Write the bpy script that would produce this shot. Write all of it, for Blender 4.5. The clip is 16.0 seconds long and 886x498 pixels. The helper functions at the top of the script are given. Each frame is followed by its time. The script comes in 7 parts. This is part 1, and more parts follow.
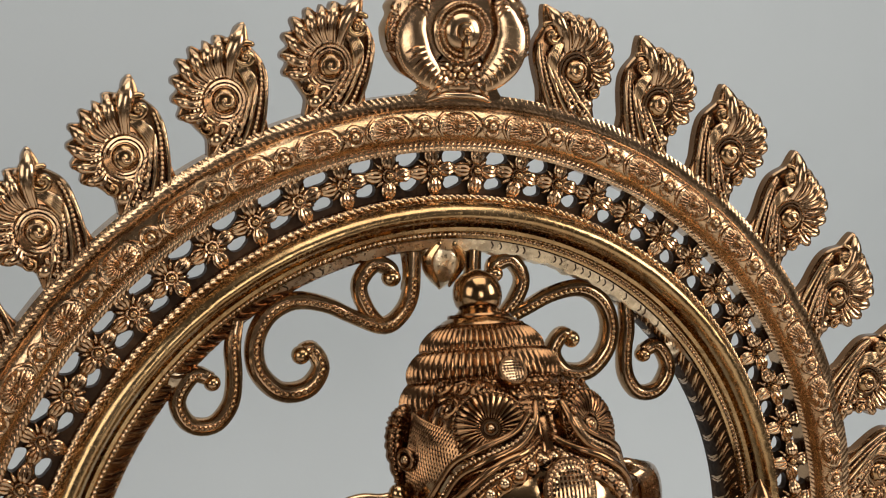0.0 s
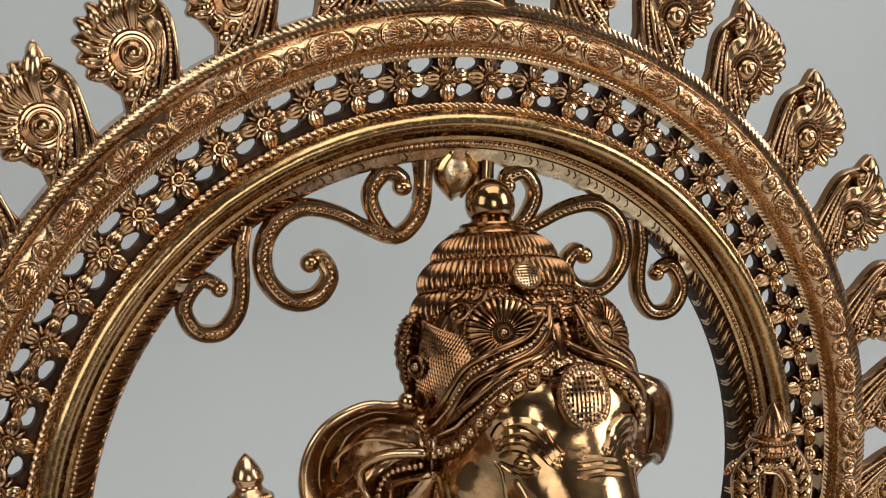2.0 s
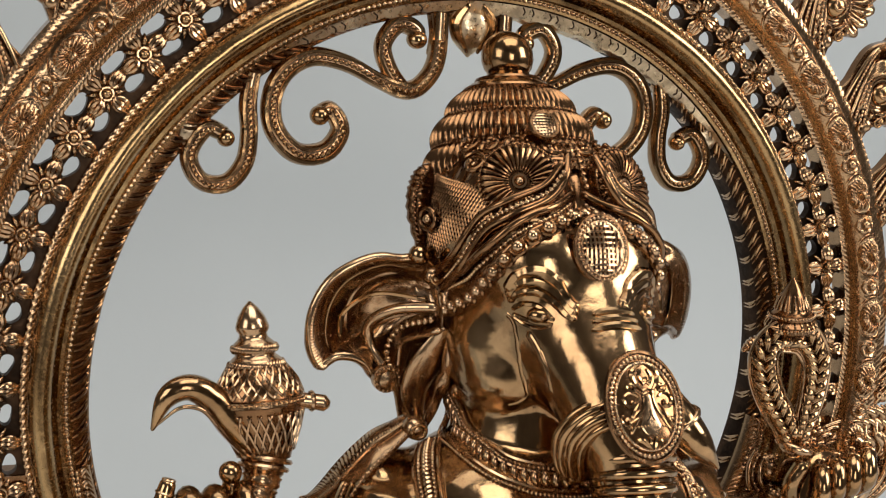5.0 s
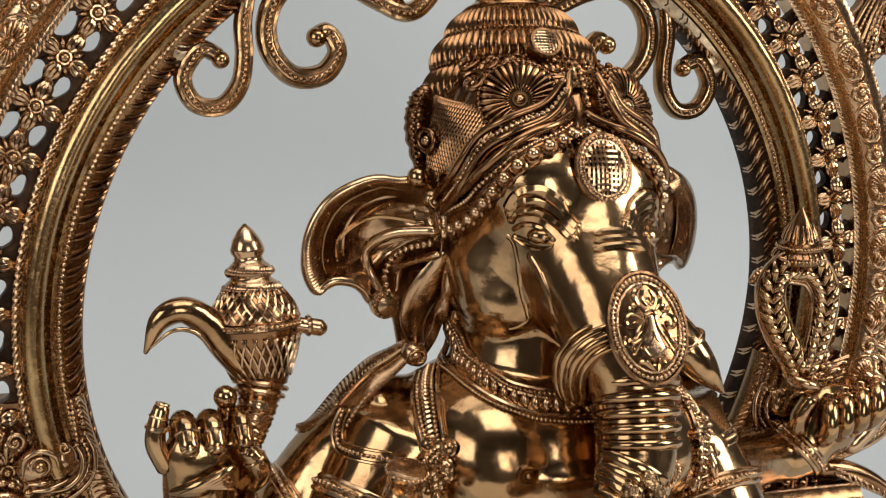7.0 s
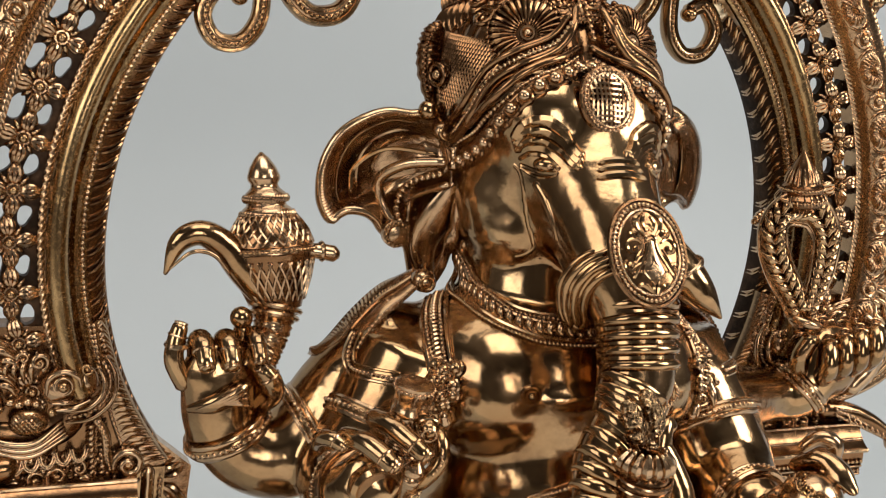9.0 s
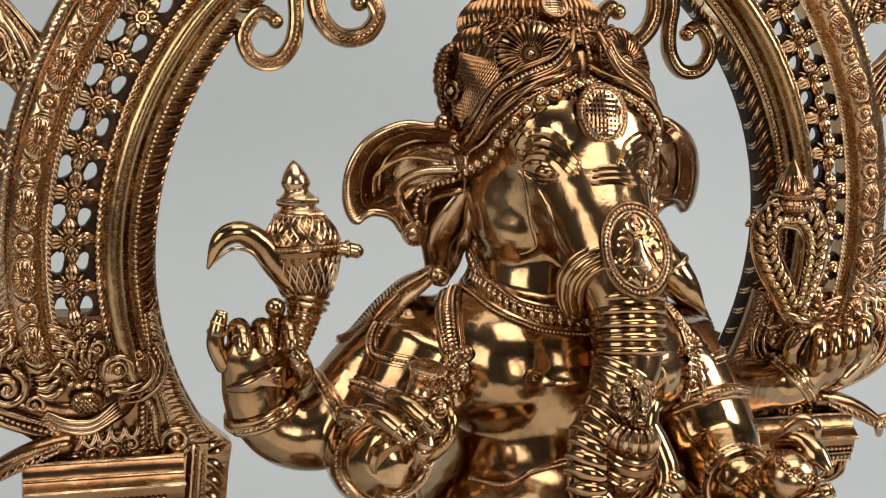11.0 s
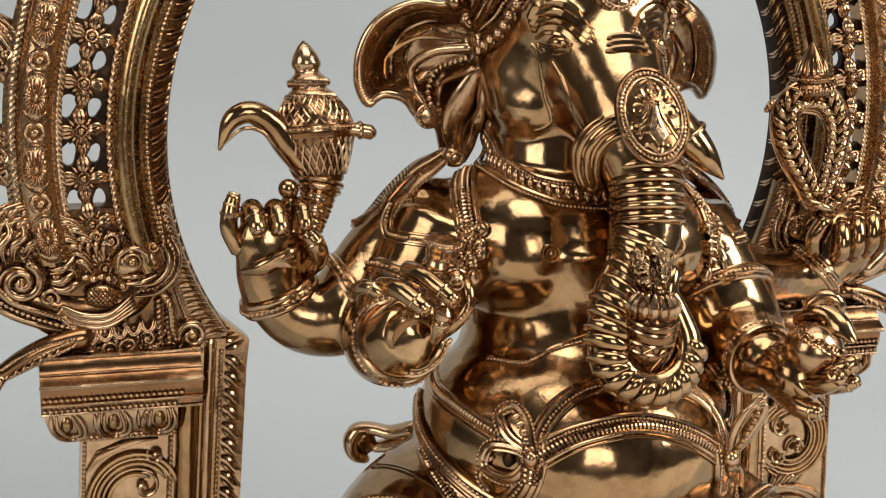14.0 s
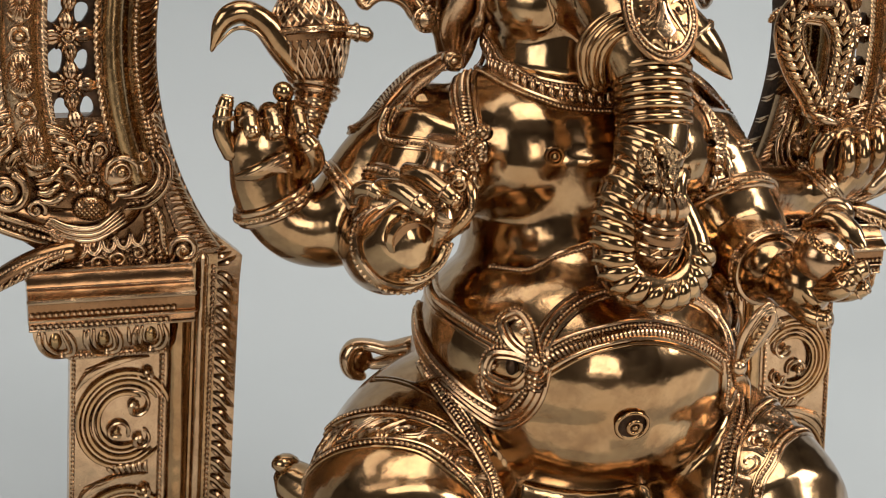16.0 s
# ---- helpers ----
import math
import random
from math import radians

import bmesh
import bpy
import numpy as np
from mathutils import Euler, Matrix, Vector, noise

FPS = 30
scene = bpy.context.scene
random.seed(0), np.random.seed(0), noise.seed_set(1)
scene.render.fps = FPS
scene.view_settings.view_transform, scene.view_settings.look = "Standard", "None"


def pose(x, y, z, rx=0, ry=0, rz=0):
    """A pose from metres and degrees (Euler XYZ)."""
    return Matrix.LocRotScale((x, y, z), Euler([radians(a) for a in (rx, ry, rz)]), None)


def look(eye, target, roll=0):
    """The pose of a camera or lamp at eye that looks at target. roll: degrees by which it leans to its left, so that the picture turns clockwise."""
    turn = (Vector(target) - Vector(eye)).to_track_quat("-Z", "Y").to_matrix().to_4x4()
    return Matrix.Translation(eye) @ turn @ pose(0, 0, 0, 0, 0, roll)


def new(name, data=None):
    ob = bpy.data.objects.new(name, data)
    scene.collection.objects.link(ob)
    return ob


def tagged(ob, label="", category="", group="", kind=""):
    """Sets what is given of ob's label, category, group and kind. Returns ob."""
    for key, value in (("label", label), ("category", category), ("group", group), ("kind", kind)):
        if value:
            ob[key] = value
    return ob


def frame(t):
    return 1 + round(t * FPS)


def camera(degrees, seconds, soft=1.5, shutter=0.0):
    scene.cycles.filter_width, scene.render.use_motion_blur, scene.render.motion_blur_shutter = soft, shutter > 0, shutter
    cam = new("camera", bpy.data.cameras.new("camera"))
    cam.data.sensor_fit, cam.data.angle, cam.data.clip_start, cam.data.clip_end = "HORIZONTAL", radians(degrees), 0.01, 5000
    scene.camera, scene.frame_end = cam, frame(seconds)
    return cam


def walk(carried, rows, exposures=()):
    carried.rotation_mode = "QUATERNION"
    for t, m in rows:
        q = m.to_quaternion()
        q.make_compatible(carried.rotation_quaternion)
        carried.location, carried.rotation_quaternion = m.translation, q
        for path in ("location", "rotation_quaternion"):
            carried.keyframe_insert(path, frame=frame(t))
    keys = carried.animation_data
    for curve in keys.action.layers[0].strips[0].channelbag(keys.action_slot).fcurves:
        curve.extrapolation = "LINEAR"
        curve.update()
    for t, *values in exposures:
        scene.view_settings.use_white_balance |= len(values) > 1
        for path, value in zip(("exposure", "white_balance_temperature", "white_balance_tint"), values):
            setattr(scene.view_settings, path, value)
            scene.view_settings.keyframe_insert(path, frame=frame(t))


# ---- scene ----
cam = camera(35.2, 16.0, soft=1.15)
PATH = [
    (0, (-0.285, -0.692, 0.929), (0.46, 1.14, 0.633), 1.6),
    (0.5, (-0.285, -0.689, 0.918), (0.454, 1.146, 0.623), 1.6),
    (1, (-0.283, -0.687, 0.908), (0.449, 1.149, 0.604), 1.7),
    (1.5, (-0.285, -0.685, 0.899), (0.453, 1.147, 0.584), 1.9),
    (2, (-0.287, -0.683, 0.888), (0.458, 1.145, 0.568), 2.2),
    (2.5, (-0.287, -0.682, 0.878), (0.462, 1.144, 0.555), 2.4),
    (3, (-0.285, -0.681, 0.874), (0.463, 1.143, 0.535), 2.6),
    (3.5, (-0.285, -0.679, 0.867), (0.461, 1.143, 0.515), 2.8),
    (4, (-0.284, -0.676, 0.857), (0.457, 1.146, 0.494), 3.1),
    (4.5, (-0.283, -0.673, 0.845), (0.451, 1.149, 0.471), 3.3),
    (7, (-0.271, -0.664, 0.811), (0.443, 1.154, 0.381), 3.1),
    (7.5, (-0.271, -0.664, 0.805), (0.441, 1.153, 0.369), 3.2),
    (8, (-0.271, -0.666, 0.799), (0.434, 1.151, 0.351), 3.4),
    (8.5, (-0.273, -0.676, 0.79), (0.425, 1.142, 0.337), 3.5),
    (11, (-0.282, -0.771, 0.804), (0.335, 1.079, 0.359), 3.1),
    (11.5, (-0.285, -0.779, 0.806), (0.319, 1.075, 0.362), 3.0),
    (12, (-0.284, -0.784, 0.8), (0.305, 1.077, 0.366), 2.6),
    (12.5, (-0.286, -0.78, 0.798), (0.305, 1.077, 0.351), 2.5),
    (13, (-0.282, -0.779, 0.784), (0.303, 1.079, 0.333), 2.1),
    (13.5, (-0.279, -0.78, 0.764), (0.304, 1.079, 0.31), 1.8),
    (14, (-0.277, -0.776, 0.75), (0.308, 1.077, 0.277), 1.6),
    (14.5, (-0.28, -0.771, 0.743), (0.316, 1.072, 0.244), 1.5),
    (15, (-0.283, -0.769, 0.731), (0.32, 1.071, 0.231), 1.5),
    (15.5, (-0.283, -0.767, 0.716), (0.324, 1.075, 0.225), 1.6),
    (16, (-0.282, -0.762, 0.714), (0.327, 1.071, 0.198), 1.6),
]
walk(cam, [(t, look(eye, target, roll)) for t, eye, target, roll in PATH], [(0, -0.28), (4, -0.22), (8, -0.08), (16, -0.02)])

# ---------------------------------------------------------------- world and light
world = bpy.data.worlds.new("world")
scene.world = world
world.use_nodes = True
world.node_tree.nodes["Background"].inputs[0].default_value = (0.6, 0.65, 0.7, 1)
world.node_tree.nodes["Background"].inputs[1].default_value = 0.03


def lamp(name, eye, target, sx, sy, watts, colour):
    d = bpy.data.lights.new(name, "AREA")
    d.shape, d.size, d.size_y, d.energy, d.color = "RECTANGLE", sx, sy, watts, colour
    ob = new(name, d)
    ob.matrix_world = look(eye, target)
    return ob


lamp("window_light_left", (-1.55, -1.00, 1.22), (0, -0.1, 0.6), 0.90, 1.00, 11, (1.0, 0.97, 0.93))
lamp("window_light_right", (1.56, -0.95, 1.42), (0, -0.1, 0.6), 0.80, 1.00, 28, (1.0, 0.97, 0.93))
lamp("window_light_rear", (0.10, -2.90, 1.05), (0.1, 0, 0.85), 0.80, 1.10, 17, (1.0, 0.97, 0.93))
lamp("ceiling_light_front", (0.25, -0.75, 2.42), (0.25, -0.75, 0), 1.6, 1.1, 25, (1.0, 0.96, 0.90))
# unseen fill, added overhead to brighten the backdrop
lamp("backdrop_fill_light", (0.0, 0.45, 2.40), (0, 0.5, 0.3), 2.4, 0.9, 13, (1.0, 0.97, 0.93))

# ---------------------------------------------------------------- materials


def nodes_of(name):
    mat = bpy.data.materials.new(name)
    mat.use_nodes = True
    nt = mat.node_tree
    return mat, nt, nt.nodes["Principled BSDF"]


def link(nt, a, b):
    nt.links.new(a, b)


def add_node(nt, kind, **values):
    n = nt.nodes.new(kind)
    for key, value in values.items():
        n.inputs[key].default_value = value
    return n


def bronze(name, dark, light, rough, chase=0.0, chase_scale=260.0, pits=0.06, tarnish=0.0, oxide=0.75):
    """Cast bronze: gold to copper tones, polishing marks, casting pits, and chased relief where wanted."""
    mat, nt, bsdf = nodes_of(name)
    co = nt.nodes.new("ShaderNodeTexCoord").outputs["Object"]
    big = add_node(nt, "ShaderNodeTexNoise", Scale=14.0, Detail=4.0, Roughness=0.6)
    fine = add_node(nt, "ShaderNodeTexNoise", Scale=420.0, Detail=3.0, Roughness=0.65)
    link(nt, co, big.inputs["Vector"])
    link(nt, co, fine.inputs["Vector"])
    ramp = nt.nodes.new("ShaderNodeValToRGB")
    ramp.color_ramp.elements[0].position, ramp.color_ramp.elements[1].position = 0.32, 0.68
    ramp.color_ramp.elements[0].color, ramp.color_ramp.elements[1].color = (*dark, 1), (*light, 1)
    link(nt, big.outputs["Fac"], ramp.inputs[0])
    colour = ramp.outputs[0]
    rr = add_node(nt, "ShaderNodeMapRange")
    rr.inputs[1].default_value, rr.inputs[2].default_value = 0.3, 0.75
    rr.inputs[3].default_value, rr.inputs[4].default_value = rough * 0.7, rough * 1.5
    link(nt, fine.outputs["Fac"], rr.inputs[0])
    link(nt, rr.outputs[0], bsdf.inputs["Roughness"])
    bsdf.inputs["Metallic"].default_value = 1.0
    bump = add_node(nt, "ShaderNodeBump", Strength=pits, Distance=0.001)
    mid = add_node(nt, "ShaderNodeTexNoise", Scale=90.0, Detail=3.0, Roughness=0.6)
    link(nt, co, mid.inputs["Vector"])
    link(nt, mid.outputs["Fac"], bump.inputs["Height"])
    slow = add_node(nt, "ShaderNodeTexNoise", Scale=38.0, Detail=2.0, Roughness=0.5)
    link(nt, co, slow.inputs["Vector"])
    uneven = add_node(nt, "ShaderNodeBump", Strength=0.5, Distance=0.0024)
    link(nt, slow.outputs["Fac"], uneven.inputs["Height"])
    link(nt, uneven.outputs[0], bump.inputs["Normal"])
    last = bump
    if chase:
        vor = nt.nodes.new("ShaderNodeTexVoronoi")
        vor.feature = "F1"
        vor.inputs["Scale"].default_value = chase_scale
        wob = add_node(nt, "ShaderNodeTexNoise", Scale=60.0, Detail=1.0)
        link(nt, co, wob.inputs["Vector"])
        mixv = nt.nodes.new("ShaderNodeVectorMath")
        mixv.operation = "MULTIPLY_ADD"
        mixv.inputs[1].default_value = (0.012, 0.012, 0.012)
        link(nt, wob.outputs["Color"], mixv.inputs[0])
        link(nt, co, mixv.inputs[2])
        link(nt, mixv.outputs[0], vor.inputs["Vector"])
        wave = nt.nodes.new("ShaderNodeMath")
        wave.operation = "SINE"
        mul = nt.nodes.new("ShaderNodeMath")
        mul.operation = "MULTIPLY"
        mul.inputs[1].default_value = 16.0
        link(nt, vor.outputs["Distance"], mul.inputs[0])
        link(nt, mul.outputs[0], wave.inputs[0])
        b2 = add_node(nt, "ShaderNodeBump", Strength=chase, Distance=0.0012)
        link(nt, wave.outputs[0], b2.inputs["Height"])
        link(nt, bump.outputs[0], b2.inputs["Normal"])
        last = b2
        # dark oxide left in the chased lines
        groove = nt.nodes.new("ShaderNodeMapRange")
        groove.inputs[1].default_value, groove.inputs[2].default_value = -0.95, -0.1
        groove.inputs[3].default_value, groove.inputs[4].default_value = oxide, 0.0
        link(nt, wave.outputs[0], groove.inputs[0])
        mix = nt.nodes.new("ShaderNodeMix")
        mix.data_type = "RGBA"
        mix.inputs["B"].default_value = (0.10, 0.055, 0.030, 1)
        link(nt, groove.outputs[0], mix.inputs["Factor"])
        link(nt, colour, mix.inputs["A"])
        colour = mix.outputs["Result"]
    # patches of brown oxide and tarnish
    if tarnish:
        spot = add_node(nt, "ShaderNodeTexNoise", Scale=70.0, Detail=5.0, Roughness=0.65)
        link(nt, co, spot.inputs["Vector"])
        sr = nt.nodes.new("ShaderNodeMapRange")
        sr.inputs[1].default_value, sr.inputs[2].default_value = 0.46, 0.66
        sr.inputs[3].default_value, sr.inputs[4].default_value = 0.0, tarnish
        link(nt, spot.outputs["Fac"], sr.inputs[0])
        mt = nt.nodes.new("ShaderNodeMix")
        mt.data_type = "RGBA"
        mt.inputs["B"].default_value = (0.16, 0.085, 0.045, 1)
        link(nt, sr.outputs[0], mt.inputs["Factor"])
        link(nt, colour, mt.inputs["A"])
        colour = mt.outputs["Result"]
    link(nt, colour, bsdf.inputs["Base Color"])
    link(nt, last.outputs[0], bsdf.inputs["Normal"])
    return mat


POLISHED = bronze("polished_bronze", (0.300, 0.164, 0.071), (0.53, 0.350, 0.185), 0.15, pits=0.22, tarnish=0.45)
SATIN = bronze("satin_bronze", (0.41, 0.250, 0.132), (0.62, 0.422, 0.254), 0.20, pits=0.10, tarnish=0.36)
CHASED = bronze("chased_bronze", (0.46, 0.275, 0.135), (0.64, 0.440, 0.240), 0.24, chase=0.85, chase_scale=150.0, tarnish=0.35)
FINE = bronze("finely_chased_bronze", (0.405, 0.246, 0.126), (0.605, 0.413, 0.240), 0.20, chase=0.05, chase_scale=200.0, tarnish=0.30, oxide=0.3)
# darkest bronze: paints shade in recesses, and colours the dark cut lines
DARK = bronze("shade_and_line_bronze", (0.020, 0.013, 0.009), (0.055, 0.034, 0.022), 0.5, pits=0.4, tarnish=0.4)
RAW = bronze("filed_raw_bronze", (0.66, 0.47, 0.27), (0.92, 0.78, 0.56), 0.30, pits=0.7, tarnish=0.55)
# brown bronze of the crown; also paints recess shade on the flames
ANTIQUE_AND_SHADE = bronze("antique_and_shade_bronze", (0.19, 0.095, 0.043), (0.31, 0.172, 0.082), 0.20, pits=0.10, tarnish=0.4)
BRUSHED = bronze("brushed_bronze", (0.32, 0.190, 0.080), (0.50, 0.330, 0.160), 0.22, pits=0.2, tarnish=0.15)
BRONZES = [POLISHED, SATIN, CHASED, FINE, RAW, DARK, ANTIQUE_AND_SHADE, BRUSHED]


def plain(name, a, b, rough, scale, bump=0.05):
    mat, nt, bsdf = nodes_of(name)
    co = nt.nodes.new("ShaderNodeTexCoord").outputs["Object"]
    n = add_node(nt, "ShaderNodeTexNoise", Scale=scale, Detail=5.0, Roughness=0.6)
    link(nt, co, n.inputs["Vector"])
    ramp = nt.nodes.new("ShaderNodeValToRGB")
    ramp.color_ramp.elements[0].position, ramp.color_ramp.elements[1].position = 0.3, 0.7
    ramp.color_ramp.elements[0].color, ramp.color_ramp.elements[1].color = (*a, 1), (*b, 1)
    link(nt, n.outputs["Fac"], ramp.inputs[0])
    link(nt, ramp.outputs[0], bsdf.inputs["Base Color"])
    bsdf.inputs["Roughness"].default_value = rough
    f = add_node(nt, "ShaderNodeTexNoise", Scale=scale * 120, Detail=2.0)
    link(nt, co, f.inputs["Vector"])
    b = add_node(nt, "ShaderNodeBump", Strength=bump, Distance=0.001)
    link(nt, f.outputs["Fac"], b.inputs["Height"])
    link(nt, b.outputs[0], bsdf.inputs["Normal"])
    return mat


CLOTH = plain("grey_backdrop_paper", (0.440, 0.470, 0.482), (0.470, 0.500, 0.512), 0.9, 1.6)
ROOMWALL = plain("room_wall", (0.125, 0.110, 0.098), (0.175, 0.157, 0.142), 0.8, 2.0)
CEILING = plain("dark_ceiling", (0.15, 0.141, 0.132), (0.20, 0.186, 0.174), 0.8, 3.0)
TABLETOP = plain("white_tabletop", (0.76, 0.75, 0.73), (0.82, 0.81, 0.79), 0.6, 3.0)
FLOOR = plain("room_floor", (0.40, 0.36, 0.32), (0.50, 0.46, 0.41), 0.6, 3.0)

# ---------------------------------------------------------------- mesh helpers


class Build:
    """Collects vertices, faces and material slots of one mesh."""

    def __init__(self):
        self.v, self.f, self.m, self.n = [], [], [], 0

    def add(self, verts, faces, mat=0):
        verts = np.asarray(verts, float).reshape(-1, 3)
        self.v.append(verts)
        self.f += [tuple(int(i) + self.n for i in q) for q in faces]
        self.m += [mat] * len(faces)
        self.n += len(verts)
        return self

    def grid(self, pts, mat=0, ring=True, caps=True, loop=False):
        """pts: rows of a surface. ring: each row closes on itself; loop: the last row joins the first."""
        pts = np.asarray(pts, float)
        nu, nv = pts.shape[:2]
        faces = []
        for i in range(nu if loop else nu - 1):
            a, b = i * nv, ((i + 1) % nu) * nv
            for j in range(nv if ring else nv - 1):
                k = (j + 1) % nv
                faces.append((a + j, a + k, b + k, b + j))
        if caps and ring and not loop:
            faces.append(tuple(range(nv - 1, -1, -1)))
            faces.append(tuple((nu - 1) * nv + j for j in range(nv)))
        return self.add(pts, faces, mat)

    def ball(self, c, r, mat=0, nu=14, nv=9, turn=None):
        r = np.ones(3) * r
        th = np.linspace(0.0, math.pi, nv + 1)[1:-1]
        ph = np.linspace(0, 2 * math.pi, nu, endpoint=False)
        p = np.array([[(math.sin(t) * math.cos(q), math.sin(t) * math.sin(q), math.cos(t)) for q in ph] for t in th])
        p = np.concatenate([p.reshape(-1, 3), [[0, 0, 1], [0, 0, -1]]]) * r
        if turn is not None:
            p = p @ np.array(turn.to_3x3()).T
        p = p + np.asarray(c, float)
        faces, rows = [], nv - 1
        for i in range(rows - 1):
            for j in range(nu):
                k = (j + 1) % nu
                faces.append((i * nu + j, (i + 1) * nu + j, (i + 1) * nu + k, i * nu + k))
        top, bot = rows * nu, rows * nu + 1
        for j in range(nu):
            k = (j + 1) % nu
            faces.append((top, j, k))
            faces.append((bot, (rows - 1) * nu + k, (rows - 1) * nu + j))
        return self.add(p, faces, mat)

    def tube(self, pts, rad, mat=0, n=10, per=6, flat=1.0, up=(0, -1, 0), smooth=True, rib=None, closed=False):
        """A rounded tube through control points; rad one radius or one a point; flat: the ratio of its size along up to across."""
        p, r = spline(pts, rad, per if smooth else 1, closed)
        d = np.gradient(p, axis=0)
        if closed:
            d = np.roll(p, -1, 0) - np.roll(p, 1, 0)
        d /= np.linalg.norm(d, axis=1)[:, None] + 1e-12
        u = np.asarray(up, float)
        side = np.cross(d, u)
        side /= np.linalg.norm(side, axis=1)[:, None] + 1e-9
        top = np.cross(side, d)
        if rib:
            s = np.concatenate([[0], np.cumsum(np.linalg.norm(np.diff(p, axis=0), axis=1))])
            r = r * (1 + rib[1] * np.abs(np.sin(math.pi * s / rib[0])) - rib[1])
        q = np.linspace(0, 2 * math.pi, n, endpoint=False)
        rows = [p[i] + r[i] * (np.cos(q)[:, None] * side[i] + flat * np.sin(q)[:, None] * top[i]) for i in range(len(p))]
        if not closed:
            rows = [p[0] - d[0] * r[0] * 0.6 + 0.45 * (rows[0] - p[0])] + rows + [p[-1] + d[-1] * r[-1] * 0.6 + 0.45 * (rows[-1] - p[-1])]
        return self.grid(rows, mat, loop=closed)

    def beads(self, pts, r, step, mat=0, per=8, closed=False, nu=6, nv=4):
        """A string of cast pearls joined by thin necks."""
        p, _ = spline(pts, 1.0, per, closed)
        if closed:
            p = np.concatenate([p, p[:1]])
        s = np.concatenate([[0], np.cumsum(np.linalg.norm(np.diff(p, axis=0), axis=1))])
        n = max(1, int(round(s[-1] / step)))
        gap = s[-1] / n
        k = min(r, gap * 0.5)
        w, rad = [], []
        for i in range(n):
            for f, h in ((-0.97, 0.30), (-0.62, 0.80), (0.0, 1.0), (0.62, 0.80), (0.97, 0.30)):
                w.append((i + 0.5) * gap + f * k)
                rad.append(h * r)
        q = np.stack([np.interp(w, s, p[:, j]) for j in range(3)], 1)
        d = np.stack([np.interp(w, s, np.gradient(p[:, j])) for j in range(3)], 1)
        d /= np.linalg.norm(d, axis=1)[:, None] + 1e-12
        up = np.where(np.abs(d[:, 1:2]) > 0.9, [[0.0, 0.0, 1.0]], [[0.0, -1.0, 0.0]])
        side = np.cross(d, up)
        side /= np.linalg.norm(side, axis=1)[:, None] + 1e-9
        top = np.cross(side, d)
        a = np.linspace(0, 2 * math.pi, nu, endpoint=False)
        rows = [q[i] + rad[i] * (np.cos(a)[:, None] * side[i] + np.sin(a)[:, None] * top[i]) for i in range(len(q))]
        return self.grid(rows, mat)

    def lathe(self, profile, m, mat=0, n=32, flute=None, arc=None):
        """profile: radius and height; m: the pose of its axis; flute: count and depth of upright grooves."""
        q = np.linspace(0, 2 * math.pi, n, endpoint=False)
        rows = []
        for r, z in profile:
            rr = np.full(n, float(r))
            if flute:
                rr = rr * (1 - flute[1] * np.abs(np.sin(q * flute[0] / 2)) ** 0.7)
            rows.append(np.stack([rr * np.cos(q), rr * np.sin(q), np.full(n, float(z))], 1))
        rows = np.array(rows)
        rows = rows @ np.array(m.to_3x3()).T + np.array(m.translation)
        return self.grid(rows, mat)

    def ring(self, c, radius, r, normal=(0, -1, 0), mat=0, n=24, k=8, squash=1.0, rx=1.0, spin=0.0):
        m = Vector(normal).to_track_quat("Z", "Y").to_matrix()
        a = np.linspace(0, 2 * math.pi, n, endpoint=False)
        b = np.linspace(0, 2 * math.pi, k, endpoint=False)
        rows = [[((radius + r * math.cos(t)) * math.cos(s + spin) * rx, (radius + r * math.cos(t)) * math.sin(s + spin), r * squash * math.sin(t)) for t in b] for s in a]
        rows = np.array(rows) @ np.array(m).T + np.asarray(c, float)
        return self.grid(rows, mat, loop=True)

    def plate(self, outline, y0, y1, mat=0, bevel=0.0):
        """A flat casting: an outline in x and z, from y0 (front) to y1 (back)."""
        o = np.asarray(outline, float)
        n = len(o)
        loops = [np.c_[o[:, 0], np.full(n, y1), o[:, 1]]]
        if bevel:
            c = o.mean(0)
            d = o - c
            inner = c + d * (1 - bevel / (np.linalg.norm(d, axis=1)[:, None] + 1e-9))
            loops += [np.c_[o[:, 0], np.full(n, y0 + bevel), o[:, 1]], np.c_[inner[:, 0], np.full(n, y0), inner[:, 1]]]
        else:
            loops.append(np.c_[o[:, 0], np.full(n, y0), o[:, 1]])
        return self.grid(loops, mat)

    def arrays(self):
        return np.concatenate(self.v), self.f, self.m

    def mesh(self, name, mats, sharp=40):
        me = bpy.data.meshes.new(name)
        v = np.concatenate(self.v)
        me.from_pydata(v.tolist(), [], self.f)
        for mat in mats:
            me.materials.append(mat)
        me.polygons.foreach_set("material_index", np.array(self.m, dtype=np.int32))
        bm = bmesh.new()
        bm.from_mesh(me)
        bmesh.ops.recalc_face_normals(bm, faces=bm.faces)
        bm.to_mesh(me)
        bm.free()
        me.shade_smooth()
        me.set_sharp_from_angle(angle=radians(sharp))
        return me


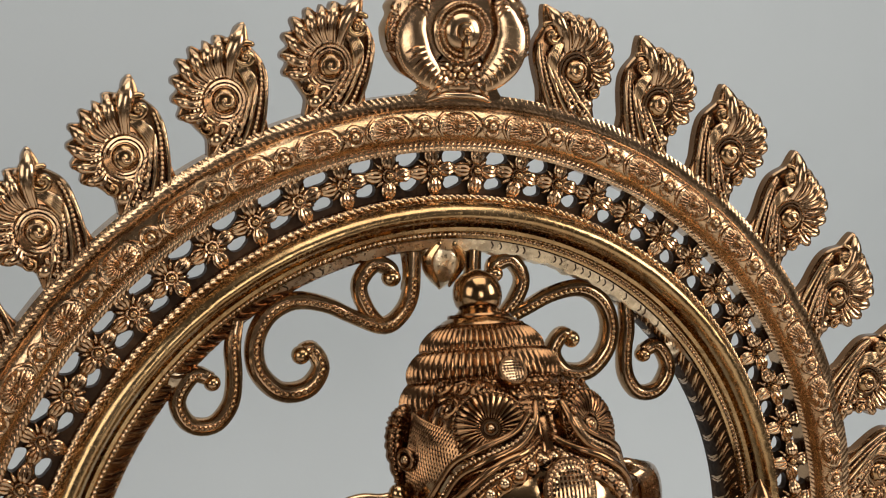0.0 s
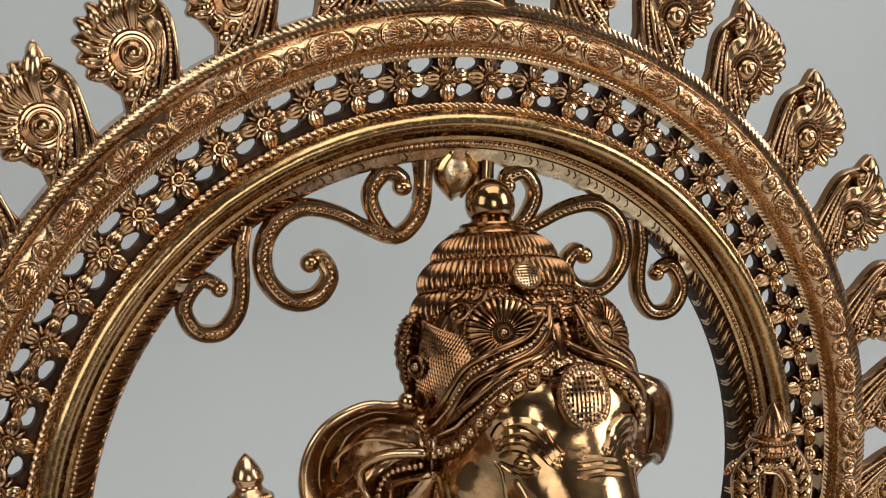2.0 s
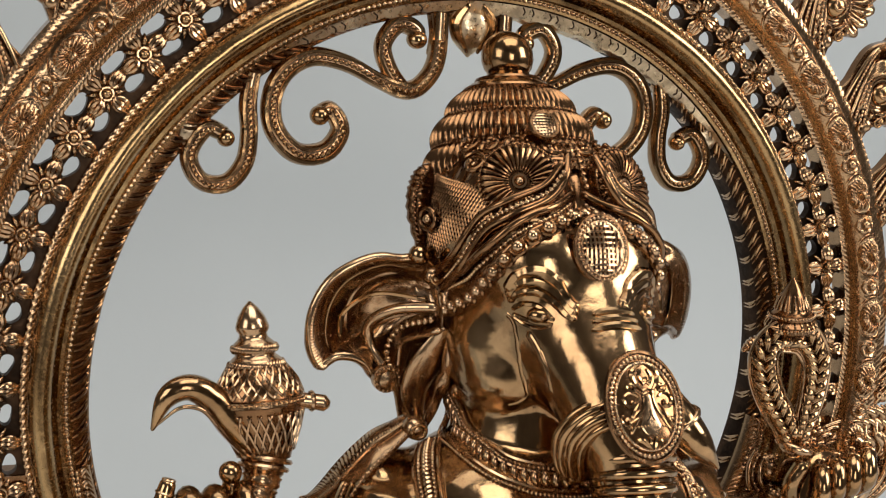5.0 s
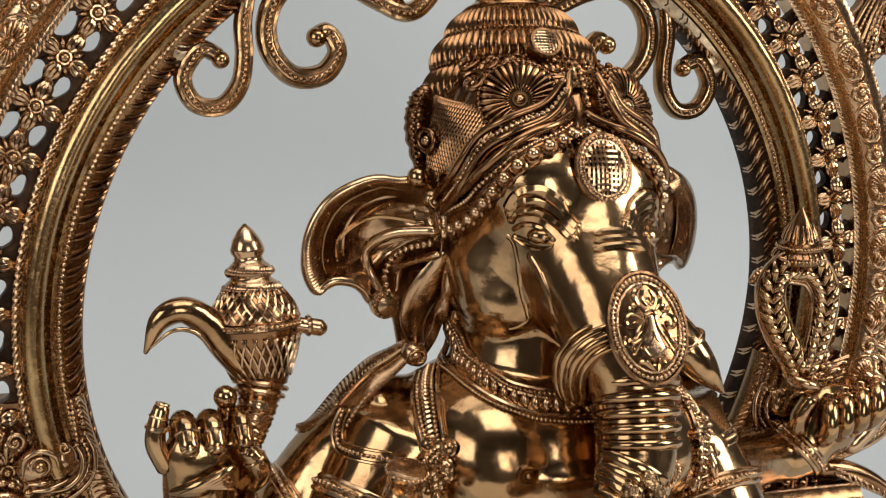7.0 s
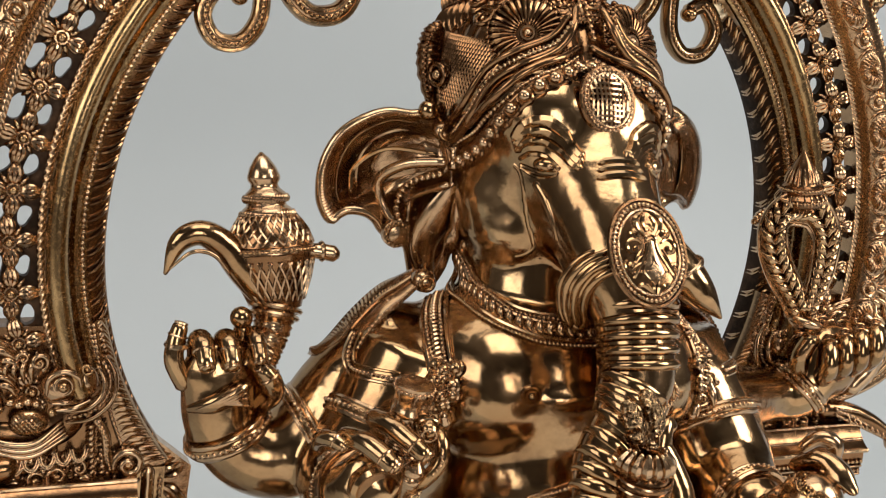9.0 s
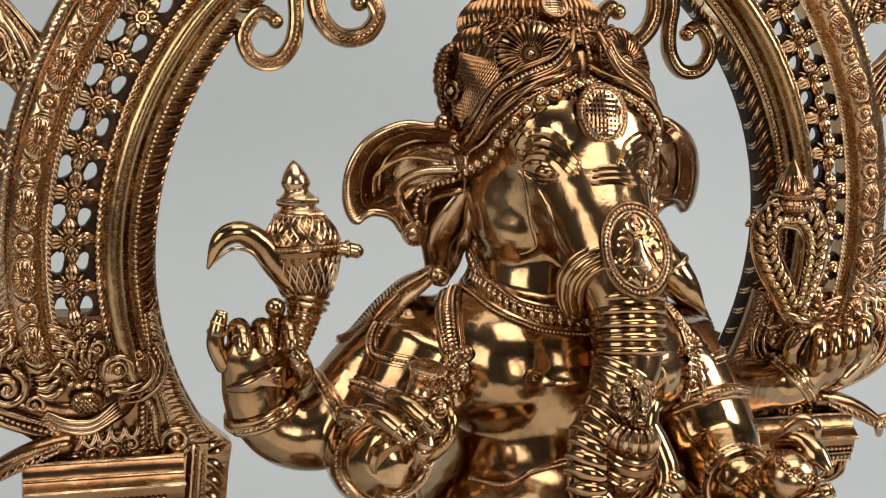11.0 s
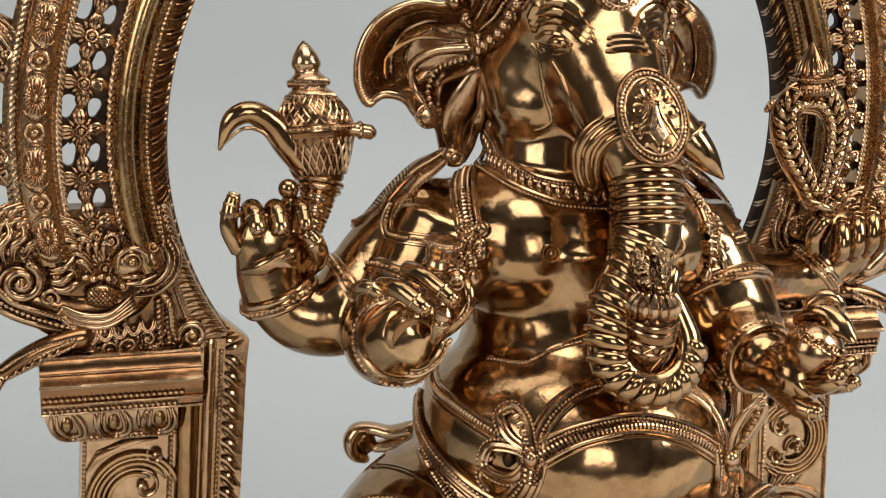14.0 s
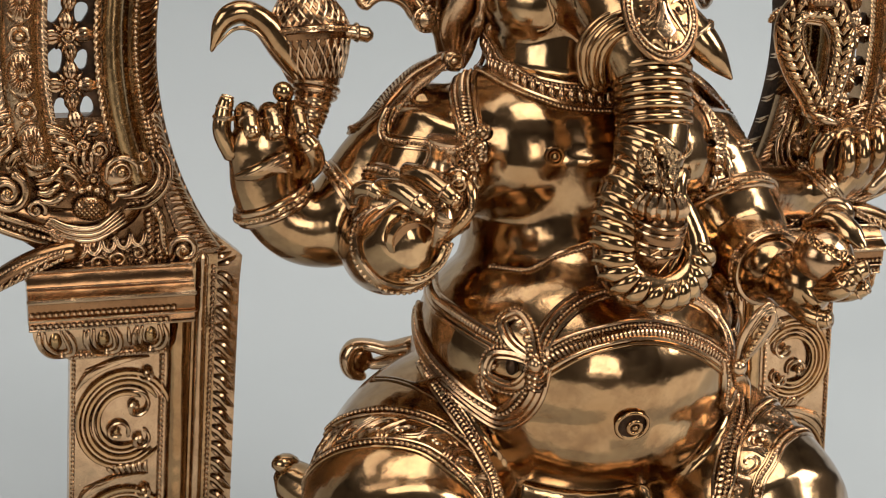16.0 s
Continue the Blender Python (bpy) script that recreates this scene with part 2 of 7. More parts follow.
def spline(pts, rad, per, closed=False):
    """Catmull-Rom through the points and radii."""
    p = np.asarray(pts, float)
    r = np.asarray(rad, float) * np.ones(len(p))
    a = np.c_[p, r]
    if per <= 1 or len(a) < 3:
        return a[:, :3], a[:, 3]
    if closed:
        b = np.concatenate([a[-1:], a, a[:2]])
    else:
        b = np.concatenate([2 * a[:1] - a[1:2], a, 2 * a[-1:] - a[-2:-1]])
    out = []
    for i in range(1, len(b) - 2):
        for t in np.linspace(0, 1, per, endpoint=False):
            p0, p1, p2, p3 = b[i - 1], b[i], b[i + 1], b[i + 2]
            out.append(0.5 * (2 * p1 + (p2 - p0) * t + (2 * p0 - 5 * p1 + 4 * p2 - p3) * t * t + (3 * p1 - p0 - 3 * p2 + p3) * t ** 3))
    if not closed:
        out.append(a[-1])
    out = np.array(out)
    return out[:, :3], np.maximum(out[:, 3], 1e-5)


def along(p, step, closed=False):
    if closed:
        p = np.concatenate([p, p[:1]])
    s = np.concatenate([[0], np.cumsum(np.linalg.norm(np.diff(p, axis=0), axis=1))])
    n = max(1, int(round(s[-1] / step)))
    w = (np.arange(n) + 0.5) * s[-1] / n
    return np.stack([np.interp(w, s, p[:, k]) for k in range(3)], 1)


def part(name, build, parent, label="", mats=None, m=None, sharp=40, kind=""):
    ob = new(name, build if isinstance(build, bpy.types.Mesh) else build.mesh(name, mats or BRONZES, sharp))
    ob.parent = parent
    if m is not None:
        ob.matrix_local = m
    if label or kind:
        tagged(ob, label, kind=kind)
    return ob


# ---------------------------------------------------------------- the setting
TABLE = 0.22


def slab(name, lo, hi, mat, label, kind="structure"):
    b = Build()
    (x0, y0, z0), (x1, y1, z1) = lo, hi
    v = [(x, y, z) for x in (x0, x1) for y in (y0, y1) for z in (z0, z1)]
    b.add(v, [(0, 1, 3, 2), (4, 6, 7, 5), (0, 4, 5, 1), (2, 3, 7, 6), (0, 2, 6, 4), (1, 5, 7, 3)])
    return tagged(new(name, b.mesh(name, [mat])), label, name.split("_")[0], kind=kind)


slab("floor", (-2.6, -3.0, -0.56), (2.6, 2.0, -0.5), FLOOR, "plain pale room floor")
slab("ceiling", (-2.6, -3.0, 2.5), (2.6, 2.0, 2.56), CEILING, "plain dark ceiling above the statue")
slab("wall_west", (-2.66, -3.0, -0.5), (-2.6, 2.0, 2.5), ROOMWALL, "plain dark grey room wall")
slab("wall_east", (2.6, -3.0, -0.5), (2.66, 2.0, 2.5), ROOMWALL, "plain dark grey room wall")
slab("wall_south", (-2.6, -3.06, -0.5), (2.6, -3.0, 2.5), ROOMWALL, "plain dark grey room wall")
slab("wall_north", (-2.6, 2.0, -0.5), (2.6, 2.06, 2.5), ROOMWALL, "plain dark grey room wall")


def backdrop():
    b = Build()
    prof = [(-0.34, TABLE)] + [(0.55 + 0.35 * math.sin(a), TABLE + 0.35 - 0.35 * math.cos(a)) for a in np.linspace(0, math.pi / 2, 14)] + [(0.9, 2.2)]
    rows = []
    for x in np.linspace(-1.9, 1.9, 20):
        rows.append([(x, y, z) for y, z in prof] + [(x, y + 0.006, z - 0.006) for y, z in prof[::-1]])
    b.grid(rows)
    return tagged(new("backdrop", b.mesh("backdrop", [CLOTH])), "seamless pale grey paper backdrop behind the statue", "backdrop", kind="structure")


backdrop()
slab("table", (-1.9, -1.05, TABLE - 0.715), (1.9, 0.5, TABLE - 0.008), TABLETOP, "plain white table under the grey backdrop paper")

# ---------------------------------------------------------------- the arch
ZC = 0.62


def pol(r, deg, y):
    a = radians(deg)
    return (r * math.sin(a), y, ZC + r * math.cos(a))


def arc_sweep(b, profile, a0, a1, n, mat=0, wave=None):
    """A closed profile of (radius, y) swept round the arch's centre; wave: count, dr, dy of a ripple along it."""
    rows = []
    for i, a in enumerate(np.linspace(a0, a1, n)):
        rows.append([pol(r, a, y) for r, y in profile])
    return b.grid(rows, mat)


def hatched(b, r0, r1, y, depth, a0, a1, count, slant, mat=1):
    """A fillet round the arch, cut with slanted strokes."""
    rows = []
    for a in np.linspace(a0, a1, count * 6 + 1):
        f = (a - a0) / (a1 - a0) * count
        row = [pol(r0, a, y + 0.012)]
        for w in np.linspace(0, 1, 7):
            bow = math.sin(math.pi * (0.12 + 0.76 * w))
            cutin = abs(math.sin(math.pi * (f + slant * w))) ** 0.6
            row.append(pol(r0 + (r1 - r0) * w, a, y - depth * bow * (0.35 + 0.65 * cutin)))
        rows.append(row + [pol(r1, a, y + 0.012)])
    return b.grid(rows, mat)


def arc_points(r, y, a0, a1, n=60):
    return [pol(r, a, y) for a in np.linspace(a0, a1, n)]


arch = tagged(new("arch"), "cast bronze arch of flowers and flames behind the statue", "arch")
arch.location = (0, 0, TABLE)
LIFT = Matrix.Translation((0, 0, ZC - TABLE)) @ Matrix.Scale(0.992, 4) @ Matrix.Translation((0, 0, -ZC))
LOW = Matrix.Translation((0, 0, 0.0035)) @ LIFT
END = 124.0

b = Build()
half = [(0.2565 + 0.0205 * (1 - math.cos(t)) / 2, 0.001 - 0.0105 * math.sin(t)) for t in np.linspace(0, math.pi, 11)]
arc_sweep(b, half + [(0.277, 0.013), (0.2565, 0.013)], -104, 104, 140, 3)
part("outer_band", b, arch, m=LIFT)
b = Build()
hatched(b, 0.2768, 0.2834, -0.0010, 0.0010, -104, 104, 290, 1.8)
part("outer_cord", b, arch, m=LIFT)
b = Build()
hatched(b, 0.2525, 0.2568, -0.0014, 0.0013, -104, 104, 300, -1.4)
part("inner_cord", b, arch, m=LIFT)

# the polished round moulding, with its beaded fillets and the engraved flange inside it
b = Build()
prof = [(0.2285, 0.014), (0.2285, 0.000), (0.2255, -0.002)]
prof += [(0.2195 + 0.0062 * math.cos(t), -0.003 - 0.0092 * math.sin(t)) for t in np.linspace(0.1, math.pi - 0.1, 12)]
prof += [(0.2130, -0.002), (0.2122, -0.001), (0.2112, -0.0035), (0.2092, -0.0030), (0.2084, 0.0005), (0.2045, 0.002), (0.2045, 0.014)]
arc_sweep(b, prof, -109, 109, 170, 7)
part("round_moulding", b, arch, m=LIFT)
b = Build()
hatched(b, 0.2252, 0.2288, -0.0012, 0.0020, -107, 107, 215, 1.0)
part("hatched_fillet", b, arch, m=LIFT)
b = Build()
b.beads(arc_points(0.2068, 0.0005, -112, 112), 0.0013, 0.0029, 1)
part("beading", b, arch, m=LIFT)
b = Build()
inward = lambda a: 0.0034 * math.exp(-((a + 74) / 36) ** 2)
rows = []
for a in np.linspace(-END, END, 190):
    rows.append([pol(r - w * inward(a), a, y) for r, y, w in ((0.2050, 0.003, 0), (0.2040, 0.0050, 0), (0.1984, 0.0075, 1), (0.1972, 0.0090, 1), (0.1974, 0.025, 1), (0.206, 0.026, 0))])
# right half near-black: the shade of its inner face put into colour
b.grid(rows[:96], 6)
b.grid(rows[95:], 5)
rnd = random.Random(5)
for a in np.arange(-END + 1, END - 2, 2.5):
    for k in range(2):
        c = a + 0.85 * k + rnd.uniform(-0.1, 0.1)
        e = rnd.uniform(0.85, 1.0)
        i = inward(a)
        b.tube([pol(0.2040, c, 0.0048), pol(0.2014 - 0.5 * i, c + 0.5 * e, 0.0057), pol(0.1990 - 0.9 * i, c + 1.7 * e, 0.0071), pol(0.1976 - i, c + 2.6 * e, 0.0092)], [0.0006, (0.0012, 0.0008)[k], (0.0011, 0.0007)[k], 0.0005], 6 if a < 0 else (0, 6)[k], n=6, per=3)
for a in np.arange(18, END - 4, 4.1):
    for k in range(2):
        c = a + 0.62 * k
        b.tube([pol(0.1972, c, 0.0096), pol(0.1968, c + 0.9, 0.0150), pol(0.1974, c + 1.2, 0.0225)], [0.0005, (0.0012, 0.0009)[k], 0.0004], 1, n=6, per=3)
for sg in (-1, 1):
    # the flange widens where it runs down to the pillar
    rows = []
    for a in np.linspace(100, 125, 26):
        out = 0.2046 + 0.0125 * ((a - 100) / 25) ** 1.3
        rows.append([pol(0.1974, sg * a, 0.012), pol(0.1976, sg * a, 0.0040), pol(0.1990, sg * a, 0.0022), pol(out, sg * a, 0.0006), pol(out, sg * a, 0.012)])
    b.grid(rows, 1)
    for a in np.arange(100, 123.5, 1.7):
        out = 0.2046 + 0.0125 * ((a - 100) / 25) ** 1.3
        for k in range(2):
            c = sg * (a + 0.75 * k)
            b.tube([pol(out - 0.0022, c, 0.0010), pol(0.45 * out + 0.55 * 0.1985, c + sg * 0.4, 0.0006), pol(0.1986, c + sg * 1.7, 0.0024)], [0.0006, (0.0017, 0.0011)[k], 0.0006], 1, n=6, per=4)
    b.beads([pol(0.2046 + 0.0125 * ((a - 100) / 25) ** 1.3, sg * a, 0.0000) for a in np.linspace(100, 125, 20)], 0.0013, 0.0029, 1, per=3)
part("engraved_flange", b, arch, m=LIFT)


def flower_mesh():
    """One open flower: four ribbed petals, four short buds between them and a knob."""
    b = Build()
    y = np.array([0, 1, 0])
    for k in range(4):
        a = math.pi / 2 + k * math.pi / 2
        d = np.array([math.cos(a), 0, math.sin(a)])
        s = np.array([-math.sin(a), 0, math.cos(a)])
        b.tube([d * 0.0022 + y * 0.0006, d * 0.0062 - y * 0.0008, d * 0.0102 - y * 0.0010, d * 0.0138 + y * 0.0010], [0.0014, 0.0036, 0.0036, 0.0010], 1, n=10, per=4, flat=0.32)
        for sg in (-1, 0, 1):
            b.tube([d * 0.0030 - y * 0.0012, d * 0.0075 + s * sg * 0.0023 - y * 0.0025, d * 0.0130 + s * sg * 0.0013 - y * 0.0004], [0.0006, 0.0011, 0.0006], 1, n=5, per=3)
        a += math.pi / 4
        d = np.array([math.cos(a), 0, math.sin(a)])
        b.tube([d * 0.0026 + y * 0.0014, d * 0.0062 + y * 0.0004, d * 0.0092 + y * 0.0020], [0.0009, 0.0015, 0.0006], 1, n=6, per=3, rib=(0.0016, 0.3))
    b.ball((0, -0.0026, 0), (0.0025, 0.0024, 0.0025), 0, 10, 7)
    b.ring((0, -0.0010, 0), 0.0031, 0.0008, mat=1, n=14, k=6)
    return b.mesh("flower", BRONZES, 60)


def lattice(b, a0, a1):
    """One field of the pierced plate between two flowers, with its two oval holes."""
    mid = (a0 + a1) / 2
    for r0, r1, rc, ta, ra in ((0.2425, 0.2560, 0.2492, 0.0064, 0.0044), (0.2280, 0.2425, 0.2352, 0.0052, 0.0036)):
        q = np.linspace(0, 2 * math.pi, 24, endpoint=False)
        half = radians(a1 - a0) / 2 * rc
        loops = []
        wob = 1 + 0.10 * np.sin(2 * q + mid) + 0.08 * np.sin(3 * q + 2.3 * mid)
        for yy in (0.0035, 0.0085):
            big = []
            small = []
            for t, w in zip(q, wob):
                c, s = math.cos(t), math.sin(t)
                k = 1 / max(abs(c), abs(s))
                rr = rc + (s * k * (r1 - rc) if s > 0 else s * k * (rc - r0))
                big.append(pol(rr, mid + math.degrees(c * k * half / rc), yy))
                small.append(pol(rc + s * ra * w, mid + math.degrees(c * ta * w / rc), yy))
            loops.append((big, small))
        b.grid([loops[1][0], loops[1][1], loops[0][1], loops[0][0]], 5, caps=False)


FLOWER = flower_mesh()
SPOTS = sorted(sg * (k + 0.5) * (5.98 + 0.008 * k) + 0.45 * (1 - k / 18) for k in range(18) for sg in (-1, 1))
# near-black plate: the shade behind the flowers is put into its colour
b = Build()
for a0, a1 in zip(SPOTS[:-1], SPOTS[1:]):
    lattice(b, a0, a1)
plate_mesh = b.mesh("pierced_plate", BRONZES)
bm = bmesh.new()
bm.from_mesh(plate_mesh)
bmesh.ops.remove_doubles(bm, verts=bm.verts, dist=0.0004)
bm.to_mesh(plate_mesh)
bm.free()
part("pierced_plate", plate_mesh, arch, "pierced bronze plate, coloured near-black for recess shade", m=LIFT)
for k, a in enumerate(SPOTS):
    part("flower", FLOWER, arch, m=LIFT @ Matrix.Translation(pol(0.2420, a, 0.001)) @ Matrix.Rotation(radians(a + (k * 37 % 11 - 5) * 1.5), 4, "Y") @ Matrix.Scale(1.02, 4))


def rosette_mesh():
    """A low round field: two fans of curved leaves either side of a knob, between crescent ridges."""
    b = Build()
    q = np.linspace(0, 2 * math.pi, 120, endpoint=False)
    rows = []
    for f in (1.0, 0.97, 0.93, 0.89, 0.85, 0.81, 0.74, 0.62, 0.50, 0.38, 0.30, 0.26, 0.22, 0.12, 0.01):
        wide = 0.0142 if f > 0.78 else 0.0132
        sway = q + 0.35 * f * np.sign(np.sin(q)) * np.abs(np.cos(q))
        fan = np.abs(np.cos(q)) ** 0.35
        stroke = np.abs(np.cos(10 * sway)) ** 0.7
        if f > 0.78:
            y = -0.0016 * math.sin(math.pi * ((f - 0.78) / 0.11 % 1.0)) * fan + 0.0008 * f + 0.0014 * np.abs(np.sin(q)) ** 4
        elif f > 0.27:
            y = -0.0006 - 0.0022 * math.sin(math.pi * (0.80 - f) / 0.56) * fan * (0.3 + 0.7 * stroke)
        else:
            y = np.full(120, {0.26: -0.0014, 0.22: -0.0024, 0.12: -0.0038, 0.01: -0.0043}[f])
        z = 0.0092 * f * np.sin(q)
        y = 1.5 * y + 0.0105 * (1 - np.sqrt(1 - (z / 0.01025) ** 2))
        rows.append(np.stack([wide * f * np.cos(q), y, z], 1))
    b.grid([rows[0] + np.array([0, 0.005, 0])] + rows, 1)
    return b.mesh("rosette", BRONZES, 70)


def stud_mesh():
    """A small knob in a ring, with six grains round it."""
    b = Build()
    q = np.linspace(0, 2 * math.pi, 72, endpoint=False)
    rows = []
    for f, h in ((1.0, 0.0012), (0.92, 0.0004), (0.80, -0.0012), (0.68, -0.0004), (0.60, 0.0002), (0.52, -0.0012), (0.44, -0.0002), (0.38, -0.0014), (0.24, -0.0028), (0.02, -0.0034)):
        grain = np.abs(np.cos(3 * q)) ** 0.8 if f > 0.62 and f < 0.95 else 1.0
        z = 0.0066 * f * np.sin(q)
        y = 0.6 * h * grain + 0.0105 * (1 - np.sqrt(1 - (z / 0.01025) ** 2))
        rows.append(np.stack([0.0060 * f * np.cos(q), y, z], 1))
    b.grid([rows[0] + np.array([0, 0.005, 0])] + rows, 1)
    return b.mesh("stud", BRONZES, 70)


ROSETTE, STUD = rosette_mesh(), stud_mesh()
for k in range(-12, 13):
    part("rosette", ROSETTE, arch, m=LIFT @ Matrix.Translation(pol(0.2667, k * 8.4, -0.0096)) @ Matrix.Rotation(radians(k * 8.4), 4, "Y"))
for k in range(-12, 12):
    a = (k + 0.5) * 8.4
    part("stud", STUD, arch, m=LIFT @ Matrix.Translation(pol(0.2667, a, -0.0100)) @ Matrix.Rotation(radians(a), 4, "Y"))


def flame_mesh(sg):
    """One flame of the rim, curling away from the top; sg mirrors it."""
    b = Build()
    out = [(-.0145, -.004), (-.0210, .0085), (-.0268, .0185), (-.0300, .0260), (-.0306, .0320), (-.0290, .0380), (-.0278, .0420), (-.0295, .0475), (-.0300, .0530), (-.0250, .0525), (-.0205, .0490), (-.0165, .0520), (-.0130, .0530), (-.0105, .0495), (-.0075, .0530), (-.0048, .0490),
           (-.0010, .0530), (.0018, .0520), (.0032, .0478), (.0080, .0505), (.0105, .0485), (.0102, .0440), (.0150, .0438), (.0168, .0410), (.0150, .0370), (.0192, .0350), (.0203, .0320), (.0178, .0288), (.0208, .0255), (.0205, .0225), (.0172, .0205),
           (.0150, .0150), (.0128, .0080), (.0150, -.003)]
    o, _ = spline([(v, 0, u) for v, u in out], 1, 3, True)
    o = o[:, [0, 2]]
    c = np.array([-.004, .026])
    rows = []
    for f, y in ((1.0, .0065), (1.0, .0010), (.975, -.0004), (.93, -.0010), (.70, -.0016), (.40, -.0022), (.05, -.0022)):
        p = c + (o - c) * f
        rows.append(np.stack([sg * p[:, 0], np.full(len(p), y), p[:, 1]], 1))
    # sides and ground darker than the rim: shade between the ridges, as colour
    b.grid(rows[:2], 6)
    b.grid(rows[1:3], 1)
    b.grid(rows[2:], 6)

    def P(v, u, y):
        return (sg * v, y, u)

    eye = (-0.0035, 0.0225)
    # leaf tongues, each a fat ridge that bends up to its rounded tip
    tips = [(-.0280, .0515, .0036), (-.0145, .0515, .0030), (-.0070, .0515, .0028), (.0008, .0515, .0030), (.0090, .0488, .0029), (.0155, .0422, .0028), (.0192, .0335, .0026), (.0200, .0240, .0024)]
    for i, (v, u, r) in enumerate(tips):
        dv, du = v - eye[0], u - eye[1]
        n = math.hypot(dv, du)
        ev, eu = eye[0] + dv / n * .0105, eye[1] + du / n * .0105
        sv, su = -du / n, dv / n
        m1 = (ev + .40 * (v - ev) - sv * .0022, eu + .40 * (u - eu) - su * .0022)
        m2 = (ev + .75 * (v - ev) - sv * .0012, eu + .75 * (u - eu) - su * .0012)
        b.tube([P(ev, eu, -.0010), P(*m1, -.0034), P(*m2, -.0036), P(v, u, -.0008)], [r * .62, r * 1.10, r * 1.12, r * .45], 1, n=8, per=4, flat=.70)
        for w in (-.42, .42):
            k = [(ev + sv * r * w, eu + su * r * w), (m1[0] + sv * r * w * 1.3, m1[1] + su * r * w * 1.3), (m2[0] + sv * r * w, m2[1] + su * r * w)]
            b.tube([P(*k[0], -.0028), P(*k[1], -.0058), P(*k[2], -.0056)], [.0004, .0007, .0004], 1, n=5, per=3)
    for i in range(len(tips) - 1):
        v, u = (tips[i][0] + tips[i + 1][0]) / 2, (tips[i][1] + tips[i + 1][1]) / 2
        b.tube([P(eye[0] + .45 * (v - eye[0]), eye[1] + .45 * (u - eye[1]), -.0018), P(eye[0] + .66 * (v - eye[0]) - .0008, eye[1] + .66 * (u - eye[1]), -.0040), P(eye[0] + .92 * (v - eye[0]), eye[1] + .92 * (u - eye[1]), -.0012)], [.0008, .0016, .0006], 1, n=6, per=4)
    # the domed eye with its spiral, in a hatched ring
    b.ball(P(*eye, -.0022), (.0066, .0044, .0066), 0, 18, 9)
    for k in range(3):
        b.tube([P(eye[0] + (.0122 + .0020 * k) * math.cos(t), eye[1] + (.0122 + .0020 * k) * math.sin(t), -.0026) for t in np.linspace(-.7 + .2 * k, 2.3 - .1 * k, 10)], [.0004] + [.0010] * 8 + [.0004], 1, n=6, per=3)
    for r, w in ((.0080, .0009), (.0099, .0011)):
        b.tube([P(eye[0] + r * math.cos(t), eye[1] + r * math.sin(t), -.0026) for t in np.linspace(.6, 5.9, 26)], [.0004] + [w] * 24 + [.0004], 1, n=6, per=2)
    b.tube([P(eye[0] + (.0058 - .0009 * t) * math.cos(1.5 * t - .6), eye[1] + (.0058 - .0009 * t) * math.sin(1.5 * t - .6), -.0050 - .0004 * t) for t in np.linspace(0, 5.0, 18)], np.linspace(.0006, .0014, 18), 1, n=7, per=2)
    b.tube([P(eye[0] - .0118 * math.cos(t), eye[1] - .0118 * math.sin(t), -.0022) for t in np.linspace(-.9, 1.9, 12)], [.0005] + [.0014] * 10 + [.0005], 1, n=6, per=6, rib=(.0016, .35))
    # small leaf curls below the spiral
    for cv, cu, r, t0, way in ((.0030, .0095, .0042, 1.0, 1), (-.0045, .0085, .0034, 2.4, -1), (.0125, .0200, .0032, .2, 1), (-.0010, .0020, .0034, 3.4, 1), (.0070, .0020, .0030, 1.8, -1)):
        sp = [P(cv + r * (1 - .15 * t) * math.cos(t0 + way * 1.25 * t), cu + r * (1 - .15 * t) * math.sin(t0 + way * 1.25 * t), -.0024 - .0004 * t) for t in np.linspace(0, 5.0, 14)]
        b.tube(sp, np.linspace(.0007, .0013, 14), 1, n=6, per=2)
    # borders that sweep up from the foot along the inner edge, ridges and pearls by turns
    for k, r, kind in ((0.0, .0013, 0), (.20, .0012, 1), (.42, .0014, 0), (.62, .0013, 2), (.84, .0012, 1), (1.05, .0012, 0)):
        path = [P(-.0130 + .0250 * k, -.001 + .0015 * k, -.0022), P(-.0192 + .0200 * k, .0080 + .0005 * k, -.0032), P(-.0248 + .0150 * k, .0180, -.0034), P(-.0282 + .0115 * k, .0260, -.0030), P(-.0292 + .0080 * k, .0320 + .001 * k, -.0024)]
        path = path[:5 if k < .3 else (4 if k < .7 else 3)]
        if kind == 1:
            b.beads(path, .0012, .0025, 1)
        elif kind == 2:
            b.tube(path, [r * 1.2] * (len(path) - 1) + [.0004], 1, n=7, per=10, rib=(.0019, .4))
        else:
            b.tube(path, [r] * (len(path) - 1) + [.0003], 1, n=6, per=5)
    # leaf strokes that bend from the foot round the eye up to the shoulder
    for k in range(6):
        w = .0023 * k
        b.tube([P(-.0152 - .25 * w, .0150 + .30 * w, -.0018), P(-.0168 - .42 * w, .0235 + .20 * w, -.0042), P(-.0166 - .30 * w, .0315 + .10 * w, -.0044), P(-.0130 - .55 * w, .0395 - .10 * w, -.0020)], [.0006, .0015, .0013, .0004], 1 if k % 2 else 0, n=7, per=4)
    for k in range(5):
        b.tube([P(-.0255 + .0036 * k, .0455 + .0006 * k, -.0016), P(-.0235 + .0034 * k, .0490, -.0040), P(-.0265 + .0040 * k, .0515 - .0012 * k, -.0012)], [.0005, .0014, .0004], 1, n=6, per=4)
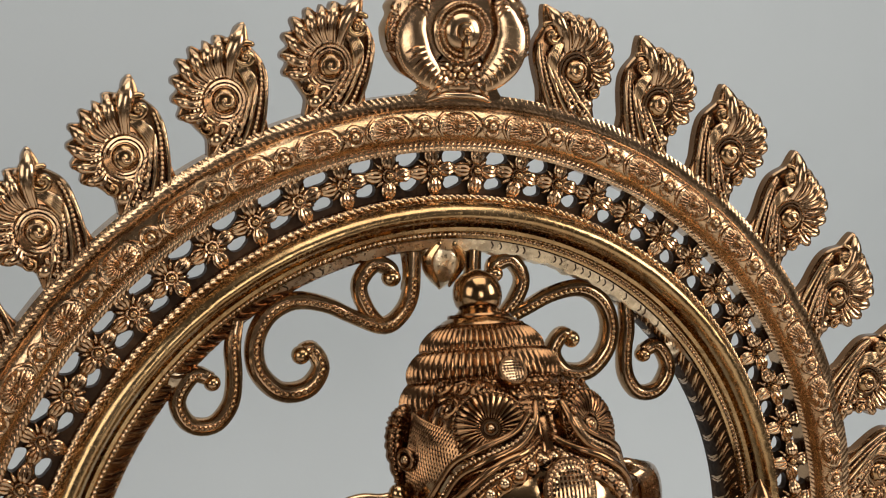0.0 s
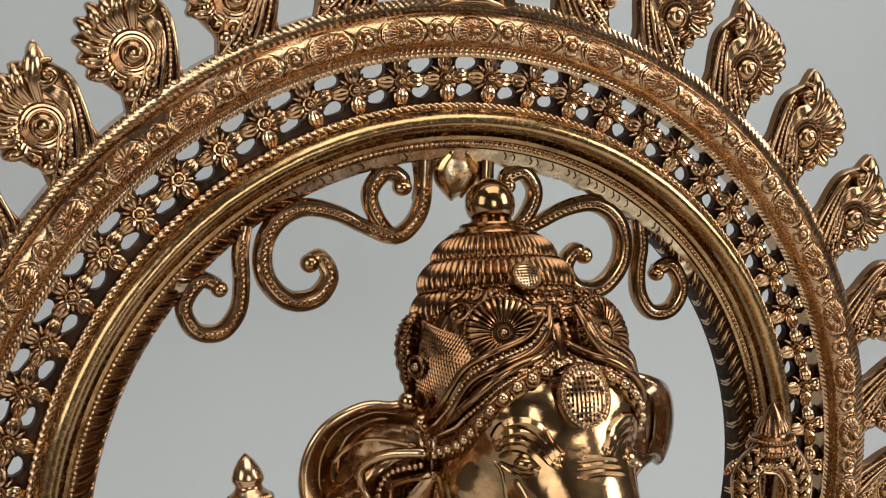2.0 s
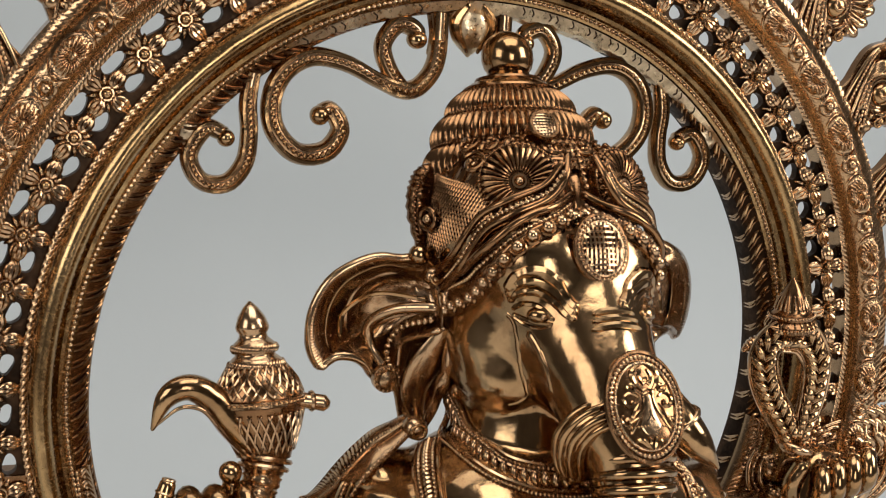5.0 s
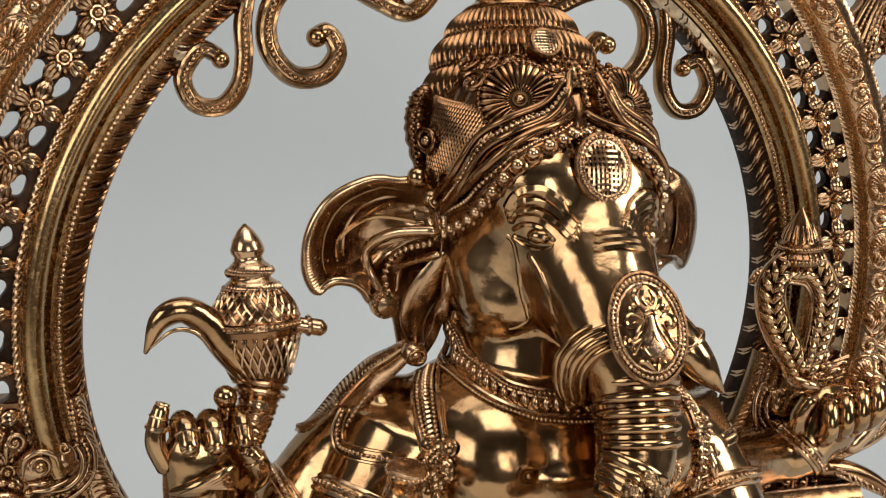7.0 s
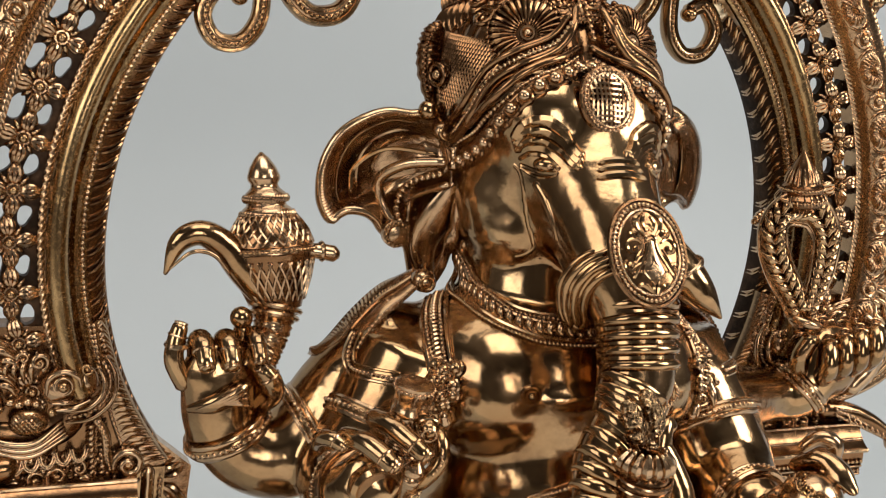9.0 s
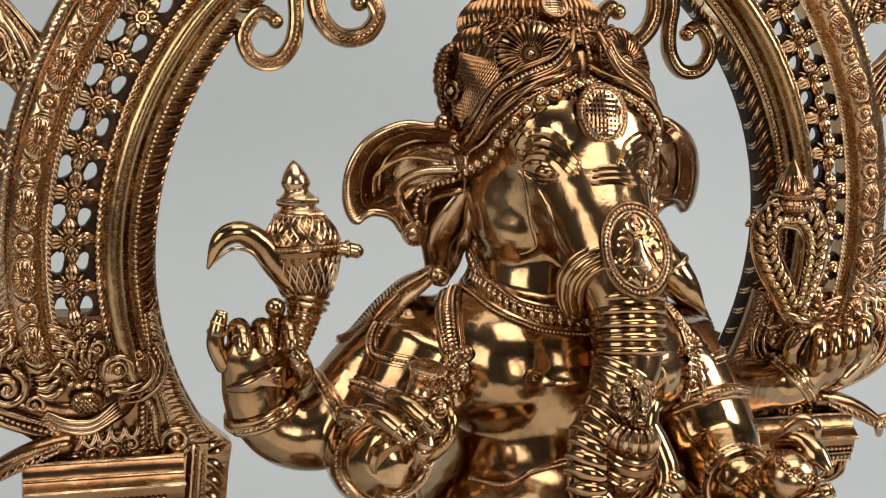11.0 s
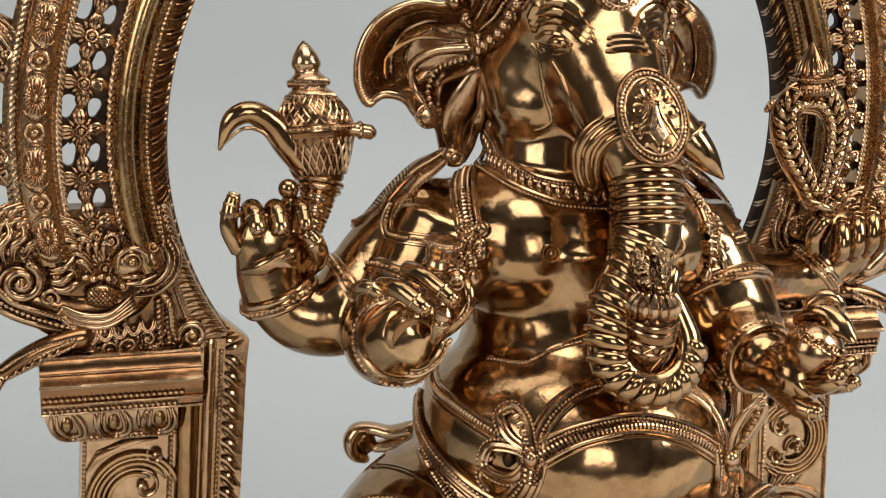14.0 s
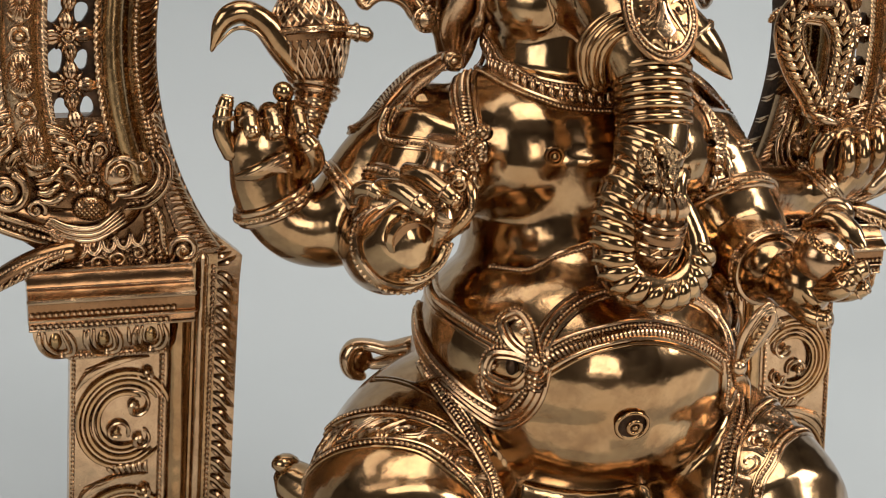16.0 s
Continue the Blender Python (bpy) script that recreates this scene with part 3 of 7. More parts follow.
    # curl at the inner shoulder, little curl below the tongues
    for cv, cu, r, t0, w in ((-.0225, .0378, .0072, 2.6, .0022), (.0105, .0140, .0036, .5, .0011)):
        sp = [P(cv + r * (1 - .15 * t) * math.cos(t0 - 1.25 * t), cu + r * (1 - .15 * t) * math.sin(t0 - 1.25 * t), -.0024 - .0006 * t) for t in np.linspace(0, 5.2, 20)]
        b.tube(sp, np.linspace(w * .7, w, 20), 0, n=7, per=2)
        b.ball(P(cv, cu, -.0030), (r * .42, .0030, r * .42), 0, 10, 7)
    b.ball(P(.0085, .0065, -.0015), (.0046, .0028, .0040), 1, 10, 7)
    return b.mesh("flame", BRONZES, 60)


FLAMES = {1: flame_mesh(1), -1: flame_mesh(-1)}
PLACES = {-1: (13.8, 24.8, 35.6, 46.0, 57.2, 68.6, 80.0, 91.4), 1: (14.4, 25.0, 35.7, 46.9, 58.6, 70.4, 82.0, 93.4)}
for sg in (-1, 1):
    for k, a in enumerate(PLACES[sg]):
        part("flame", FLAMES[sg], arch, m=LIFT @ Matrix.Translation(pol(0.2820, sg * a, 0.001)) @ Matrix.Rotation(radians(sg * a + (k * 29 % 7 - 3) * 0.5), 4, "Y") @ Matrix.Diagonal((1, 1, 1.02, 1)))

# the finial over the crown of the arch
b = Build()
side = [(0.024, -0.004), (0.019, 0.004), (0.023, 0.008), (0.032, 0.013), (0.0395, 0.024), (0.0415, 0.035), (0.0385, 0.042), (0.0395, 0.047), (0.034, 0.055), (0.032, 0.066), (0.022, 0.086), (0.008, 0.102)]
o, _ = spline([(x, 0, z) for x, z in side] + [(-x, 0, z) for x, z in side[::-1]], 1, 3, True)
c = np.array([0, 0.040])
b.grid([np.stack([(c + (o[:, [0, 2]] - c) * f)[:, 0], np.full(len(o), y), (c + (o[:, [0, 2]] - c) * f)[:, 1]], 1) for f, y in ((1.0, .0115), (1.0, .0), (.96, -.0020), (.7, -.0030), (.05, -.0030))], 1)
disc = Matrix.Translation((0, -0.0035, 0.034)) @ pose(0, 0, 0, 90)
b.lathe([(.0165, 0), (.0165, .0022), (.0152, .0034), (.0136, .0022), (.0122, .0034), (.0108, .0024), (.0100, .0040), (.0075, .0058), (.0046, .0064), (.0044, .0074), (.0020, .0086), (.0004, .0088)], disc, 1, 48)
for r, h in ((.0152, .0036), (.0122, .0036)):
    b.beads([tuple(disc @ Vector((r * math.cos(t), r * math.sin(t), h))) for t in np.linspace(0, 2 * math.pi, 40, endpoint=False)], .0011, .0022, 1, closed=True, per=2)
b.ring(tuple(disc @ Vector((0, 0, .0068))), .0044, .0009, mat=0)
b.ball(tuple(disc @ Vector((0, 0, .0078))), .0026, 0)
b.tube([(0, -.0110, .032), (0, -.0118, .026), (0, -.0100, .0195)], [.0014, .0021, .0010], 0)
for sg in (-1, 1):
    # swelling horns with engraved rings, ending in curls
    horn = [(sg * .0085, -.0030, .0045), (sg * .0180, -.0045, .0110), (sg * .0262, -.0052, .0210), (sg * .0285, -.0052, .0320), (sg * .0262, -.0050, .0410), (sg * .0225, -.0050, .0480), (sg * .0235, -.0050, .0550)]
    b.tube(horn, [.0040, .0080, .0100, .0092, .0066, .0042, .0028], 1, n=18, flat=.26)
    hp, hr = spline(horn, [.0030, .0058, .0072, .0070, .0052, .0036, .0026], 10)
    hd = np.gradient(hp, axis=0)
    hd /= np.linalg.norm(hd, axis=1)[:, None]
    hs = np.cross(hd, (0, 1, 0))
    for i in list(range(4, 24, 3)) + list(range(44, 58, 3)):
        w = hr[i] * 1.15
        b.tube([tuple(hp[i] - hs[i] * w + np.array([0, -.0006, 0])), tuple(hp[i] + hd[i] * .0018 + np.array([0, -hr[i] * .42, 0])), tuple(hp[i] + hs[i] * w + np.array([0, -.0006, 0]))], [.0004, .0009, .0004], 1, n=6, per=4)
    b.beads(hp[6:56] + hs[6:56] * (hr[6:56] * 1.2)[:, None] + np.array([0, -.0012, 0]), .0009, .0020, 1, per=1)
    sp = [(sg * (.0275 - (.0056 - .0008 * t) * math.cos(1.2 * t)), -.0045 - .0006 * t, .0535 + (.0056 - .0008 * t) * math.sin(1.2 * t)) for t in np.linspace(0, 5.4, 20)]
    b.tube(sp, np.linspace(.0017, .0010, 20), 0, n=7, per=2)
    b.beads([(sg * .0215, -.001, .0075), (sg * .0310, -.0022, .0145), (sg * .0378, -.0025, .0260), (sg * .0385, -.0022, .0370), (sg * .0345, -.0022, .0480)], .0014, .0030, 1)
    b.tube([(sg * .0235, .001, .0080), (sg * .0330, -.0005, .0140), (sg * .0402, -.0008, .0265), (sg * .0404, -.0005, .0365), (sg * .0372, -.0005, .0460)], .0012, 1, n=6)
    for k in range(6):
        z = .020 + .0042 * k
        b.tube([(sg * (.0352 + .0008 * math.sin(k)), -.0028, z), (sg * .0385, -.0032, z + .0024), (sg * (.0412 - .0004 * k), -.0010, z + .0030)], [.0004, .0010, .0005], 1, n=5, per=3)
    for k in range(5):
        b.tube([(sg * (.002 + .0048 * k), -.0025, .0535 - .0004 * k * k), (sg * (.0025 + .0056 * k), -.0062, .066), (sg * (.002 + .0046 * k), -.0015, .094 - .006 * k)], [.0014, .0026, .0008], 1 if k % 2 else 0, n=7)
    for k in range(4):
        b.tube([(sg * .0045, -.0032, .012), (sg * (.008 + .0015 * k), -.0052, .0165 - .0042 * k), (sg * (.0145 + .001 * k), -.0028, .0170 - .0060 * k)], [.0006, .0017, .0006], 1, n=6, per=4)
b.ball((0, -.0050, .0110), .0026, 0)
b.ball((0, .0002, .0120), (.0190, .0042, .0125), 1, 20, 10)
for x in (-.004, .0035):
    b.tube([(-.0235, .001, x - .001), (-.0120, -.0025, x + .0035), (0, -.0035, x + .0045), (.0120, -.0025, x + .0035), (.0235, .001, x - .001)], [.0010, .0019, .0021, .0019, .0010], 1, n=10)
for k in range(6):
    a = k * math.pi / 3
    b.tube([(.0024 * math.cos(a), -.0040, .011 + .0024 * math.sin(a)), (.0052 * math.cos(a), -.0056, .011 + .0044 * math.sin(a)), (.0082 * math.cos(a), -.0030, .011 + .0064 * math.sin(a))], [.0008, .0020, .0006], 1, n=7)
part("finial", b, arch, "vase-shaped bronze finial with a round boss", m=LIFT @ Matrix.Translation((0.002, 0, ZC + 0.282)))


def bead_scroll(b, path, r, thick=0.006, y=0.010):
    """A flat scroll of the tracery with a beaded channel on its face."""
    pts = [(x, y, z) for x, z in path]
    n = len(pts)
    rr = np.array(r) * np.ones(n)
    b.tube(pts, rr, 1, n=10, per=7, flat=1.1)
    q, w = spline(pts, rr, 7)
    for s in (-1, 1):
        d = np.gradient(q, axis=0)
        d /= np.linalg.norm(d, axis=1)[:, None]
        side = np.stack([-d[:, 2], 0 * d[:, 0], d[:, 0]], 1)
        b.tube((q + side * s * w[:, None] * 0.62 + np.array([0, -1, 0]) * w[:, None] * 0.85)[::3], (0.28 * w)[::3], 0, n=6, per=2)
    b.beads([tuple(p + np.array([0, -1.12, 0]) * k) for p, k in zip(q[4:-4:3], w[4:-4:3])], float(w.mean() * 0.30), float(w.mean() * 0.64), 0, per=2)


for sg in (-1, 1):
    b = Build()

    def S(*pts):
        return [(sg * (x + 0.0), z) for x, z in pts]

    # the long S with the big hook
    bead_scroll(b, S((0.018, 0.815), (0.0185, 0.792), (0.024, 0.780), (0.034, 0.774), (0.050, 0.779), (0.067, 0.787), (0.085, 0.790), (0.099, 0.783), (0.106, 0.769), (0.104, 0.753), (0.092, 0.741), (0.077, 0.742), (0.0695, 0.753), (0.0745, 0.763), (0.080, 0.762)),
                [0.0045, 0.0048, 0.0048, 0.005, 0.0042, 0.0045, 0.005, 0.0052, 0.0052, 0.0054, 0.0056, 0.0056, 0.0050, 0.0046, 0.0044])
    b.ball((sg * 0.081, 0.008, 0.7605), (0.0052, 0.006, 0.0052), 0)
    # the hook beside the pendant
    bead_scroll(b, S((0.034, 0.774), (0.044, 0.784), (0.0485, 0.797), (0.041, 0.808), (0.032, 0.806), (0.030, 0.801)), [0.003, 0.0044, 0.0046, 0.0048, 0.0048, 0.0044])
    b.ball((sg * 0.0305, 0.008, 0.8005), (0.0055, 0.006, 0.0050), 0)
    # the small hook by the moulding
    bead_scroll(b, S((0.115, 0.784), (0.118, 0.767), (0.117, 0.751), (0.119, 0.736), (0.128, 0.7255), (0.141, 0.727), (0.147, 0.740), (0.139, 0.753), (0.129, 0.750)), [0.0035, 0.0045, 0.0045, 0.0047, 0.0048, 0.0047, 0.0046, 0.0046, 0.0040])
    b.ball((sg * 0.129, 0.008, 0.7485), (0.0046, 0.006, 0.0046), 0)
    b.ball((sg * 0.149, 0.010, 0.752), (0.0080, 0.0055, 0.0085), 4, 7, 5)
    part("scroll", b, arch, m=Matrix.Translation((0, 0, 0.002)) @ LIFT)
b = Build()
b.tube([(0, 0.012, 0.824), (0, 0.010, 0.812), (0, 0.010, 0.803), (0, 0.012, 0.795)], [0.012, 0.0125, 0.010, 0.0015], 4, n=14, flat=0.5)
for sg in (-1, 1):
    b.tube([(sg * 0.004, 0.005, 0.822), (sg * 0.010, 0.006, 0.811), (sg * 0.003, 0.006, 0.797)], [0.002, 0.003, 0.001], 0, n=7)
    b.tube([(sg * 0.020, 0.012, 0.818), (sg * 0.019, 0.010, 0.806), (sg * 0.020, 0.012, 0.795)], [0.0045, 0.0042, 0.0035], 1, n=8)
part("pendant", b, arch, "rough filed bronze lotus-bud pendant", m=LIFT)
b = Build()
rows = []
for a in np.linspace(-32, 54, 110):
    w = (1.0 if a > -2 else 0.75) * min(1.0, (54 - a) / 22, (a + 32) / 10 + 0.15) * (1 + 0.10 * math.sin(a * 0.9) + 0.06 * math.sin(a * 2.3))
    rows.append([pol(0.2037, a, 0.0032), pol(0.2037 - 0.0064 * w, a, 0.0046), pol(0.2030 - 0.0072 * w, a, 0.0105), pol(0.204, a, 0.0175)])
b.grid(rows, 4)
for a in (-27, -22.5, -21, -16, -9, 7.5, 9, 12, 13.2, 16, 19, 20.2, 23, 24.5, 26, 28, 29.2, 31, 34, 37.5, 38.6, 42):
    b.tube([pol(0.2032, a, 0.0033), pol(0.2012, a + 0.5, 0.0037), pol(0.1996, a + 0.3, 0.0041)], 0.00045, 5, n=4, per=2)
part("filed_edge", b, arch, "bright filed strip under the arch", m=LIFT)


# pillars
def pillar(sg):
    p = new("pillar")
    p.parent = arch
    p.matrix_local = LOW

    def done(name, b):
        """Leans the piece outwards towards the foot, as the pillar does."""
        b.v = [v + np.stack([sg * 0.05 * (0.49 - v[:, 2]), 0 * v[:, 0], 0 * v[:, 0]], 1) for v in b.v]
        return part(name, b, p)

    def strip(name, x0, x1, z0, z1, y0, y1, mat):
        b = Build()
        b.plate([(sg * x0, z0), (sg * x1, z0), (sg * x1, z1), (sg * x0, z1)][::sg], y0, y1, mat)
        return done(name, b)

    # inner leaf border that rises into the flange of the arch
    b = Build()
    b.plate([(sg * x, z) for x, z in ((0.151, TABLE), (0.166, TABLE), (0.166, 0.49), (0.186, 0.53), (0.168, 0.512), (0.149, 0.496), (0.150, 0.48))][::-sg], 0.008, 0.020, 1)
    for z in np.arange(0.235, 0.487, 0.0105):
        b.tube([(sg * 0.1505, 0.0085, z), (sg * 0.1545, 0.0068, z + 0.0035), (sg * 0.1585, 0.0066, z + 0.0085), (sg * 0.1640, 0.0078, z + 0.0105)], [0.0008, 0.0019, 0.0018, 0.0008], 1, n=7, per=4)
        b.tube([(sg * 0.1545, 0.0082, z - 0.0020), (sg * 0.1600, 0.0070, z + 0.0030), (sg * 0.1640, 0.0078, z + 0.0070)], [0.0006, 0.0012, 0.0006], 1, n=6, per=4)
    for f in np.linspace(0.08, 0.92, 6):
        u, w = (0.1515 + 0.0165 * f, 0.4945 + 0.0155 * f), (0.1640 + 0.0190 * f, 0.4900 + 0.0360 * f)
        b.tube([(sg * u[0], 0.0082, u[1]), (sg * (0.6 * u[0] + 0.4 * w[0]), 0.0066, 0.6 * u[1] + 0.4 * w[1] - 0.0020), (sg * w[0], 0.0080, w[1] - 0.002)], [0.0007, 0.0017, 0.0008], 1, n=7, per=4)
    done("leaf_border", b)
    strip("frame", 0.1645, 0.179, TABLE, 0.500, 0.000, 0.018, 0)
    b = Build()
    b.beads([(sg * 0.1668, -0.0005, TABLE + 0.002), (sg * 0.1668, -0.0005, 0.494)], 0.0015, 0.0032, 1)
    done("beading", b)
    b = Build()
    b.tube([(sg * 0.1732, 0.000, TABLE), (sg * 0.1732, 0.000, 0.4985)], 0.0036, 1, n=10, smooth=False)
    done("fillet", b)
    b = Build()
    b.tube([(sg * 0.1845, 0.001, TABLE), (sg * 0.1845, 0.001, 0.476)], 0.0066, 0, n=16, smooth=False)
    done("round_moulding", b)
    strip("back_plate", 0.178, 0.199, TABLE, 0.480, 0.003, 0.018, 1)
    b = Build()
    b.beads([(sg * 0.1942, -0.001, TABLE + 0.002), (sg * 0.1942, -0.001, 0.462)], 0.0015, 0.0031, 1)
    done("beading", b)
    # panel with its scrolling leaf
    b = Build()
    b.plate([(sg * x, z) for x, z in ((0.196, TABLE), (0.2455, TABLE), (0.2455, 0.446), (0.196, 0.446))][::-sg], 0.001, 0.018, 1)
    for zc in (0.4045, 0.3325, 0.2605):
        # one great leaf scroll: nested arcs, curls inside it, a fan of leaves over it
        for k, r in enumerate((0.0258, 0.0232, 0.0206, 0.0176, 0.0146)):
            arc = [(sg * (0.2150 + r * 1.02 * math.cos(t)), -0.0004 - 0.0014 * math.sin(math.pi * (3.0 - t) / 5.4), zc + 1.12 * r * math.sin(t)) for t in np.linspace(3.0 - 0.2 * k, -2.4 + 0.1 * k, 16)]
            b.tube(arc, [0.0006] + [0.0015 if k % 2 == 0 else 0.0010] * 14 + [0.0006], 1 if k % 2 else 0, n=6, per=2)
        for cx, cz, r, t0, way in ((0.2085, 0.0080, 0.0090, 1.2, 1), (0.2195, -0.0070, 0.0075, 3.6, -1), (0.2060, -0.0130, 0.0060, 2.0, 1), (0.2030, 0.0270, 0.0050, 0.4, -1)):
            sp = [(sg * (cx + r * (1 - 0.15 * t) * math.cos(t0 + way * 1.2 * t)), -0.0010 - 0.0005 * t, zc + cz + r * (1 - 0.15 * t) * math.sin(t0 + way * 1.2 * t)) for t in np.linspace(0, 5.2, 18)]
            b.tube(sp, np.linspace(0.0010, 0.0016, 18), 1, n=7, per=2)
            b.ball((sg * cx, -0.0016, zc + cz), (0.0022, 0.0022, 0.0022), 0, 9, 6)
        for k in range(7):
            b.tube([(sg * (0.2430 - 0.0010 * k), 0.0004, zc + 0.0180 + 0.0022 * k), (sg * (0.2360 - 0.0030 * k), -0.0016, zc + 0.0290 + 0.0012 * k), (sg * (0.2270 - 0.0042 * k), 0.0002, zc + 0.0345 + 0.0004 * k)], [0.0006, 0.0016, 0.0005], 1, n=6, per=4)
            b.tube([(sg * (0.2010 + 0.0030 * k), 0.0002, zc - 0.0350), (sg * (0.2030 + 0.0034 * k), -0.0018, zc - 0.0290 + 0.0008 * (k % 2)), (sg * (0.2015 + 0.0038 * k), 0.0002, zc - 0.0225 - 0.0009 * k)], [0.0006, 0.0016, 0.0005], 1, n=6, per=4)
    b.beads([(sg * 0.2435, -0.0005, TABLE), (sg * 0.2435, -0.0005, 0.443)], 0.0012, 0.0028, 1)
    done("panel", b)
    # capital: bead row, ovolo of leaves, bead rows, smooth slab
    def run(profile, x0, x1, mat, name):
        b = Build()
        rows = []
        for x in (x0, x1):
            rows.append([(sg * x, y, z) for y, z in profile])
        b.grid(rows, mat)
        return part(name, b, p)

    ov = [(-0.002 - 0.013 * math.sin(t), 0.4470 + 0.0185 * (1 - math.cos(t))) for t in np.linspace(0, math.pi / 2, 8)]
    b = Build()
    rows = []
    for y, z in ov:
        xl = 0.249 + (-(y + 0.002)) * 1.45
        rows.append([(sg * 0.194, 0.018, z), (sg * 0.194, y, z)] + [(sg * (0.194 + (xl - 0.194) * f), y, z) for f in (0.3, 0.6, 1.0)] + [(sg * xl, 0.018, z)])
    b.grid(rows, 1)
    for x in (0.2045, 0.2285, 0.2525):
        lean = 0.10 * (x - 0.2045)
        for d, r in ((0.0, 0.0017), (0.0034, 0.0012)):
            w = 0.0090 - d
            b.tube([(sg * (x + e * w * f + lean * g), -0.002 - 0.0138 * math.sin(q) - 0.0006, 0.4470 + 0.0185 * (1 - math.cos(q))) for e, f, q, g in ((-1, 0.78, 1.55, 1), (-1, 1.0, 1.15, 0.6), (-1, 0.72, 0.62 + d * 60, 0.1), (0.0001, 0, 0.36 + d * 90, 0), (1, 0.72, 0.62 + d * 60, 0.1), (1, 1.0, 1.15, 0.6), (1, 0.78, 1.55, 1))], [0.0008] + [r] * 5 + [0.0008], 1, n=7, per=5)
        b.ball((sg * (x + lean * 0.7), -0.0105, 0.4600), (0.0046, 0.0060, 0.0068), 7, 14, 9)
    for x in (0.2165, 0.2405, 0.2640):
        b.tube([(sg * x, -0.0162, 0.4640), (sg * (x - 0.0005), -0.0140, 0.4570), (sg * (x - 0.0022), -0.0060, 0.4495)], [0.0007, 0.0015, 0.0006], 1, n=7, per=5)
    part("leaf_ovolo", b, p)
    for x0, x1, y, z, r in ((0.195, 0.2485, -0.0034, 0.4455, 0.0014), (0.194, 0.2690, -0.0165, 0.4688, 0.0015), (0.190, 0.2690, -0.0185, 0.4758, 0.0015)):
        b = Build()
        b.beads([(sg * x0, y, z), (sg * x1, y, z)], r, 0.0031, 1)
        part("beading", b, p)
    for x0, x1, y, z, r in ((0.195, 0.2485, -0.001, 0.4455, 0.0024), (0.1802, 0.2692, -0.0212, 0.4842, 0.0016), (0.1802, 0.2692, -0.0150, 0.4895, 0.0009), (0.1802, 0.2692, -0.0112, 0.4978, 0.0014), (0.1802, 0.2692, -0.0172, 0.4722, 0.0008), (0.1802, 0.2692, -0.0160, 0.4665, 0.0009)):
        b = Build()
        b.tube([(sg * x0, y, z), (sg * (x0 + x1) / 2, y - 0.0003, z + 0.0002), (sg * x1, y, z)], r, 1, n=8, smooth=False)
        part("fillet", b, p)
    run([(0.018, 0.463), (-0.014, 0.4655), (-0.016, 0.468), (-0.0155, 0.4715), (-0.0165, 0.4725), (-0.0178, 0.4775), (-0.0178, 0.4815), (-0.0215, 0.4830), (-0.0218, 0.4850), (-0.0195, 0.4862), (-0.0150, 0.4890), (-0.0115, 0.4940), (-0.0105, 0.4985), (0.018, 0.4990)], 0.180, 0.2695, 6, "cornice")
    return p


for sg in (-1, 1):
    pillar(sg)


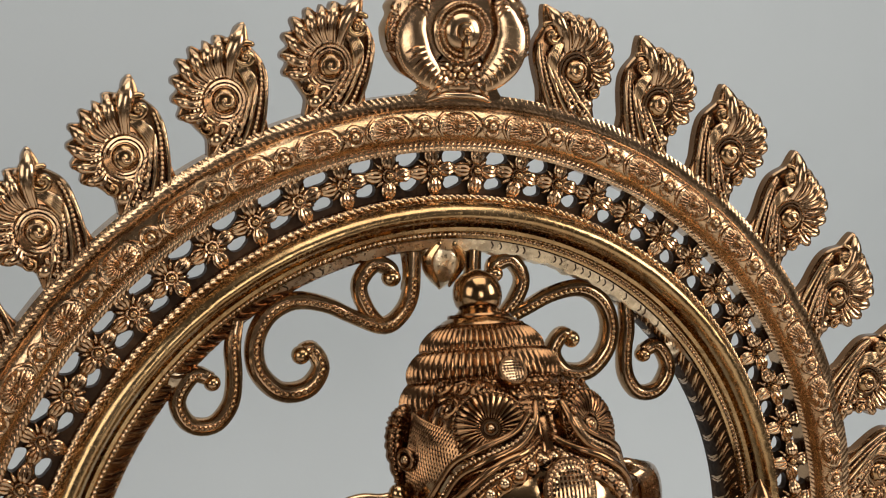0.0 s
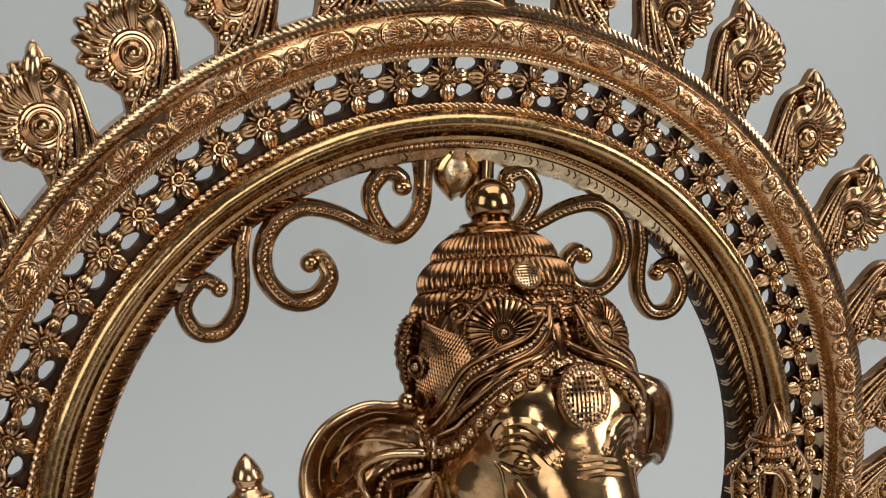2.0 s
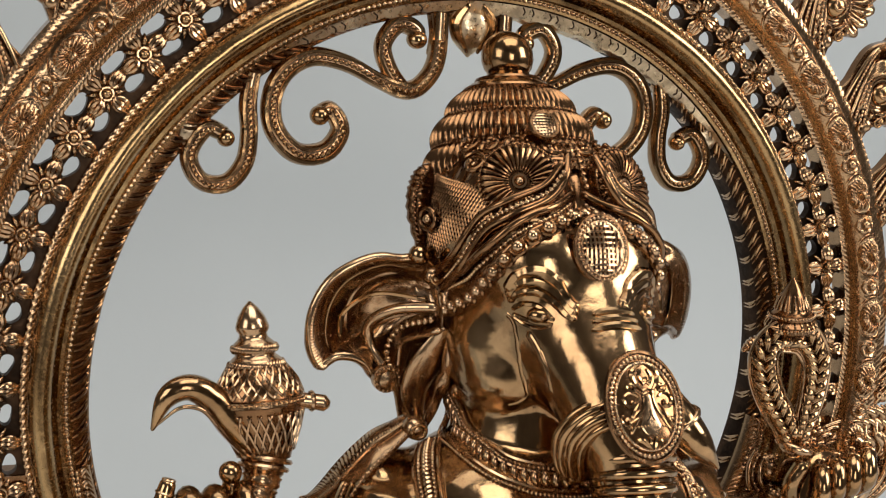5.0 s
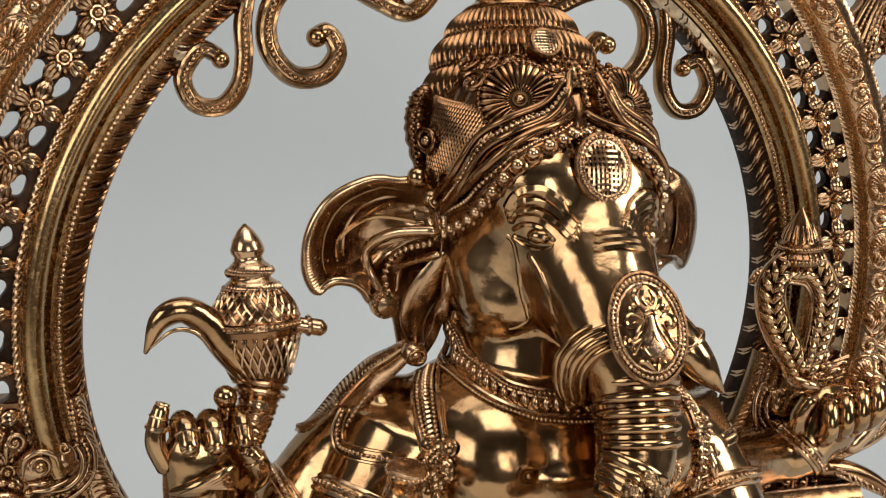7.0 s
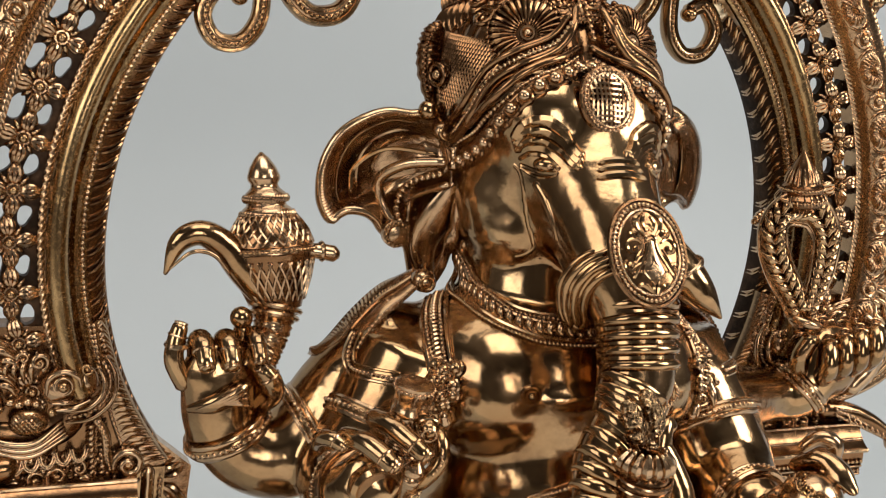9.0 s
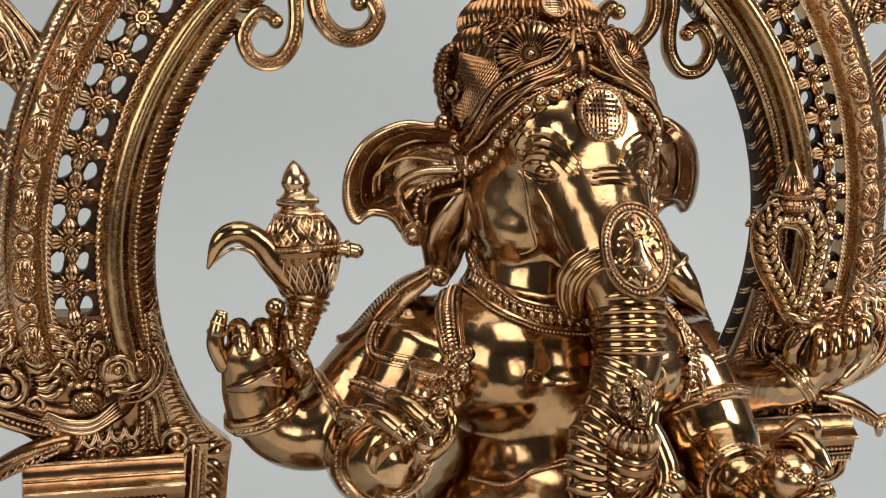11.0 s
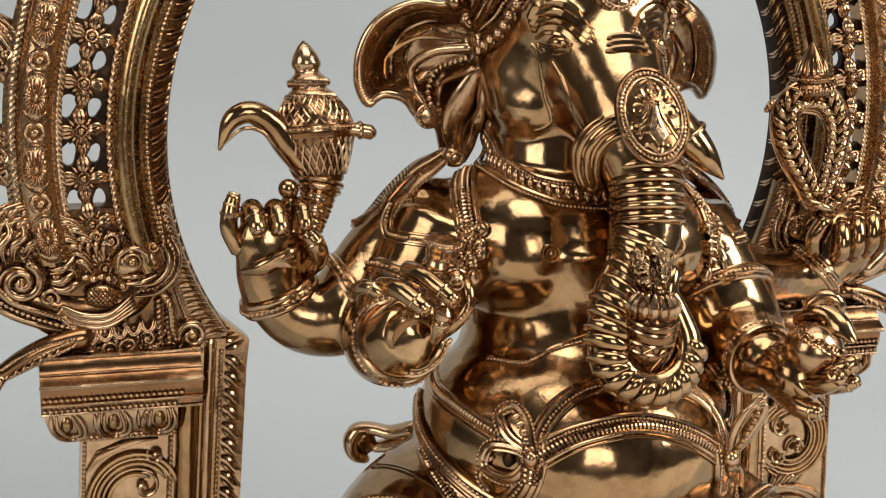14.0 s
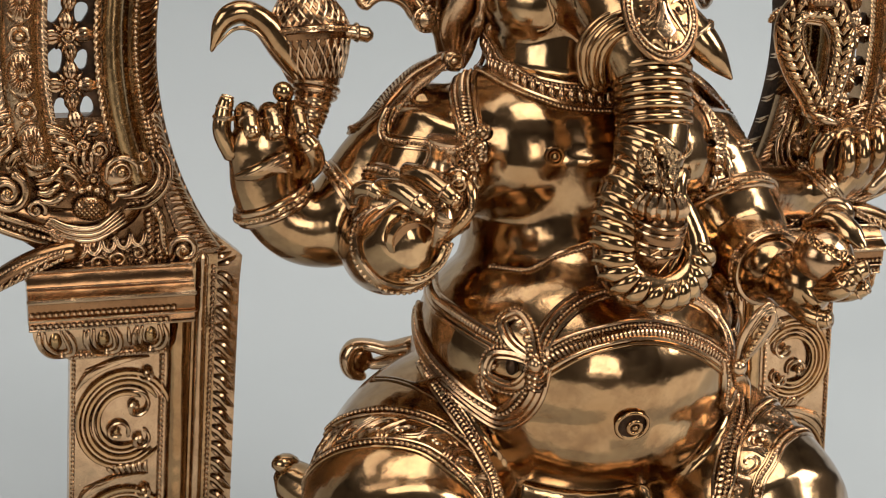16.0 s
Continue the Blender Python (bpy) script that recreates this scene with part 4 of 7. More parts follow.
# the maned beast crouching on each pillar, where the outer band ends
def beast_mesh(sg):
    b = Build()
    X = lambda x, y, z: (sg * x, y, z)
    K = 0.000177

    def C(h, v, y=0.0):
        """A place on the relief: h and v count along and down in sixths of a millimetre or so."""
        return X(0.277 - (h - 140) * K, y, 0.543 - (v - 300) * K)

    def ridge(pts, r, y=-.003, mat=1, taper=True, lift=.002, **kw):
        n = len(pts)
        rad = [r * (.45 if taper and i in (0, n - 1) else 1.0) for i in range(n)]
        b.tube([C(h, v, y - lift * math.sin(math.pi * i / (n - 1))) for i, (h, v) in enumerate(pts)], rad, mat, n=8, per=6, **kw)

    def pearls(pts, r, y=-.004, mat=1):
        b.beads([C(h, v, y) for h, v in pts], r, r * 2.15, mat)

    def curl(h, v, r, turns, thick, start=0.0, way=1, y=-.004, mat=1):
        n = int(8 + turns * 9)
        pts = [C(h + r * (1 - .84 * t) * math.cos(way * turns * 6.283 * t + start), v + r * (1 - .84 * t) * math.sin(way * turns * 6.283 * t + start), y - .0022 * t) for t in np.linspace(0, 1, n)]
        b.tube(pts, np.linspace(thick, thick * .6, n), mat, n=7, per=2)
        b.ball(C(h, v, y - .0012), (thick * 1.1, .0024, thick * 1.1), 0, 9, 6)

    ground = [(.176, .494), (.262, .494), (.262, .507), (.272, .514), (.288, .524), (.299, .536), (.304, .548), (.299, .562), (.288, .577), (.262, .580), (.240, .580), (.214, .580), (.195, .574), (.190, .545), (.182, .52)]
    b.plate([(sg * x, z) for x, z in ground][::-sg], 0.0015, 0.018, 6)
    # mane: rings of curling locks that fan out from the spiral
    rr = random.Random(11)
    for ring, (r0, r1, n) in enumerate(((82, 128, 17), (118, 168, 20), (156, 214, 22), (196, 250, 20))):
        for k in range(n):
            a = math.radians(-176 + 196 * (k + .5 * (ring % 2)) / n)
            pts = []
            for w in (0, .33, .66, 1.0):
                q = a + .30 * w * w - .10 * math.sin(math.pi * w)
                r = r0 + (r1 - r0) * w
                pts.append((140 + r * math.cos(q) * 1.05, 310 + r * math.sin(q)))
            if 15 < pts[-1][0] < 400 and 60 < pts[-1][1] < 345:
                ridge(pts, rr.uniform(.0015, .0021), -.0005, 1, lift=.0026)
    # chased strokes and small leaves on the foot
    for v in range(488, 600, 15):
        for k in range(26):
            h = 170 + 19 * k + (v % 2) * 9 + rr.uniform(-4, 4)
            if h < 640 and (v > 545 or h > 400):
                a = rr.uniform(.5, 1.5)
                ridge([(h, v + 6), (h + 6 * math.cos(a), v - 2), (h + 13 * math.cos(a), v - 9 * math.sin(a))], rr.uniform(.0009, .0014), .0004, 1, lift=.0014)
    for k in range(9):
        for h in (420, 452, 560, 592):
            v = 395 + 18 * k
            ridge([(h - 12, v + 10), (h + 2, v + 3), (h + 14, v - 10)], .0013, -.0002, 1, lift=.0016)
    # swelling body under the relief
    b.tube([C(60, 250, .004), C(110, 350, .004), C(230, 405, .004), C(360, 425, .003), C(480, 390, .003), C(520, 290, .003)], [.007, .008, .009, .010, .010, .009], 6, n=14, flat=.55)
    # bordered back, with pearls between two ridges
    ridge([(35, 110), (0, 170), (-8, 250), (25, 345), (95, 410), (190, 455), (300, 500)], .0026, -.001)
    pearls([(45, 150), (22, 210), (25, 290), (65, 360), (140, 410), (235, 450), (320, 480)], .0015, -.0055)
    ridge([(62, 190), (50, 250), (62, 310), (105, 368), (180, 405), (270, 440)], .0019, -.004)
    pearls([(82, 330), (130, 378), (200, 412), (290, 450)], .0010, -.0065)
    curl(25, 230, 30, 1.1, .0017, 1.0)
    curl(30, 130, 34, 1.2, .0018, 2.0, -1)
    # the great spiral and its flame locks
    curl(140, 310, 62, 1.7, .0030, -1.2, 1, -.005, 1)
    curl(140, 310, 74, .8, .0013, 2.4, 1, -.004)
    locks = [((92, 245), (84, 195), (115, 155), (100, 105)), ((115, 235), (122, 190), (158, 162), (146, 112)), ((148, 230), (168, 192), (196, 170), (186, 122)), ((178, 240), (204, 208), (236, 196), (228, 146)),
             ((202, 256), (236, 236), (262, 234), (284, 200)), ((216, 280), (256, 272), (282, 262), (306, 232)), ((218, 310), (254, 314), (282, 300), (308, 282)), ((228, 334), (268, 342), (302, 326), (318, 318))]
    for k, l in enumerate(locks):
        ridge(l, .0022, -.002, 1, lift=.0035)
        ridge([(h + 7, v + 9) for h, v in l[:3]], .0010, -.004, 0, lift=.002)
    for k in range(5):
        ridge([(60 + 16 * k, 120 - 14 * (k % 2)), (52 + 18 * k, 92 - 10 * (k % 2)), (66 + 18 * k, 62)], .0016, -.001)
    curl(222, 366, 30, 1.3, .0018, 0.5, -1)
    # crossed scales on the breast, feathers below
    b.ball(C(385, 368, -.004), (.0100, .0055, .0072), 1, 20, 12)
    for k in range(-4, 5):
        for way in (-1, 1):
            pts = []
            for t in np.linspace(-1, 1, 9):
                h, v = 14 * k + way * 26 * t, 30 * t
                q = 1 - (h / 54) ** 2 - (v / 38) ** 2
                if q > .05:
                    pts.append(C(385 + h, 368 + v, -.004 - .0055 * math.sqrt(q) - .0002))
            if len(pts) > 2:
                b.tube(pts, .0005, 0, n=4, per=2)
    for k in range(5):
        ridge([(262 - 4 * k, 396 + 6 * k), (320, 425 + 9 * k), (400, 428 + 10 * k), (478 + 4 * k, 372 + 12 * k)], .0014 if k % 2 else .0020, -.004 + .0004 * k, 1)
    for k in range(15):
        a = -.2 + k * .115
        ridge([(375 - 95 * math.cos(a + .35), 420 + 46 * math.sin(a + .35)), (375 - 112 * math.cos(a + .3), 428 + 58 * math.sin(a + .3)), (375 - 122 * math.cos(a + .2), 432 + 66 * math.sin(a + .2))], .0011, -.0035, 1, lift=.0012)
    # flank with fish-scale arcs
    for k in range(6):
        for r in (26, 18):
            ridge([(300 + 45 * k - r, 492 - 7 * k), (300 + 45 * k - r * .7, 505 - 7 * k + r * .5), (300 + 45 * k, 510 - 7 * k + r * .8), (300 + 45 * k + r * .7, 505 - 7 * k + r * .5), (300 + 45 * k + r, 492 - 7 * k)], .0008, -.0050, 1, lift=.0008)
    # head
    b.ball(C(470, 262, -.005), (.0098, .0085, .0100), 1, 18, 12)
    b.ball(C(535, 250, -.004), (.0085, .0070, .0095), 1, 18, 12)
    b.ball(C(478, 250, -.0130), .0030, 0, 12, 8)
    b.ring(C(478, 250, -.0120), .0044, .0012, mat=1, n=18, k=7)
    ridge([(432, 275), (440, 225), (480, 205), (520, 225), (528, 262)], .0016, -.011)
    ridge([(445, 300), (480, 296), (515, 300)], .0014, -.012)
    curl(415, 185, 27, 1.4, .0017, 1.2, -1, -.006)
    curl(545, 205, 18, 1.1, .0012, .6, 1, -.009, 0)
    curl(372, 175, 18, 1.1, .0011, 3.0, 1, -.004)
    for k in range(4):
        ridge([(330 + 22 * k, 235 + 6 * k), (322 + 24 * k, 205), (345 + 22 * k, 180 - 6 * k)], .0017, -.002)
        b.ball(C(335 + 24 * k, 305 + 7 * (k % 2), -.004), (.0028, .0030, .0022), 1, 9, 6)
    pearls([(590, 190), (612, 240), (602, 300), (555, 345), (490, 358)], .0013, -.0060)
    ridge([(575, 205), (594, 245), (584, 295), (545, 328), (482, 338)], .0015, -.0070)
    ridge([(602, 180), (628, 240), (618, 312), (562, 364), (490, 378)], .0014, -.0040)
    ridge([(455, 325), (505, 318), (555, 300)], .0017, -.0100)
    b.ball(C(448, 330, -.010), (.0024, .0024, .0026), 0, 9, 6)
    for k in range(4):
        b.ball(C(482 + 19 * k, 326 - 6 * k, -.0105), (.0012, .0012, .0016), 0, 7, 5)
    # forepaw over the corner
    b.tube([C(330, 500, -.004), C(230, 515, -.006), C(140, 550, -.008), C(60, 600, -.009)], [.0070, .0060, .0054, .0044], 6, n=12)
    pearls([(290, 490), (205, 508), (130, 540), (70, 580)], .0010, -.0125)
    for k in range(15):
        for u in (0, 1):
            ridge([(300 - 15 * k, 486 + 6.5 * k + 20 * u), (290 - 15 * k, 496 + 6.8 * k + 20 * u), (272 - 15 * k, 506 + 7 * k + 20 * u)], .0012, -.0105, 1, lift=.0012)
    for k in range(7):
        ridge([(250 - 26 * k, 505 + 12 * k), (240 - 26 * k, 530 + 12 * k), (226 - 26 * k, 545 + 11 * k)], .0009, -.0110, 1)
    for k, (h, v) in enumerate(((10, 580), (0, 625), (45, 650))):
        b.tube([C(75, 600, -.009), C((75 + h) / 2, (596 + v) / 2 - 6, -.012), C(h, v, -.010), C(h - 6, v + 14, -.009)], [.0030, .0032, .0026, .0010], 1, n=8)
    # beaded tail curl beside the flange
    ridge([(575, 372), (600, 420), (604, 480), (612, 530)], .0026, -.003, taper=False)
    pearls([(578, 380), (600, 425), (605, 480), (614, 530)], .0012, -.0068, 0)
    curl(668, 520, 48, 1.5, .0026, 2.8, 1, -.003)
    pearls([(622, 545), (650, 572), (690, 568), (716, 535)], .0010, -.0062, 0)
    # leaf curls along the foot
    for h, v, r, t0 in ((400, 548, 26, 0), (465, 540, 32, 2), (525, 520, 24, 4), (545, 560, 22, 1), (345, 565, 18, 3), (600, 575, 16, 2)):
        curl(h, v, r, 1.2, .0015, t0, 1 if h % 2 else -1, -.003)
    for k in range(14):
        ridge([(190 + 36 * k, 590), (200 + 36 * k, 572 - 5 * (k % 2)), (218 + 36 * k, 560 - 6 * (k % 3))], .0017, -.002, 1)
    return b.mesh("beast", BRONZES, 60)


for sg in (-1, 1):
    part("beast", beast_mesh(sg), arch, "maned beast with a spiral crest, crouching on the pillar", m=LOW)

# ---------------------------------------------------------------- the statue
from mathutils.bvhtree import BVHTree


def step(a, lo, hi):
    k = np.clip((a - lo) / (hi - lo), 0, 1)
    return k * k * (3 - 2 * k)


def fused(core, voxel, rounds):
    """Melts overlapping solids into one smooth skin."""
    ob = new("core", core.mesh("core", []))
    m = ob.modifiers.new("fuse", "REMESH")
    m.mode, m.voxel_size, m.adaptivity = "VOXEL", voxel, 0.0
    s = ob.modifiers.new("soften", "SMOOTH")
    s.factor, s.iterations = 0.5, rounds
    me = bpy.data.meshes.new_from_object(ob.evaluated_get(bpy.context.evaluated_depsgraph_get()))
    v = np.empty(len(me.vertices) * 3)
    me.vertices.foreach_get("co", v)
    f = [tuple(p.vertices) for p in me.polygons]
    e = np.empty(len(me.edges) * 2, int)
    me.edges.foreach_get("vertices", e)
    bpy.data.objects.remove(ob)
    bpy.data.meshes.remove(me)
    v, e = v.reshape(-1, 3), e.reshape(-1, 2)
    # the brow, the root of the trunk and the waist are worked smoother than the rest
    n = np.bincount(e.ravel(), minlength=len(v))[:, None]
    k = (step(v[:, 2], .636, .652) * step(-v[:, 1], .085, .110) * step(v[:, 0], -.054, -.038))[:, None]
    k = np.maximum(k, (step(v[:, 2], .490, .510) * step(-v[:, 2], -.572, -.552) * step(-v[:, 1], .110, .130) * step(-np.abs(v[:, 0]), -.070, -.055) * step(-v[:, 1], -.195, -.180))[:, None])
    for _ in range(45):
        near = np.stack([np.bincount(e[:, 0], v[e[:, 1], j], len(v)) + np.bincount(e[:, 1], v[e[:, 0], j], len(v)) for j in range(3)], 1)
        v = v + .5 * k * (near / n - v)
    return v, f


def snap(pts, lift=0.0, pull=(0, 0, 0)):
    """Lays points on the fused skin, raised by lift along its normal."""
    out = []
    for p in pts:
        at, nrm, _, _ = SKIN.find_nearest(Vector(p))
        out.append(tuple(at + nrm * lift + Vector(pull)))
    return out


def ribbon(b, pts, cords, lift=.0008, cling=True):
    """A belt of parallel cords along a path on the skin. Each cord: offset across, radius, slot, kind (0 plain, 1 pearls, 2 cross strokes)."""
    p = spline(pts, 1, 7)[0]
    n = np.array([tuple(SKIN.find_nearest(Vector(q))[1]) for q in p])
    for _ in range(4):
        n[1:-1] = (n[:-2] + 2 * n[1:-1] + n[2:]) / 4
    n /= np.linalg.norm(n, axis=1)[:, None]
    d = np.gradient(p, axis=0)
    d /= np.linalg.norm(d, axis=1)[:, None]
    side = np.cross(d, n)
    side /= np.linalg.norm(side, axis=1)[:, None]

    def lay(q, up):
        if not cling:
            return q + n * up
        q = np.array(snap(q, up))
        for _ in range(2):
            q[1:-1] = (q[:-2] + 2 * q[1:-1] + q[2:]) / 4
        return q

    for off, r, mt, kind in cords:
        if kind == 2:
            a, m, c = lay(p + side * (off - r), lift), lay(p + side * off, lift + .0012), lay(p + side * (off + r), lift)
            s = np.concatenate([[0], np.cumsum(np.linalg.norm(np.diff(p, axis=0), axis=1))])
            k = max(2, int(s[-1] / .0024))
            at = lambda q, w: np.stack([np.interp(w, s, q[:, j]) for j in range(3)], 1)
            w = (np.arange(k) + .5) * s[-1] / k
            for u, v, x in zip(at(a, w - .0006), at(m, w), at(c, w + .0006)):
                b.tube([u, v, x], [.0008, .0011, .0008], mt, n=5, per=2)
        elif kind == 1:
            b.beads(lay(p + side * off, lift + r * .5), r, r * 2.1, mt, per=1)
        else:
            b.tube(lay(p + side * off, lift), r, mt, n=7, per=1, up=tuple(n[len(n) // 2]))


def two(fn):
    fn(1)
    fn(-1)


def on(c, r, x, z, lift=0.0):
    """The front of an ellipsoid at x, z."""
    k = 1 - ((x - c[0]) / r[0]) ** 2 - ((z - c[2]) / r[2]) ** 2
    return (x, c[1] - r[1] * math.sqrt(max(k, 0.0)) - lift, z)


HEAD = ((0, -.068, .703), (.053, .060, .050))
BELLY = ((0, -.130, .478), (.090, .092, .062))
CHEST = ((0, -.100, .582), (.086, .060, .047))


def statue_core():
    c = Build()
    T = c.tube
    # torso
    c.ball(*CHEST, nu=32, nv=20)
    two(lambda s: c.ball((s * .034, -.110, .580), (.043, .050, .041), nu=24, nv=16))
    T([(0, -.100, .58), (0, -.103, .54), (0, -.112, .50), (0, -.12, .46)], [.062, .0570, .0685, .076], n=28, flat=1.08, up=(0, -1, 0))
    c.ball(*BELLY, nu=36, nv=22)
    c.ball((0, -.132, .452), (.084, .086, .056), nu=36, nv=22)
    c.ball((-.0065, -.212, .4570), (.015, .0085, .0130), nu=20, nv=12)
    c.ball((0, -.10, .45), (.088, .075, .055), nu=28, nv=16)
    # seat and folded legs
    c.ball((0, -.09, .38), (.125, .085, .06), nu=28, nv=16)
    T([(0, -.10, .23), (0, -.10, .30), (0, -.10, .37)], [.15, .145, .13], n=32, flat=0.75, up=(0, -1, 0))
    T([(-.045, -.095, .425), (-.084, -.130, .412), (-.108, -.172, .393), (-.114, -.200, .385)], [.046, .053, .055, .048], n=28)
    T([(.045, -.105, .420), (.072, -.150, .410), (.086, -.192, .393), (.090, -.215, .386)], [.046, .050, .051, .046], n=28)
    T([(-.11, -.19, .36), (-.07, -.21, .345), (0, -.215, .335)], [.036, .033, .028], n=18)
    T([(.085, -.20, .36), (.05, -.225, .345), (-.02, -.22, .335)], [.036, .033, .028], n=18)
    # neck and head
    T([(0, -.075, .69), (0, -.080, .65), (0, -.088, .62), (0, -.092, .58)], [.040, .0445, .0445, .055], n=26, up=(0, -1, 0))
    c.ball(*HEAD, nu=32, nv=20)
    c.ball((0, -.088, .680), (.047, .049, .044), nu=28, nv=18)
    two(lambda s: c.ball((s * .015, -.099, .709), (.033, .037, .030), nu=24, nv=16))
    two(lambda s: c.ball((s * .0335, -.0905, .6665), (.0175, .0265, .0245), nu=28, nv=18))
    two(lambda s: c.ball((s * .0235, -.0925, .6530), (.0255, .0340, .0205), nu=28, nv=18))
    # trunk
    T([(.002, -.085, .690), (.004, -.112, .682), (.0060, -.138, .665), (.0085, -.157, .645), (.0115, -.170, .622), (.0100, -.180, .600), (.0030, -.189, .583), (-.012, -.199, .566), (-.0180, -.208, .551), (-.0155, -.215, .5375), (-.001, -.222, .5310), (.0145, -.219, .5355), (.0230, -.214, .549), (.019, -.208, .562), (.014, -.203, .575)],
      [.046, .0385, .0295, .0250, .0194, .0186, .0170, .0143, .0120, .0105, .0095, .0092, .0090, .0080, .0062], n=24, per=7)
    # arms, rear pair and front pair
    T([(-.070, -.085, .585), (-.100, -.085, .562), (-.122, -.088, .5365), (-.1455, -.088, .5325), (-.1618, -.087, .5475), (-.165, -.086, .565)], [.033, .0265, .0250, .0215, .0185, .018], n=20)
    T([(-.070, -.100, .580), (-.092, -.110, .548), (-.109, -.125, .530), (-.111, -.145, .533), (-.106, -.160, .545)], [.034, .0285, .0250, .0215, .018], n=20)
    T([(.070, -.085, .580), (.100, -.088, .558), (.132, -.095, .553), (.158, -.100, .556), (.170, -.100, .568)], [.034, .024, .017, .017, .018], n=20)
    T([(.070, -.098, .580), (.088, -.118, .552), (.093, -.138, .533), (.090, -.160, .527), (.090, -.178, .525)], [.034, .029, .0265, .022, .018], n=20)
    # hands
    c.ball((-.163, -.088, .572), (.021, .014, .022), nu=18, nv=12)
    c.ball((-.105, -.160, .549), (.018, .011, .016), nu=18, nv=12)
    c.ball((.176, -.100, .574), (.023, .017, .024), nu=18, nv=12)
    c.ball((.098, -.192, .524), (.018, .020, .018), nu=18, nv=12)
    return c


def ear(b, s, k, rise=0.0):
    """A concave ear with a rolled rim; s: side, k: how wide it spreads, rise: how much higher it sits."""
    out = [(.050, .694), (0.0626, 0.7014), (0.0704, 0.7013), (0.0803, 0.7020), (0.0904, 0.6989), (0.1012, 0.6922), (0.1078, 0.6838), (0.1117, 0.6738), (0.1128, 0.6642), (0.1118, 0.6545), (0.1070, 0.6462), (0.1027, 0.6494), (0.0975, 0.6517), (0.0899, 0.6509), (0.0845, 0.6476), (0.0808, 0.6425), (0.0753, 0.6386), (0.0677, 0.6353), (0.0641, 0.6239), (0.0615, 0.6145), (0.0566, 0.6202), (.051, .622), (.045, .634), (.044, .650), (.046, .672)]
    o, _ = spline([(x, 0, z) for x, z in out], 1, 4, True)
    o = o[:, [0, 2]]
    c = np.array([.053, .675])
    rows = []
    for f in np.linspace(0, 1, 15):
        p = c + (o - c) * f
        ang = np.arctan2(o[:, 1] - c[1], o[:, 0] - c[0])
        span = np.linalg.norm(o - c, axis=1) / .065
        bowl = 0.016 * np.sin(math.pi * min(f / 0.9, 1.0)) * span
        fold = 0.0004 * np.sin(ang * 15 + f * 3) * f * np.clip((0.1 - ang) * 2, 0, 1) * np.sin(math.pi * f)
        lip = 0.006 * np.clip((f - 0.78) / 0.22, 0, 1) ** 2 * span
        y = -.065 + 0.012 * f * span + bowl + fold - lip - 0.004 * f
        rows.append(np.stack([s * (.046 + (p[:, 0] - .046) * k), y, p[:, 1] + rise], 1))
    n = len(rows)
    b.grid(rows, 1, caps=False)
    b.grid([r + np.array([0, 0.0035, 0]) for r in rows], 1, caps=False)
    edge = rows[-1] + np.array([0, 0.0016, 0])
    b.tube(edge[1:-1][::2], 0.0026, 1, n=8, per=2, closed=True)
    inner = rows[12][6:44]
    b.tube(inner[::2], 0.0013, 0, n=6, per=2)
    b.tube(rows[9][10:40:3], [.0004] + [.0011] * 8 + [.0004], 1, n=6, per=3)
    b.tube(rows[7][14:38:3], [.0004] + [.0012] * 6 + [.0004], 0, n=6, per=3)
    for q in np.arange(3, 42, 0.62):
        i = int(q)
        w = q - i
        p0 = rows[12][i] * (1 - w) + rows[12][i + 1] * w
        p1 = edge[i] * (1 - w) + edge[i + 1] * w
        b.tube([p0 + np.array([0, -.0008, 0]), (p0 + p1) / 2 + np.array([0, -.0018, 0]), p1 + np.array([0, -.0028, 0])], .0008, 1, n=4, per=1, smooth=False)
    J = lambda x, y, z: (s * (.046 + (x - .046) * k), y - .0030, z + rise)
    # ear chain with its round pendant, and the long leaf below
    b.tube([J(.056, -.078, .681), J(.072, -.066, .677), J(.082, -.056, .667), J(.080, -.056, .655), J(.074, -.062, .645)], [.003, .003, .003, .0028, .003], 1, n=8)
    b.beads([J(.058, -.082, .676), J(.070, -.068, .668), J(.074, -.062, .656), J(.073, -.066, .646)], .0018, .0036, 1)
    b.tube([J(.054, -.080, .670), J(.066, -.064, .660), J(.068, -.062, .646)], .0020, 1, n=7)
    b.tube([J(.060, -.074, .684), J(.080, -.058, .683), J(.094, -.052, .672), J(.096, -.054, .660)], .0012, 0, n=6)
    b.lathe([(.0075, 0), (.0072, .003), (.005, .0034), (.0045, .005), (.0001, .006)], Matrix.Translation(J(.0745, -.063, .641)) @ pose(0, 0, 0, 90), 1, 18, flute=None)
    b.beads([np.array(J(.0745, -.067, .641)) + np.array([.0058 * math.cos(t), 0, .0058 * math.sin(t)]) for t in np.linspace(0, 6.28, 14, endpoint=False)], .0009, .0024, 0, closed=True)
    b.tube([J(.050, -.076, .668), J(.056, -.070, .650), J(.060, -.066, .634), J(.056, -.066, .615)], [.004, .008, .007, .002], 1, n=12, flat=0.4)
    b.tube([J(.046, -.080, .668), J(.047, -.078, .650), J(.050, -.073, .634), J(.055, -.070, .617)], [.0045, .0045, .004, .002], 1, n=10, rib=(.0035, .35))
    b.tube([J(.040, -.084, .662), J(.041, -.084, .648), J(.044, -.080, .636)], [.004, .0042, .003], 1, n=10, rib=(.003, .35))
    b.ball(J(.061, -.064, .704), (.0055, .0055, .0055), 0)
    b.ball(J(.055, -.070, .695), (.006, .006, .005), 1)
    b.ring(J(.055, -.075, .695), .003, .0012, mat=0)
